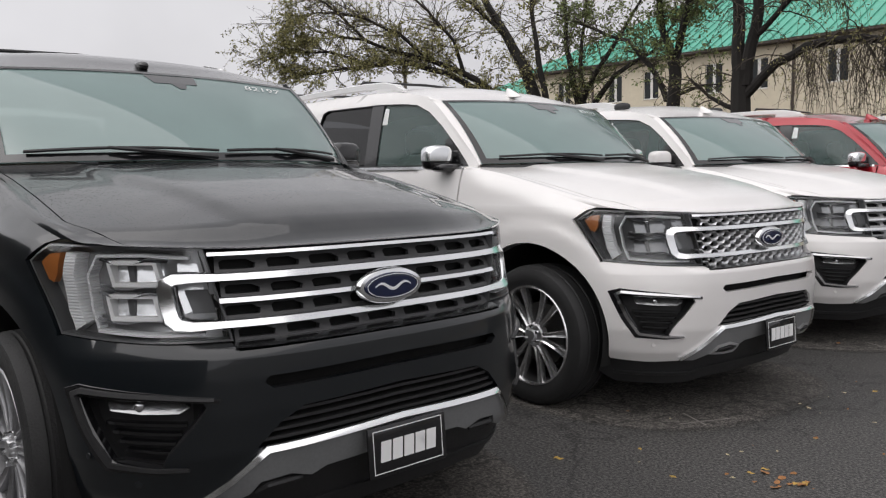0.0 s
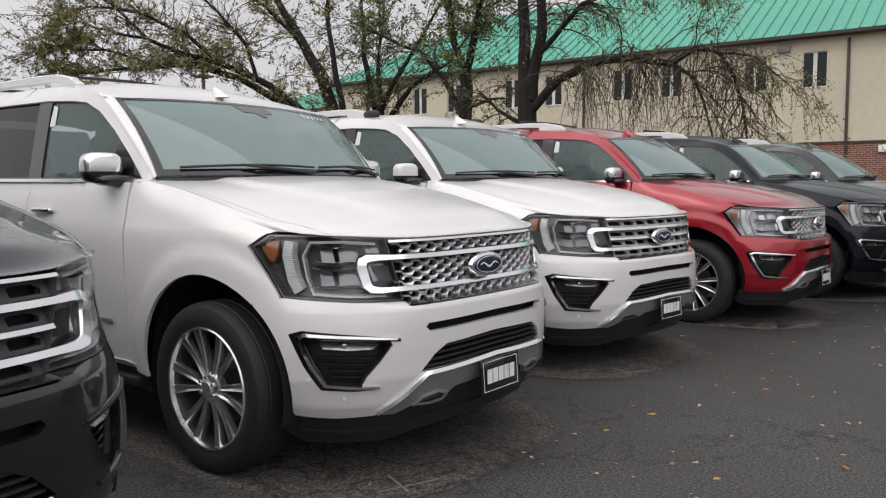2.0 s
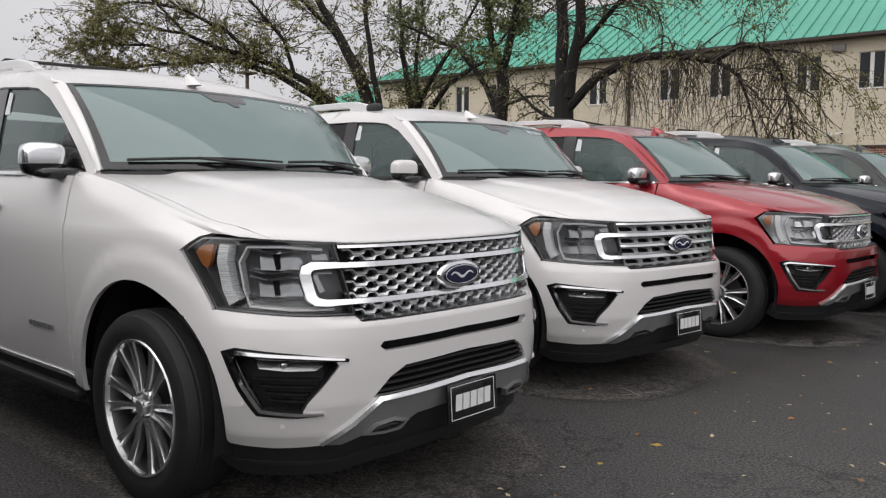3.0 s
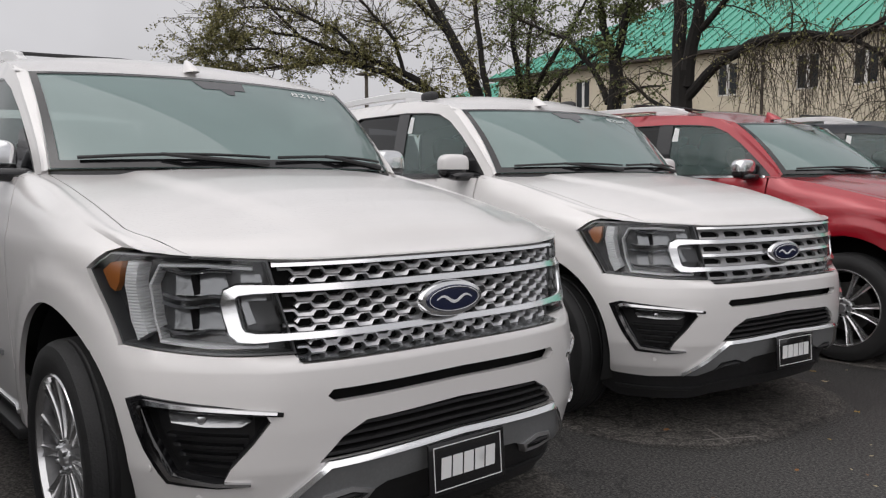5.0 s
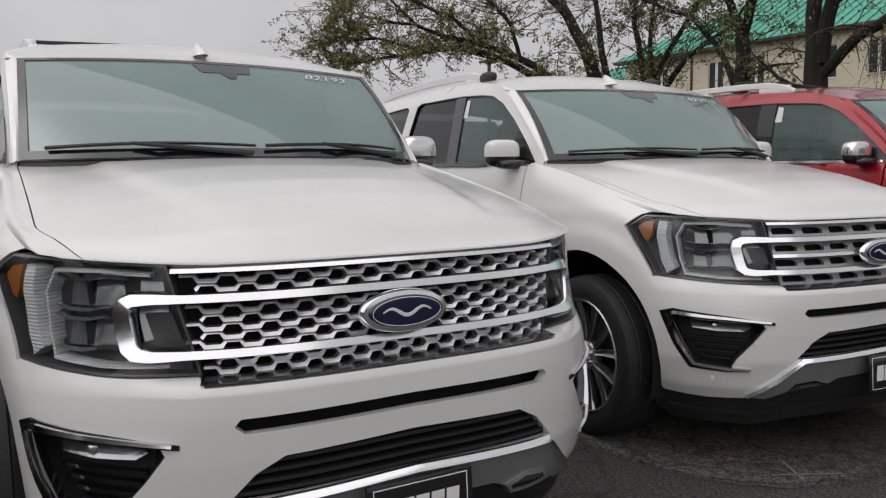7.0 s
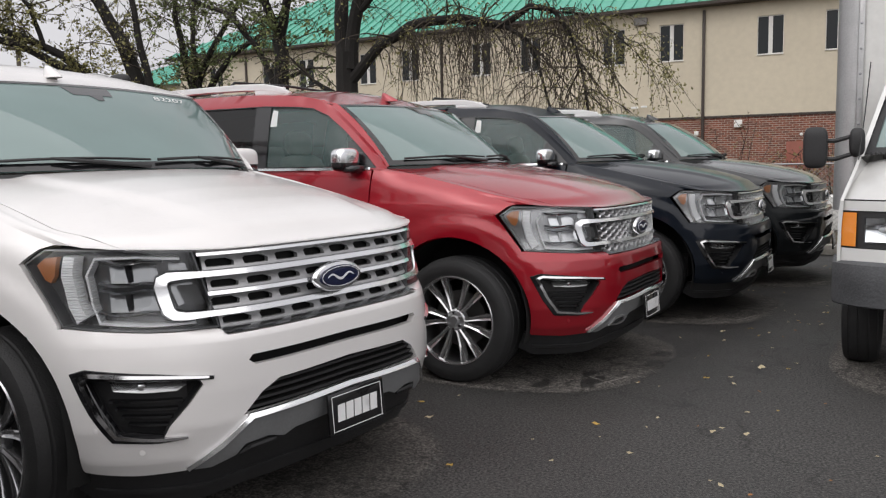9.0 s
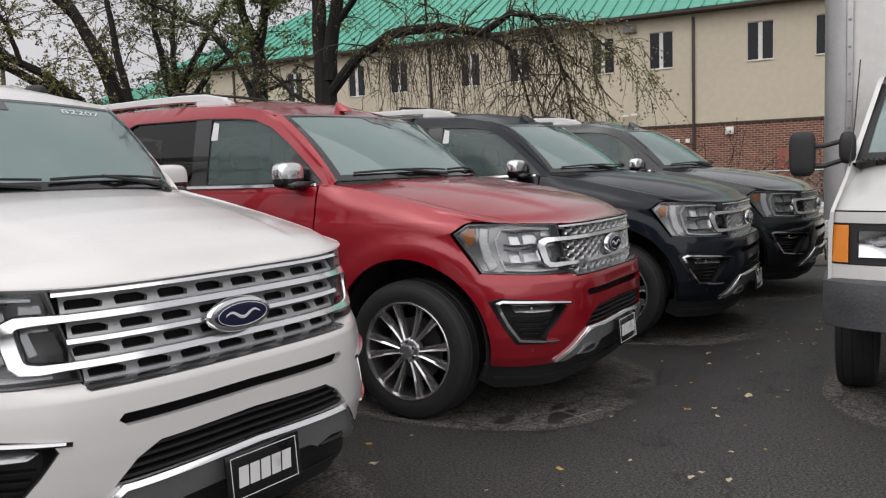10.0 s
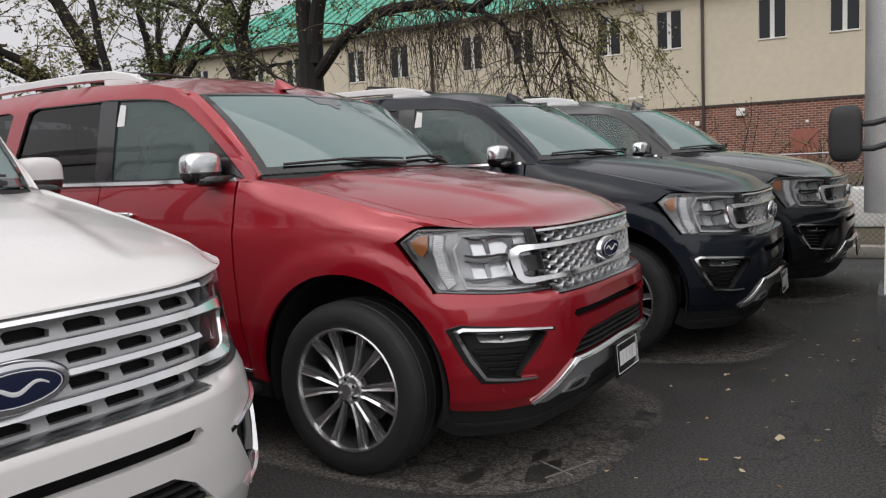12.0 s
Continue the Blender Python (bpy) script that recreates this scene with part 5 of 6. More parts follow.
part("wall", facade(), RENDER_WALL, building, "beige rendered upper wall", False)
part("wall", box(bmesh.new(), (U1 - U0, 0.3, BRICK_TOP - 0.004), ((U0 + U1) / 2, 0.19, BRICK_TOP / 2)), BRICK, building, "red brick lower wall", False)
part("wall", joined([box(bmesh.new(), (0.3, DEEP, EAVE - 0.02), (u, DEEP / 2 + 0.36, EAVE / 2)) for u in (U0 + 0.16,)]), RENDER_WALL, building, "beige end wall", False)
part("wall", box(bmesh.new(), (0.3, DEEP, EAVE - 0.02), (U1 - 0.16, DEEP / 2 + 0.36, EAVE / 2)), RENDER_WALL, building, "beige end wall", False)
part("wall", box(bmesh.new(), (U1 - U0, 0.3, EAVE), ((U0 + U1) / 2, DEEP + 0.5, EAVE / 2)), RENDER_WALL, building, "beige rear wall", False)
part("brick_ledge", box(bmesh.new(), (U1 - U0, 0.06, 0.10), ((U0 + U1) / 2, 0.01, BRICK_TOP + 0.03)), TRIM_BROWN, building, "dark ledge between brick and render")
part("fascia", joined([box(bmesh.new(), (U1 - U0 + 1.2, 0.08, 0.16), ((U0 + U1) / 2, -0.62, EAVE + 0.04)), box(bmesh.new(), (U1 - U0 + 1.1, 0.6, 0.05), ((U0 + U1) / 2, -0.30, EAVE - 0.03))]), TRIM_BROWN, building, "brown eaves board")
for u in (-27.8, -13.9, 0.0, 13.9):
    part("downpipe", box(bmesh.new(), (0.13, 0.11, EAVE - 0.2), (u, -0.058, (EAVE - 0.2) / 2), 0.02), TRIM_BROWN, building)
wf = [(-0.56, 6.08), (0.56, 6.08), (0.56, 7.80), (-0.56, 7.80)]
frame_bm = patch(wf, [[(-0.53, 6.12), (-0.09, 6.12), (-0.09, 7.76), (-0.53, 7.76)], [(0.09, 6.12), (0.53, 6.12), (0.53, 7.76), (0.09, 7.76)]], 1.0, lambda u, z, d: Vector((u, 0.07 - d, z)), 0.06)
first = None
for u in WINDOWS:
    w = new("window", None)
    w.parent = building
    w.matrix_local = pose(u, 0, 0)
    if first is None:
        fr = part("frame", frame_bm, WINDOW_WHITE, w, "", False)
        p1 = part("pane", box(bmesh.new(), (0.45, 0.02, 1.66), (-0.31, 0.11, 6.94)), WINDOW_PANE, w, "", False)
        p2 = part("pane", box(bmesh.new(), (0.45, 0.02, 1.66), (0.31, 0.11, 6.94)), WINDOW_PANE, w, "", False)
        cu = part("sill", box(bmesh.new(), (1.16, 0.07, 0.035), (0, -0.02, 6.058), 0.01), WINDOW_WHITE, w, "", False)
        first = (fr, p1, p2, cu)
    else:
        for o in first:
            q = new(o.name.split(".")[0], o.data)
            q.parent = w
# roof: a hip at the near-left end, standing seams up the slope
RISE, RUN = 5.2, 9.1
rb = bmesh.new()
e0, e1, zf, vf = U0 - 0.7, U1 + 0.7, EAVE + 0.10, -0.68
ridge_z, ridge_v = zf + RISE, vf + RUN
corners = [Vector(p) for p in ((e0, vf, zf), (e1, vf, zf), (e1 - 9, ridge_v, ridge_z), (e0 + 9, ridge_v, ridge_z), (e0, vf + 2 * RUN, zf), (e1, vf + 2 * RUN, zf))]
rv = [rb.verts.new(p) for p in corners]
for q in ((0, 1, 2, 3), (3, 2, 5, 4), (0, 3, 4), (1, 5, 2), (0, 4, 5, 1)):
    rb.faces.new([rv[i] for i in q])
roof_ob = part("roof", rb, ROOF_GREEN, building, "green standing-seam metal roof", False)
k = 0
u = e0 + 0.6
while u < e1 - 0.3:
    a = Vector((u, vf, zf + 0.02))
    run = min(1.0, (u - e0) / 9, (e1 - u) / 9)
    b = Vector((u, vf + RUN * run, zf + RISE * run + 0.02))
    sb = bmesh.new()
    side = Vector((0.025, 0, 0))
    up = Vector((0, -0.03, 0.055))
    vs = [sb.verts.new(p) for p in (a - side, a + side, a + side + up, a - side + up, b - side, b + side, b + side + up, b - side + up)]
    for q in ((0, 1, 2, 3), (0, 4, 5, 1), (1, 5, 6, 2), (2, 6, 7, 3), (3, 7, 4, 0), (4, 7, 6, 5)):
        sb.faces.new([vs[i] for i in q])
    part("roof_seam", sb, ROOF_GREEN, roof_ob, "", False)
    u += 0.62
part("wall_lamp", box(bmesh.new(), (0.62, 0.22, 0.34), (-2.95, -0.11, 8.05), 0.03), LAMP_GREY, building, "grey floodlight case")
part("wall_lamp", box(bmesh.new(), (0.36, 0.16, 0.34), (1.6, -0.08, 3.0), 0.03), LAMP_WHITE, building, "small white lamp cover")
for u in (-0.75, -0.28):
    part("vent_cover", box(bmesh.new(), (0.2, 0.1, 0.2), (u, -0.05, 2.62), 0.02), LAMP_WHITE, building)
part("door", box(bmesh.new(), (1.05, 0.12, 2.1), (4.2, -0.03, 1.06), 0.01), DOOR_RED, building, "rust red door in the brick wall")
part("door_lamp", moved(blob(0.14, 0.14, 0.14, 2, 12, 8), Matrix.Translation((4.3, -0.12, 2.42))), LAMP_WHITE, building)
part("camera_box", joined([box(bmesh.new(), (0.34, 0.10, 0.10), (-3.2, -0.20, 3.95), 0.02), box(bmesh.new(), (0.30, 0.10, 0.10), (-2.75, -0.20, 3.98), 0.02)]), LAMP_WHITE, building)

# a second, lower building far behind the trees, with the same roof
far_house = thing("far_building", pose(-44, 40, 0, 0, 0, 3.5), "distant building with a green hipped metal roof", "building")
part("wall", box(bmesh.new(), (17, 12, 7.4), (0, 6, 3.7)), RENDER_WALL, far_house, "", False)
fb = bmesh.new()
fv = [fb.verts.new(p) for p in ((-9, -0.6, 7.4), (9, -0.6, 7.4), (9, 12.6, 7.4), (-9, 12.6, 7.4), (-3.5, 6, 10.2), (3.5, 6, 10.2))]
for q in ((0, 1, 5, 4), (1, 2, 5), (2, 3, 4, 5), (3, 0, 4), (3, 2, 1, 0)):
    fb.faces.new([fv[i] for i in q])
far_roof = part("roof", fb, ROOF_GREEN, far_house, "", False)
for k in range(27):
    u = -8.6 + 17.2 * k / 26
    run = min(1.0, (9 - abs(u)) / 5.5)
    sb = bmesh.new()
    a, b = Vector((u, -0.6, 7.42)), Vector((u, -0.6 + 6.6 * run, 7.42 + 2.8 * run))
    tube(sb, [a, b], 0.05, 4)
    part("roof_seam", sb, ROOF_GREEN, far_roof, "", False)

# unseen plain walls behind the walk, added to shape reflections on the cars
CLOSE = material("reflected_wall_grey", (0.30, 0.29, 0.27), 0.85, vary=0.3, scale=0.7)
tagged(part("unseen_wall_east", box(bmesh.new(), (0.4, 110, 2.4), (32, 5, 1.2)), CLOSE, None, "", False), "plain grey boundary wall of the car park", "wall", kind="structure")
# added dark blocker: keeps low sky off the black car's side
SOUTH = material("light_blocking_wall_brown", (0.05, 0.045, 0.04), 0.85, vary=0.3, scale=0.7)
tagged(part("unseen_wall_south", box(bmesh.new(), (40, 0.4, 3.2), (-12, -8.5, 1.6)), SOUTH, None, "", False), "plain dark boundary wall of the car park", "wall", kind="structure")

# ---- kerb and fence at the end of the car park ----
CONCRETE = material("worn_concrete", (0.30, 0.28, 0.25), 0.9, vary=0.2, scale=2, bump=0.3, bump_scale=30)
WIRE = material("galvanised_wire", (0.30, 0.305, 0.305), 0.4, 0.7, vary=0.15)
GRASSY = material("leaf_litter_soil", (0.07, 0.055, 0.03), 0.95, vary=0.4, scale=3, bump=0.6, bump_scale=25)
tagged(part("kerb", box(bmesh.new(), (46, 0.22, 0.15), (-9, 12.78, 0.075), 0.02), CONCRETE), "worn concrete kerb below the fence", "kerb", kind="structure")
tagged(part("verge", grid(lambda u, v: Vector((-48 + 70 * u, 12.88 + 26 * v, 0.12 + 0.05 * noise.noise(Vector((u * 40, v * 20, 0))))), 70, 26), GRASSY), "brown verge with leaf litter behind the kerb", "verge", kind="structure")
fence = thing("chain_link_fence", pose(0, 12.98, 0.12), "galvanised chain-link fence with thin posts", "fence")
for i in range(9):
    part("post", tube(bmesh.new(), [(-18 + 3 * i, 0, -0.1), (-18 + 3 * i, 0, 1.2)], 0.028, 8), WIRE, fence)
part("top_rail", tube(bmesh.new(), [(-18, 0, 1.19), (6, 0, 1.19)], 0.014, 8), WIRE, fence)
wb = bmesh.new()
for i in range(-25, 345):
    for dirn in (1, -1):
        x0 = -18 + 0.07 * i + (0 if dirn > 0 else 1.17)
        x1 = x0 + dirn * 1.17
        if max(x0, x1) > 6 or min(x0, x1) < -18:
            continue
        tube(wb, [(x0, 0.004 * dirn, 0.0), (x1, 0.004 * dirn, 1.17)], 0.0028, 3, caps=False)
tagged(part("wire_mesh", wb, WIRE, fence, "", False), kind="stuff")
# plain white block, added where a light-coloured car stands behind the fence
WHITE_BLOCK = material("rough_white_block", (0.66, 0.66, 0.64), 0.85, vary=0.15, scale=3, bump=0.5, bump_scale=14)
low = thing("pale_car_block", pose(2.2, 15.6, 0.12), "low white concrete barrier behind the fence", "barrier")
part("body", box(bmesh.new(), (3.4, 0.5, 0.62), (0, 0, 0.31), 0.08), WHITE_BLOCK, low)

# ---- a far utility pole ----
POLE = material("weathered_pole_timber", (0.10, 0.085, 0.07), 0.9, vary=0.2)
pole = thing("utility_pole", pose(-42.3, 27.5, 0), "far wooden utility pole with two cross arms", "pole")
part("post", tube(bmesh.new(), [(0, 0, 0), (0, 0, 9.3)], 0.16, 8, 0.11), POLE, pole)
for z in (9.0, 8.4):
    part("cross_arm", box(bmesh.new(), (0.9, 1.0, 0.12), (0, 0, z), 0.0, Matrix.Rotation(0, 4, "Z")), POLE, pole)

# ---- box van that faces the row ----
VAN_WHITE = paint("white_van_paint", (0.62, 0.62, 0.605), 0.0, 0.4, dirt_sheen=0.2, drops=0.1)
BOX_WHITE = material("dirty_white_box_panel", (0.62, 0.62, 0.60), 0.55, vary=0.07, scale=1.2, bump=0.08, bump_scale=8)
BUMPER_GREY = material("weathered_black_bumper", (0.062, 0.064, 0.068), 0.55, vary=0.3, scale=5, bump=0.3, bump_scale=70)
AMBER_LENS = material("orange_indicator_lens", (0.80, 0.26, 0.02), 0.2, coat=0.7, bump=0.4, bump_scale=220)
ALLOY_STRIP = material("dull_aluminium", (0.42, 0.42, 0.42), 0.45, 0.7, vary=0.12)

van = thing("box_van", pose(3.205, 5.35, LIFT, 0, 0, -90), "white box van with a black bumper and orange indicators", "van")


def van_half(y):
    return 1 - (abs(y) / 1.0) ** 6


def van_nose_x(y):
    return -0.06 - 0.16 * (abs(y) / 1.0) ** 5


def V(name, bm, mat, label="", parent=None, smooth=True):
    return part(name, bm, mat, parent or van, label, smooth)


V("bumper", grid(lambda u, v: Vector((0.0 - 0.20 * abs(2 * u - 1) ** 6 - 0.03 * (2 * v - 1) ** 2 - (0.10 if v in (0, 1) else 0), (2 * u - 1) * 1.02, 0.43 + 0.315 * v)), 40, 8), BUMPER_GREY, "weathered black bumper with a ribbed face")
V("bumper_strip", grid(lambda u, v: Vector((0.012 - 0.20 * abs(2 * u - 1) ** 6, (2 * u - 1) * 1.01, 0.46 + 0.13 * v)), 40, 2), BUMPER_GREY)
V("valance", box(bmesh.new(), (0.08, 1.5, 0.16), (-0.22, 0.1, 0.41), 0.02), LAMP_GREY)
# nose panel with openings for lamps and grille
holes = []
for s_ in (-1, 1):
    holes += [[(s_ * 0.985, 0.80), (s_ * 0.56, 0.80), (s_ * 0.56, 1.03), (s_ * 0.985, 1.03)]]
holes += [[(-0.50, 0.72), (0.50, 0.72), (0.54, 1.02), (-0.54, 1.02)]]
V("nose_panel", patch([(-0.995, 0.66), (0.995, 0.66), (0.99, 1.09), (-0.99, 1.09)], holes, 0.08, lambda y, z, d: Vector((van_nose_x(y) - 0.10 * (z - 0.66) + d, y, z)), 0.05), VAN_WHITE)
V("nose_back", patch([(-0.98, 0.68), (0.98, 0.68), (0.98, 1.06), (-0.98, 1.06)], [], 0.15, lambda y, z, d: Vector((van_nose_x(y) - 0.12 + d, y, z)), 0.0), PLASTIC)
V("bonnet", grid(lambda u, v: Vector((van_nose_x((2 * u - 1) * 0.985) - 0.045 - 0.66 * v, (2 * u - 1) * 0.985 * (1 - 0.10 * v), 1.095 + 0.27 * v ** 0.75 - 0.05 * abs(2 * u - 1) ** 5)), 24, 12), VAN_WHITE)
for s_ in (-1, 1):
    V("wing_top", sheet([[Vector((van_nose_x(0.985) - 0.045 - 0.66 * v, s_ * 0.985 * (1 - 0.10 * v), 1.041 + 0.27 * v ** 0.75)), Vector((-0.22 - 0.60 * v, s_ * (0.998 - 0.06 * smooth_step(1.0, 1.4, 1.06 + 0.30 * v)), 1.03 + 0.335 * v))] for v in np.linspace(0, 1, 13)]), VAN_WHITE)
V("bonnet_gap", ribbon([(-0.98, 1.092), (0.98, 1.092)], 0.012, lambda y, z, d: Vector((van_nose_x(y) - 0.043 + d, y, z)), -0.002, -0.03, step=0.08), SHADE)
for s_ in (-1, 1):
    cluster = V("lamp_bezel", patch([(s_ * y, z) for y, z in ((0.978, 0.805), (0.565, 0.805), (0.565, 1.025), (0.978, 1.025))], [[(s_ * y, z) for y, z in ((0.845, 0.835), (0.655, 0.835), (0.655, 0.99), (0.845, 0.99))], [(s_ * y, z) for y, z in ((0.974, 0.81), (0.888, 0.81), (0.888, 1.02), (0.974, 1.02))]], 0.08, lambda y, z, d: Vector((van_nose_x(y) - 0.10 * (z - 0.66) + d - 0.012, y, z)), 0.04), PLASTIC, "black lamp bezel")
    V("headlamp", patch([(s_ * y, z) for y, z in ((0.84, 0.84), (0.66, 0.84), (0.66, 0.985), (0.84, 0.985))], [], 0.03, lambda y, z, d: Vector((van_nose_x(y) - 0.10 * (z - 0.66) + d - 0.07 + 2.2 * ((abs(y) - 0.74) ** 2 + (z - 0.915) ** 2), y, z)), 0.0), LAMP_CHROME, "rectangular clear headlamp", cluster)
    V("bulb", moved(blob(0.05, 0.06, 0.03, 2.2, 12, 8), Matrix.Translation((van_nose_x(0.74) - 0.07, s_ * 0.74, 0.915))), LIGHT_BAR, "", cluster)
    V("lens", patch([(s_ * y, z) for y, z in ((0.845, 0.835), (0.655, 0.835), (0.655, 0.99), (0.845, 0.99))], [], 0.06, lambda y, z, d: Vector((van_nose_x(y) - 0.10 * (z - 0.66) + d - 0.004, y, z)), 0.0), LENS, "", cluster)
    V("indicator", patch([(s_ * y, z) for y, z in ((0.985, 0.812), (0.890, 0.812), (0.890, 1.018), (0.985, 1.018))], [], 0.03, lambda y, z, d: Vector((van_nose_x(y) - 0.10 * (z - 0.66) + d + 0.004, y, z)), 0.04), AMBER_LENS, "orange corner indicator lens", cluster)
    # flank, door and wheel
    V("flank", patch([(-0.20, 0.66), (-0.30, 0.66)] + arc(-0.74, 0.40, 0.44, 37, 180, 16) + [(-1.2, 0.42), (-2.05, 0.42), (-2.05, 1.36), (-0.78, 1.36), (-0.22, 1.09)], [], 0.1, lambda x, z, d: Vector((x, s_ * (0.995 + d - 0.06 * smooth_step(1.0, 1.4, z)), z)), 0.02), VAN_WHITE)
    V("door_upper", patch([(-0.80, 1.362), (-1.36, 1.86), (-1.50, 1.93), (-2.05, 1.96), (-2.05, 1.362)], [[(-0.98, 1.42), (-1.40, 1.80), (-1.95, 1.84), (-1.95, 1.42)]], 0.1, lambda x, z, d: Vector((x, s_ * (0.935 + d - 0.22 * (z - 1.36)), z)), 0.03), VAN_WHITE)
    V("door_glass", patch([(-0.98, 1.42), (-1.40, 1.80), (-1.95, 1.84), (-1.95, 1.42)], [], 0.2, lambda x, z, d: Vector((x, s_ * (0.922 + d - 0.22 * (z - 1.36)), z)), 0.0), TINT)
    w = new("wheel")
    w.parent = van
    w.matrix_local = pose(-0.86, s_ * 0.875, 0.385 - LIFT) @ Matrix.Rotation(0 if s_ < 0 else math.pi, 4, "Z") @ Matrix.Diagonal((0.939, 0.78, 0.939, 1))
    for key, nm, mt in (("wheel_pairst", "tyre", RUBBER), ("wheel_pairsb", "rim", ALLOY_STRIP), ("wheel_pairsh", "hub_cap", ALLOY_STRIP)):
        shared(key, nm, None, mt, w)
    w2 = new("wheel")
    w2.parent = van
    w2.matrix_local = pose(-4.6, s_ * 0.90, 0.385 - LIFT) @ Matrix.Rotation(0 if s_ < 0 else math.pi, 4, "Z") @ Matrix.Diagonal((0.939, 0.94, 0.939, 1))
    for key, nm, mt in (("wheel_pairst", "tyre", RUBBER), ("wheel_pairsb", "rim", ALLOY_STRIP)):
        shared(key, nm, None, mt, w2)
    # towing mirror on two arms
    mir = V("mirror", moved(blob(0.10, 0.155, 0.285, 4.0, 28, 16), Matrix.Translation((-0.80, s_ * 1.205, 1.425))), PLASTIC, "tall black towing mirror")
    V("mirror_arm", tube(bmesh.new(), [(-0.80, s_ * 1.22, 1.47), (-0.80, s_ * 1.08, 1.47), (-0.82, s_ * 0.97, 1.50)], 0.015, 8), PLASTIC, "", mir)
    V("mirror_arm", tube(bmesh.new(), [(-0.80, s_ * 1.22, 1.35), (-0.80, s_ * 1.08, 1.345), (-0.82, s_ * 0.97, 1.38)], 0.015, 8), PLASTIC, "", mir)
    V("mirror_foot", moved(blob(0.10, 0.10, 0.20, 3, 16, 10), Matrix.Translation((-0.83, s_ * 0.95, 1.455))), PLASTIC, "", mir)
# grille
gr = V("grille", patch([(-0.49, 0.73), (0.49, 0.73), (0.53, 1.015), (-0.53, 1.015)], [[(-0.40, 0.76), (0.40, 0.76), (0.43, 0.985), (-0.43, 0.985)]], 0.06, lambda y, z, d: Vector((van_nose_x(y) - 0.10 * (z - 0.66) + d, y, z)), 0.06), BUMPER_GREY, "weathered grey plastic grille")
for k in range(5):
    V("grille_bar", box(bmesh.new(), (0.03, 0.84, 0.014), (-0.12, 0, 0.785 + 0.042 * k), 0.004), BUMPER_GREY, "", gr)


def van_screen(u, v, d=0.0):
    y = u * (0.90 - 0.11 * v)
    return Vector((-0.76 - 0.60 * v - 0.10 * abs(u) ** 3 + d * 0.7, y, 1.385 + 0.48 * v + 0.03 * math.sin(math.pi * v) + d * 0.6))


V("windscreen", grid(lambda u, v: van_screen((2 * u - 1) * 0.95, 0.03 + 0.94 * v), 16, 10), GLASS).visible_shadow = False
sb = bmesh.new()
ring = [(-1, 0), (1, 0), (1, 1), (-1, 1)]
rows_ = []
for (a, b), (c_, d_) in zip(ring, ring[1:] + ring[:1]):
    for k in range(24):
        u, v = a + (c_ - a) * k / 24, b + (d_ - b) * k / 24
        rows_.append((sb.verts.new(van_screen(u * 1.03, -0.03 + v * 1.06, 0.006)), sb.verts.new(van_screen(u * 0.94, 0.05 + v * 0.90, 0.008))))
for p_, q_ in zip(rows_, rows_[1:] + rows_[:1]):
    sb.faces.new((p_[0], q_[0], q_[1], p_[1]))
V("windscreen_rubber", sb, PLASTIC)
V("cowl_vent", joined([box(bmesh.new(), (0.05, 0.010, 0.02), (-0.725 - 0.09 * abs(y) ** 3, y, 1.375)) for y in np.linspace(-0.86, 0.86, 60)]), PLASTIC)
V("cab_roof", grid(lambda u, v: Vector((-1.36 - 0.12 * abs(2 * u - 1) ** 3 - 0.75 * v, (2 * u - 1) * 0.80, 1.875 + 0.14 * math.sin(math.pi / 2 * min(1, v * 1.6)) - 0.05 * abs(2 * u - 1) ** 4)), 16, 10), VAN_WHITE)
for s_ in (-1, 1):
    V("pillar", sheet([[van_screen(s_ * 1.02, v, 0.003), Vector((-0.80 - 0.62 * v, s_ * (0.94 - 0.135 * v), 1.362 + 0.52 * v))] for v in np.linspace(0, 1, 9)]), VAN_WHITE)
V("wiper", tube(bmesh.new(), [van_screen(-0.80, 0.10, 0.02), van_screen(-0.4, 0.13, 0.03), van_screen(0.0, 0.05, 0.03)], 0.011, 6), PLASTIC)
V("aerial", tube(bmesh.new(), [(-0.72, -0.93, 1.34), (-0.86, -0.91, 1.66), (-0.98, -0.895, 2.0)], 0.004, 5), PLASTIC)
V("dashboard", box(bmesh.new(), (0.5, 1.6, 0.16), (-1.15, 0, 1.33), 0.04), LEATHER)
for y in (-0.42, 0.42):
    V("seat", joined([moved(blob(0.14, 0.5, 0.62, 4, 20, 10), pose(-1.78, y, 1.32, 0, -8, 0)), moved(blob(0.10, 0.28, 0.2, 3, 16, 8), pose(-1.83, y, 1.72))]), LEATHER)
V("chassis", box(bmesh.new(), (5.2, 0.9, 0.22), (-3.3, 0, 0.62)), SHADE)
# the box: panels, corner posts with rivets, marker lamp
bx = V("cargo_box", box(bmesh.new(), (4.2, 2.20, 2.15), (-4.16, 0, 2.02), 0.03), BOX_WHITE, "tall dirty white cargo box")
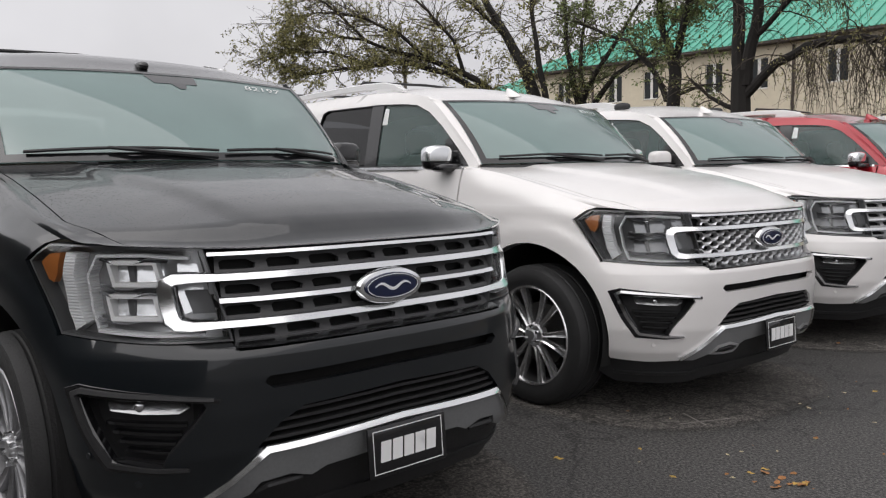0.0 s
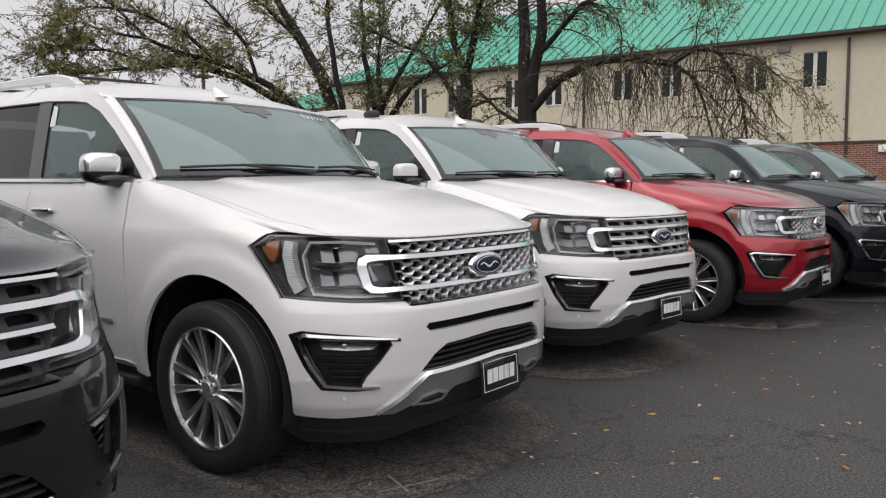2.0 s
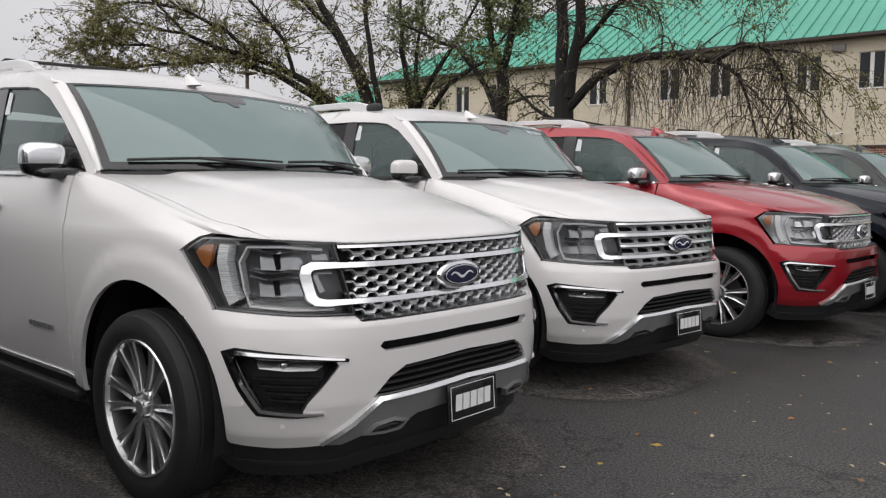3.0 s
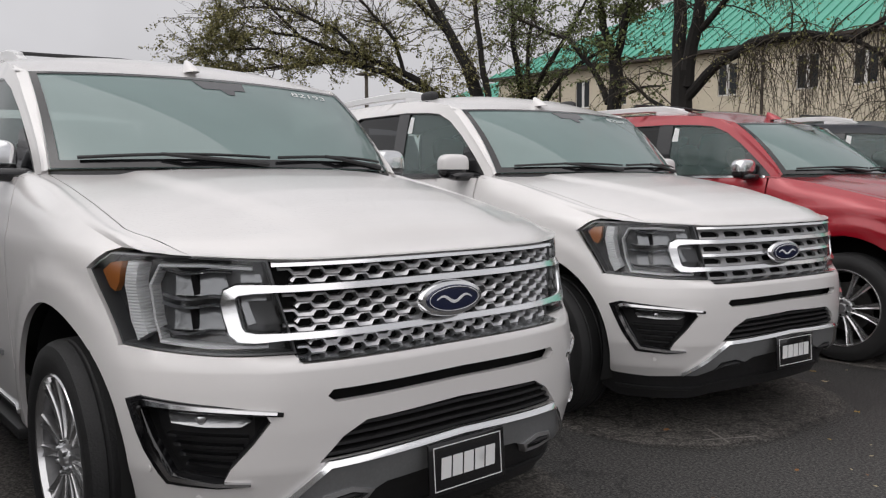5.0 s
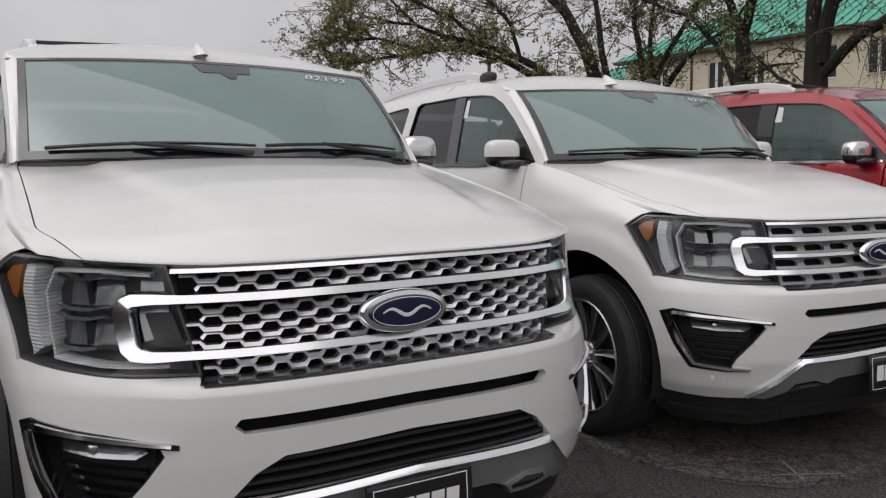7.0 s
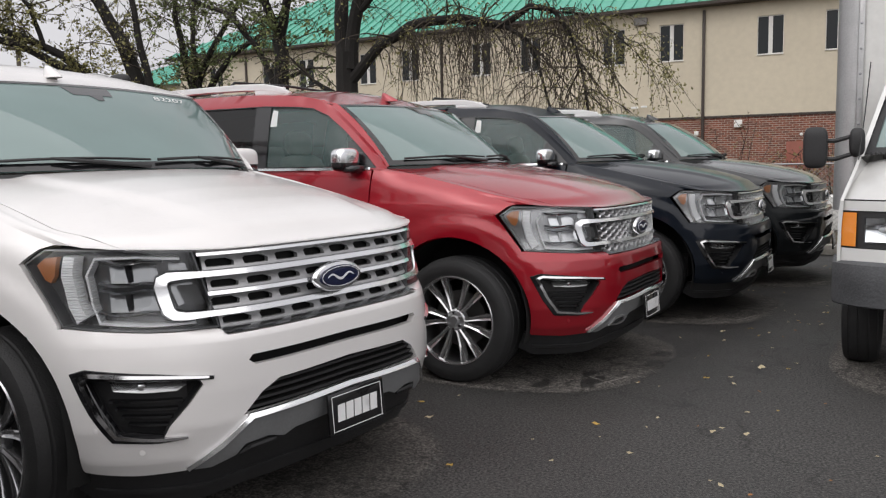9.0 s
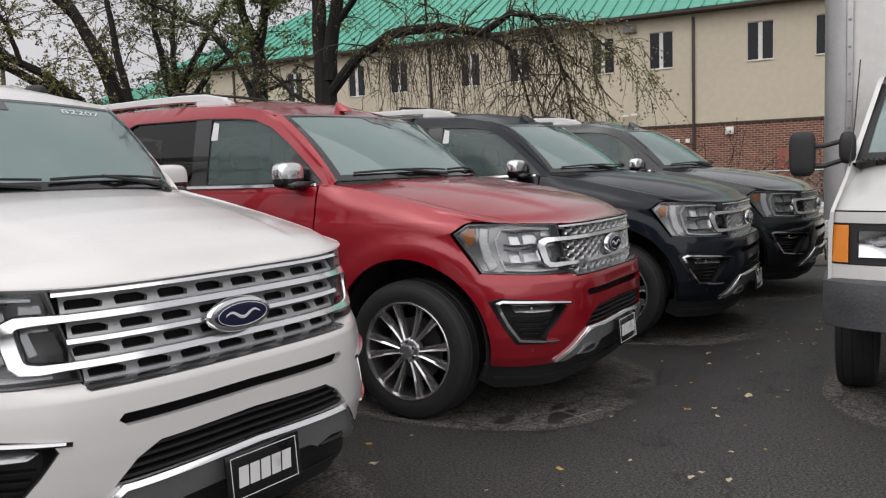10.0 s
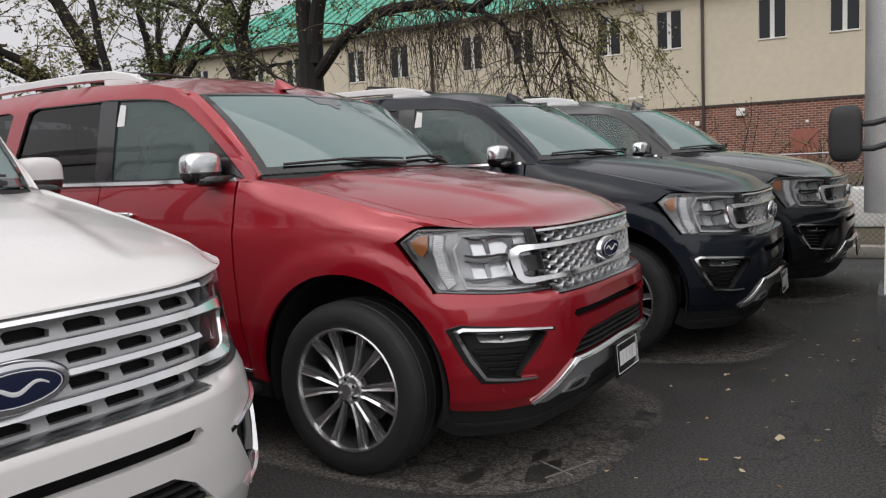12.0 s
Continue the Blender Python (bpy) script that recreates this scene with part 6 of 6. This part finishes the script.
for s_ in (-1, 1):
    post = V("corner_post", grid(lambda u, v: Vector((-2.055 - 0.16 * (1 - math.cos(u * math.pi / 2)) + 0.012, s_ * (1.06 + 0.16 * math.sin(u * math.pi / 2)), 0.92 + 2.2 * v)), 10, 1), ALLOY_STRIP, "grey rounded corner post", bx)
    V("post_seam", box(bmesh.new(), (0.012, 0.045, 2.2), (-2.045, s_ * 1.035, 2.02), 0.004), ALLOY_STRIP, "", bx)
    for k in range(11):
        V("rivet", moved(blob(0.012, 0.022, 0.022, 2, 8, 6), Matrix.Translation((-2.036, s_ * 1.035, 1.02 + 0.2 * k))), SKID, "", bx)
    V("marker_lamp", box(bmesh.new(), (0.03, 0.10, 0.05), (-2.04, s_ * 1.10, 3.09), 0.01), AMBER_LENS, "small amber marker lamp", bx)
V("box_cap", box(bmesh.new(), (0.06, 2.46, 0.06), (-2.08, 0, 3.13), 0.015), ALLOY_STRIP, "", bx)

# ---- trees ----
BARK = material("dark_wet_bark", (0.010, 0.008, 0.0065), 0.9, vary=0.4, scale=3, bump=0.9, bump_scale=22)

TWIG = material("grey_brown_twigs", (0.052, 0.041, 0.030), 0.85, vary=0.3, scale=3)


def leaf_material(name, color):
    m = material(name, color, 0.6, vary=0.25, scale=1.5, island=0.55)
    b = m.node_tree.nodes["Principled BSDF"]
    b.inputs["Transmission Weight"].default_value = 0.0
    return m


LEAF_OLIVE = leaf_material("olive_leaves", (0.185, 0.172, 0.060))
LEAF_GREEN = leaf_material("green_leaves", (0.115, 0.140, 0.042))
LEAF_TAN = leaf_material("tan_autumn_leaves", (0.16, 0.115, 0.045))


def leaf(bm, p, size, rng):
    d = Vector((rng.uniform(-1, 1), rng.uniform(-1, 1), rng.uniform(-1.2, 0.5))).normalized()
    s = d.cross(Vector((rng.uniform(-1, 1), rng.uniform(-1, 1), rng.uniform(-1, 1)))).normalized()
    a, m = p, p + d * size * 0.5
    n = d.cross(s) * size * 0.10
    v = [bm.verts.new(q) for q in (a, m + s * size * 0.27 + n, p + d * size, m - s * size * 0.27 + n)]
    bm.faces.new((v[0], v[1], v[2]))
    bm.faces.new((v[0], v[2], v[3]))


def wander(p, d, length, n, rng, bend, drop):
    pts = [p.copy()]
    for _ in range(n):
        d = (d + Vector((rng.uniform(-1, 1), rng.uniform(-1, 1), rng.uniform(-1, 1))) * bend + Vector((0, 0, drop))).normalized()
        p = p + d * (length / n)
        pts.append(p.copy())
    return pts


def tree(base, limbs, label, leaf_mat, seed, twigs=5.0, leaves=14, twig_len=1.3, drop=0.0, leaf_size=0.09, where=None, spread=1.0, hang=None):
    """A tree: its great limbs as given (points, foot and tip radius), with branches, twigs and leaves grown on them."""
    rng = random.Random(seed)
    t = thing("tree", pose(*base), label, "tree", "trees behind the fence")
    o = Vector(base)
    wood, fine, crown = bmesh.new(), bmesh.new(), bmesh.new()
    for pts, r0, r1, bushy in limbs:
        pts = [Vector(p) - o for p in pts]
        line = []
        for a, b in zip(pts, pts[1:]):
            n = max(2, int((b - a).length / 0.35))
            for k in range(n):
                w = Vector([noise.noise((a.lerp(b, k / n) + o) * 0.9 + Vector((i * 7, seed, 0))) for i in range(3)]) * 0.10
                line.append(a.lerp(b, k / n) + (w if line else Vector()))
        line.append(pts[-1])
        tube(wood, line, r0, 9, r1)
        total = sum((b - a).length for a, b in zip(line, line[1:]))
        count = int(total * twigs * bushy)
        for _ in range(count):
            q = rng.uniform(0.12, 1) ** 0.8
            i = min(int(q * (len(line) - 1)), len(line) - 2)
            p = line[i].lerp(line[i + 1], rng.random())
            r = (r0 + (r1 - r0) * q)
            along = (line[i + 1] - line[i]).normalized()
            d = (along * 0.6 + Vector((rng.uniform(-1, 1), rng.uniform(-1, 1), rng.uniform(-0.5, 1.0)))).normalized()
            length = twig_len * rng.uniform(0.6, 1.7) * spread
            br = wander(p, d, length, 6, rng, 0.28, drop)
            tube(fine, br, min(r * 0.40, 0.020), 4, 0.006, caps=False)
            for _ in range(rng.randint(3, 5)):
                j = rng.randint(1, 5)
                d2 = ((br[j + 1] - br[j]).normalized() + Vector((rng.uniform(-1, 1), rng.uniform(-1, 1), rng.uniform(-0.8, 0.8)))).normalized()
                tw = wander(br[j], d2, length * rng.uniform(0.35, 0.75), 4, rng, 0.3, drop * 1.4)
                tube(fine, tw, 0.006, 3, 0.003, caps=False)
                density = noise.noise((tw[2] + o) * 0.45 + Vector((seed, 3, 0))) * 1.3 + 0.75
                if where is not None:
                    density *= where(tw[2] + o)
                for _ in range(int(leaves * max(0, density) * rng.uniform(0.4, 1.3))):
                    k = rng.randint(0, 3)
                    c = tw[k].lerp(tw[k + 1], rng.random()) + Vector((rng.gauss(0, 0.05), rng.gauss(0, 0.05), rng.gauss(0, 0.05)))
                    leaf(crown, c, leaf_size * rng.uniform(0.6, 1.3), rng)
    # long bare strands that hang from the stretch of limb named
    for _ in range(170 if hang else 0):
        x = rng.uniform(*hang)
        top = Vector((x, 14.2 + rng.gauss(0, 0.22), 4.15 + rng.uniform(-0.25, 0.15))) - o
        strand = wander(top, Vector((rng.uniform(-0.5, 0.5), rng.uniform(-0.3, 0.3), -0.6)).normalized(), rng.uniform(0.5, 2.4), 8, rng, 0.20, -0.28)
        tube(fine, strand, 0.009, 3, 0.004, caps=False)
        for _ in range(rng.randint(2, 5)):
            j = rng.randint(2, 7)
            tw = wander(strand[j], Vector((rng.uniform(-1, 1), rng.uniform(-0.6, 0.6), rng.uniform(-0.8, 0.3))).normalized(), rng.uniform(0.2, 0.6), 3, rng, 0.3, -0.15)
            tube(fine, tw, 0.005, 3, 0.003, caps=False)
            if rng.random() < 0.4:
                leaf(crown, tw[-1], leaf_size * rng.uniform(0.6, 1.2), rng)
    part("trunk", wood, BARK, t, "dark rough trunk and limbs")
    tagged(part("brushwood", fine, TWIG, t, "", True), kind="stuff")
    tagged(part("crown", crown, leaf_mat, t, "thin autumn leaves", False), kind="stuff")
    return t


# the twin-stemmed tree with one long limb that reaches along the building and hangs down
tree((-8.4, 14.3, 0.05), [
    ([(-8.4, 14.3, 0.05), (-8.42, 14.3, 1.6), (-8.38, 14.3, 3.0), (-8.4, 14.3, 3.9)], 0.30, 0.235, 0.5),
    ([(-8.43, 14.3, 3.7), (-8.5, 14.3, 4.6), (-8.55, 14.35, 5.4), (-8.7, 14.5, 7.5), (-9.1, 14.6, 9.5)], 0.175, 0.06, 1.3),
    ([(-8.28, 14.3, 3.5), (-8.12, 14.25, 4.5), (-7.95, 14.2, 5.3), (-7.7, 14.0, 7.2), (-7.4, 14.0, 9.2)], 0.165, 0.05, 1.4),
    ([(-8.3, 14.3, 3.25), (-7.5, 14.3, 3.95), (-6.7, 14.25, 4.25), (-5.4, 14.2, 4.25), (-4.5, 14.2, 4.05)], 0.125, 0.08, 1.4),
    ([(-4.5, 14.2, 4.05), (-4.0, 14.2, 4.35), (-3.5, 14.2, 4.20), (-3.1, 14.2, 3.6), (-2.85, 14.2, 2.9), (-2.75, 14.2, 2.1)], 0.07, 0.018, 2.0),
    ([(-4.5, 14.2, 4.05), (-4.0, 14.15, 3.7), (-3.7, 14.1, 3.2), (-3.45, 14.1, 2.3)], 0.05, 0.018, 1.8),
    ([(-3.6, 14.25, 4.2), (-2.7, 14.3, 4.0), (-2.0, 14.3, 3.4)], 0.03, 0.012, 2.2),
    ([(-8.2, 14.3, 4.6), (-6.6, 13.9, 5.6), (-4.9, 13.8, 5.9), (-3.6, 13.8, 5.6)], 0.08, 0.02, 1.6),
    ([(-8.5, 14.3, 2.9), (-9.3, 14.2, 3.3), (-9.9, 14.1, 3.9)], 0.07, 0.02, 1.0),
], "dark twin-stemmed tree with a long drooping limb and sparse leaves", LEAF_OLIVE, 11, 6.5, 12, 1.0, -0.22, 0.065, lambda p: 1.5 if p.x > -5.4 else 0.9, hang=(-6.9, -2.6))
tree((-11.1, 15.0, 0.05), [
    ([(-11.15, 15.0, 0.05), (-11.1, 15.0, 2.0), (-11.05, 15.0, 3.3), (-11.0, 15.0, 4.5)], 0.24, 0.17, 0.4),
    ([(-11.0, 15.0, 4.4), (-11.35, 15.0, 5.4), (-11.6, 15.0, 7.0), (-12.2, 15.2, 9.2)], 0.12, 0.03, 2.0),
    ([(-11.0, 15.0, 4.4), (-10.7, 15.0, 5.3), (-10.3, 14.9, 6.9), (-9.9, 14.8, 8.8)], 0.12, 0.03, 2.0),
    ([(-11.2, 15.0, 3.4), (-11.8, 14.95, 4.4), (-12.5, 14.9, 5.2), (-14.1, 14.8, 5.9), (-15.4, 14.7, 6.5)], 0.09, 0.02, 1.6),
    ([(-11.0, 15.0, 3.5), (-10.2, 15.1, 3.75), (-9.5, 15.1, 3.7)], 0.06, 0.015, 1.2),
], "slim dark tree with green leaves in its upper branches", LEAF_GREEN, 23, 5.0, 26, 1.0, -0.04, 0.10)
tree((-17.3, 18.0, 0.1), [
    ([(-17.4, 18.0, 0.1), (-17.4, 18.0, 2.4), (-17.5, 18.0, 3.9), (-17.7, 18.0, 5.0), (-18.0, 18.0, 6.2), (-18.1, 18.0, 8.6)], 0.22, 0.04, 1.2),
    ([(-17.3, 18.0, 0.1), (-17.3, 18.0, 3.9), (-16.6, 18.0, 5.0), (-15.5, 18.0, 6.1), (-14.3, 18.0, 7.6)], 0.18, 0.03, 1.2),
    ([(-17.2, 18.1, 0.1), (-17.2, 18.0, 3.6), (-17.3, 18.0, 5.4), (-17.0, 18.0, 8.1)], 0.17, 0.03, 1.2),
    ([(-17.1, 18.0, 3.4), (-15.7, 18.0, 4.8), (-14.1, 18.0, 5.4), (-12.8, 18.0, 6.6)], 0.12, 0.02, 1.3),
], "many-stemmed dark tree with thin leaves", LEAF_GREEN, 37, 3.6, 20, 1.2, 0.0, 0.11)
tree((-17.8, 16.3, 0.1), [
    ([(-17.6, 16.3, 0.1), (-17.7, 16.3, 2.2), (-17.9, 16.3, 3.7), (-18.4, 16.3, 5.0), (-19.3, 16.3, 6.3), (-20.4, 16.2, 7.6), (-21.5, 16, 9.6)], 0.34, 0.08, 0.9),
    ([(-17.4, 16.3, 0.1), (-17.4, 16.3, 3.8), (-17.7, 16.3, 5.4), (-18.1, 16.3, 7.2), (-18.0, 16.3, 9.4)], 0.18, 0.04, 1.0),
    ([(-19.3, 16.3, 6.3), (-20.5, 15.4, 7.8), (-21.5, 14.6, 8.8)], 0.10, 0.03, 1.5),
], "tall dark leaning tree with thin leaves", LEAF_OLIVE, 41, 4.0, 20, 1.3, 0.0, 0.11)
ARM_LEFT = [
    ([(-18.9, 16.1, 0.1), (-18.9, 16.1, 2.6), (-19.1, 16.0, 4.0), (-20.0, 15.2, 4.9), (-21.2, 14.0, 5.7), (-22.1, 13.2, 6.0), (-23.0, 12.3, 6.5), (-24.4, 10.9, 6.9)], 0.22, 0.03, 1.0),
    ([(-19.1, 16.0, 3.8), (-19.9, 15.3, 4.5), (-20.8, 14.4, 5.2), (-21.8, 13.4, 5.6), (-22.8, 12.4, 5.5), (-23.8, 11.3, 5.4), (-24.9, 10.0, 5.2)], 0.15, 0.03, 1.2),
    ([(-21.2, 14.0, 5.7), (-22.1, 13.2, 6.7), (-23.2, 12.2, 7.4), (-24.3, 11.0, 7.6), (-25.4, 9.8, 7.2)], 0.08, 0.02, 1.7),
    ([(-20.3, 14.9, 5.1), (-20.7, 14.7, 6.3), (-21.3, 14.1, 7.5), (-22.4, 13.0, 8.8)], 0.08, 0.02, 1.6),
    ([(-22.8, 12.4, 5.6), (-23.9, 11.2, 6.1), (-25.2, 9.9, 6.1), (-26.0, 9.1, 5.6)], 0.06, 0.015, 1.8),
    ([(-23.0, 12.3, 6.5), (-24.0, 11.3, 7.9), (-25.0, 10.2, 8.6)], 0.06, 0.015, 1.8),
]
tree((-19.1, 16.0, 0.1), ARM_LEFT, "wide low tree with long arching limbs and olive leaves", LEAF_OLIVE, 53, 6.0, 44, 1.25, 0.02, 0.095)


# ---- dry vines and brush along the fence ----
def brush(x0, x1, y, top, seed, label, leaf_mat):
    rng = random.Random(seed)
    t = thing("brush", pose((x0 + x1) / 2, y, 0.1), label, "bush")
    o = Vector(((x0 + x1) / 2, y, 0.1))
    stems, crown = bmesh.new(), bmesh.new()
    for _ in range(int((x1 - x0) * 26)):
        p = Vector((rng.uniform(x0, x1), y + rng.gauss(0, 0.35), 0.1)) - o
        h = top * (0.65 + 0.5 * noise.noise(Vector((p.x * 0.6, seed, 0)))) * rng.uniform(0.5, 1.1)
        pts = wander(p, Vector((rng.uniform(-0.6, 0.6), rng.uniform(-0.3, 0.3), 1)).normalized(), h * 1.25, 7, rng, 0.35, -0.05)
        tube(stems, pts, 0.012, 3, 0.004, caps=False)
        for _ in range(rng.randint(8, 26)):
            k = rng.randint(2, 6)
            leaf(crown, pts[k].lerp(pts[k + 1], rng.random()) + Vector((rng.gauss(0, 0.08), rng.gauss(0, 0.08), rng.gauss(0, 0.06))), rng.uniform(0.04, 0.09), rng)
    tagged(part("stems", stems, BARK, t, "", False), kind="stuff")
    tagged(part("foliage", crown, leaf_mat, t, "", False), kind="stuff")


brush(-6.0, 2.4, 16.5, 2.7, 3, "tangled brown vines and brush before the brick wall", LEAF_TAN)
brush(-30.0, -9.0, 17.5, 2.6, 4, "low green and brown undergrowth below the trees", LEAF_OLIVE)

# ---- dry ground under the noses, chalk marks, fallen leaves ----
DRY = asphalt("dry_asphalt", (0.034, 0.031, 0.028), (0.118, 0.108, 0.098), 0.85)
HALF_DRY = asphalt("half_dry_asphalt", (0.022, 0.020, 0.018), (0.102, 0.096, 0.089), 0.72)
CHALK = material("chalk_mark", (0.22, 0.205, 0.19), 0.9, vary=0.3, scale=30)
CARS = [(0.23, -2.753, 4.2), (0, 0, 2.1), (-0.232, 2.626, -4.3), (0.125, 5.385, 0.1), (0.469, 7.894, 1.5), (0.77, 10.31, 0.5), (3.205, 6.20, -90)]


def dry_patch(seed, wider=0.0, z=0.006):
    pts = []
    for s in np.linspace(-2.3, 2.3, 90):
        a = abs(s)
        x, y = float(np.interp(a, _os, _ox)), float(np.interp(a, _os, _oy))
        nx, ny = float(np.interp(a, _os, _nx)), float(np.interp(a, _os, _ny))
        w = 0.13 + wider + 0.05 * noise.noise(Vector((s * 1.2, seed * 3.1, 0))) + 0.018 * noise.noise(Vector((s * 9, seed, 1)))
        pts.append((x + nx * w, math.copysign(y + ny * w * 0.4, s)))
    pts += [(-3.9, 0.95), (-3.9, -0.95)]
    return patch(pts, [], 0.4, lambda x, y, d: Vector((x, y, z)), 0.0)


for i, (cx, cy, h) in enumerate(CARS):
    tagged(part("dry_ground", dry_patch(i), DRY, None, "", False), "paler dry asphalt under a parked car", "asphalt", kind="structure").matrix_world = pose(cx, cy, 0, 0, 0, h)
    tagged(part("damp_edge", dry_patch(i, 0.045, 0.003), HALF_DRY, None, "", False), "half-dry rim of asphalt round a parked car", "asphalt", kind="structure").matrix_world = pose(cx, cy, 0, 0, 0, h)
    if 0 < i < 6:
        mk = thing("chalk_mark", pose(cx + 0.86, cy - 0.50, 0.010, 0, 0, h), "thin crossed chalk lines on the asphalt", "marking", "chalk marks")
        for (x0, y0), (x1, y1) in (((-0.05, -0.16), (0.07, 0.13)), ((-0.16, 0.02), (0.05, -0.08))):
            d = Vector((y0 - y1, x1 - x0)).normalized() * 0.006
            cb = bmesh.new()
            cb.faces.new([cb.verts.new(p) for p in ((x0 + d.x, y0 + d.y, 0), (x1 + d.x, y1 + d.y, 0), (x1 - d.x, y1 - d.y, 0), (x0 - d.x, y0 - d.y, 0))])
            part("line", cb, CHALK, mk, "", False)
WET = asphalt("wet_asphalt", (0.010, 0.010, 0.009), (0.052, 0.049, 0.046), 0.45)
for k, (x, y, r) in enumerate(((0.90, 4.80, 0.10), (0.62, 4.60, 0.07), (1.10, 5.45, 0.08), (1.06, 5.75, 0.07), (0.80, 4.98, 0.05), (1.02, 8.60, 0.09))):
    ring = [(r * (1 + 0.45 * noise.noise(Vector((math.cos(a) * 1.6, math.sin(a) * 1.6, k * 3.7)))) * math.cos(a) * 0.7, r * (1 + 0.45 * noise.noise(Vector((math.cos(a) * 1.6, math.sin(a) * 1.6, k * 3.7)))) * math.sin(a) * 1.3) for a in np.linspace(0, 2 * math.pi, 29)[:-1]]
    tagged(part("damp_stain", patch(ring, [], 0.05, lambda x_, y_, d: Vector((x_, y_, 0)), 0.0), WET, None, "", False), "small dark wet stain on the asphalt", "stain", kind="structure").matrix_world = pose(x, y, 0.009)
LEAF_YELLOW = material("yellow_fallen_leaf", (0.46, 0.30, 0.07), 0.7, vary=0.3, scale=20)
LEAF_BROWN = material("brown_fallen_leaf", (0.30, 0.14, 0.05), 0.75, vary=0.3, scale=20)
LEAF_PALE = material("pale_fallen_leaf", (0.52, 0.44, 0.28), 0.7, vary=0.3, scale=20)


def fallen(seed):
    rng = random.Random(seed)
    L, W = rng.uniform(0.045, 0.075), rng.uniform(0.016, 0.026)
    bm = bmesh.new()
    mid = [Vector((L * (k / 6 - 0.5), 0.006 * math.sin(k), 0.003 + 0.006 * math.sin(math.pi * k / 6 + seed))) for k in range(7)]
    for sgn in (-1, 1):
        edge = [m + Vector((0, sgn * W * math.sin(math.pi * min(1, max(0.02, k / 6)) ** 0.8), 0.004 * math.sin(k * 1.3 + seed))) for k, m in enumerate(mid)]
        a = [bm.verts.new(p) for p in mid]
        b = [bm.verts.new(p) for p in edge]
        for i in range(6):
            bm.faces.new((a[i], a[i + 1], b[i + 1], b[i]))
    bmesh.ops.remove_doubles(bm, verts=bm.verts, dist=1e-5)
    lo = min(v.co.z for v in bm.verts)
    for v in bm.verts:
        v.co.z += 0.001 - lo
    return bm


kinds = []
for i in range(6):
    o = part("fallen_leaf", fallen(i), (LEAF_YELLOW, LEAF_BROWN, LEAF_PALE)[i % 3], None, "", False)
    tagged(o, ("yellow", "brown", "pale tan")[i % 3] + " fallen leaf on damp asphalt", "leaf", "fallen leaves")
    kinds.append(o)
LYING = [(1.21, 1.24, 1.1, 0), (1.54, 2.24, 0.9, 1), (1.15, 0.79, 0.7, 0), (1.66, 0.51, 0.8, 1), (1.90, 0.45, 0.8, 0), (1.45, 0.34, 0.8, 4), (2.33, 0.97, 1.0, 1), (0.22, 1.80, 0.9, 3), (0.34, 1.97, 1.0, 1), (0.81, 3.15, 0.8, 3), (1.56, 2.72, 0.6, 5), (1.59, 2.87, 0.7, 1), (1.50, 3.70, 0.7, 2), (1.94, 4.24, 0.7, 5), (0.14, 3.94, 0.8, 0), (0.34, 3.71, 0.9, 2), (1.20, 4.04, 0.9, 0), (1.78, 4.20, 0.7, 5), (1.87, 4.62, 0.7, 2), (0.28, 4.15, 0.6, 5), (1.76, 5.67, 1.1, 2), (1.28, 6.74, 0.8, 5), (1.37, 5.85, 0.6, 3), (1.50, 5.25, 0.8, 0), (1.03, 7.32, 0.7, 2), (0.76, -1.52, 0.9, 0), (0.73, -0.62, 0.7, 2), (0.48, -0.69, 0.7, 1), (1.95, 5.90, 0.6, 2)]


def drop_leaf(i, x, y, k, turn):
    o = kinds[i] if not kinds[i].get("lies") else new("fallen_leaf", kinds[i].data)
    kinds[i]["lies"] = 1
    o.matrix_world = pose(x, y, 0, 0, 0, turn) @ Matrix.Diagonal((k, k, k, 1))
    tagged(o, ("yellow", "brown", "pale tan")[i % 3] + " fallen leaf on damp asphalt", "leaf", "fallen leaves")


rng = random.Random(5)
for x, y, k, i in LYING:
    drop_leaf(i, x, y, 0.8 * k, rng.uniform(0, 360))
for i in range(190):
    x, y = rng.uniform(0.9, 3.0) if i % 3 else rng.uniform(1.0, 2.0), rng.uniform(-2.0, 12.5)
    if y > 5.1 and x > 2.0:
        x = rng.uniform(1.1, 1.95)
    drop_leaf((2, 5, 1, 2, 0, 4)[i % 6], x, y, rng.uniform(0.2, 0.5), rng.uniform(0, 360))
pile = random.Random(9)
for i in range(14):
    o = new("fallen_leaf", kinds[(1, 0, 4)[i % 3]].data)
    k = pile.uniform(0.5, 0.95)
    o.matrix_world = pose(1.58 + pile.gauss(0, 0.07), -0.99 + pile.gauss(0, 0.09), 0.0, 0, 0, pile.uniform(0, 360)) @ Matrix.Diagonal((k, k, k, 1))
    tagged(o, "orange-brown fallen leaf in a small heap", "leaf", "fallen leaves")
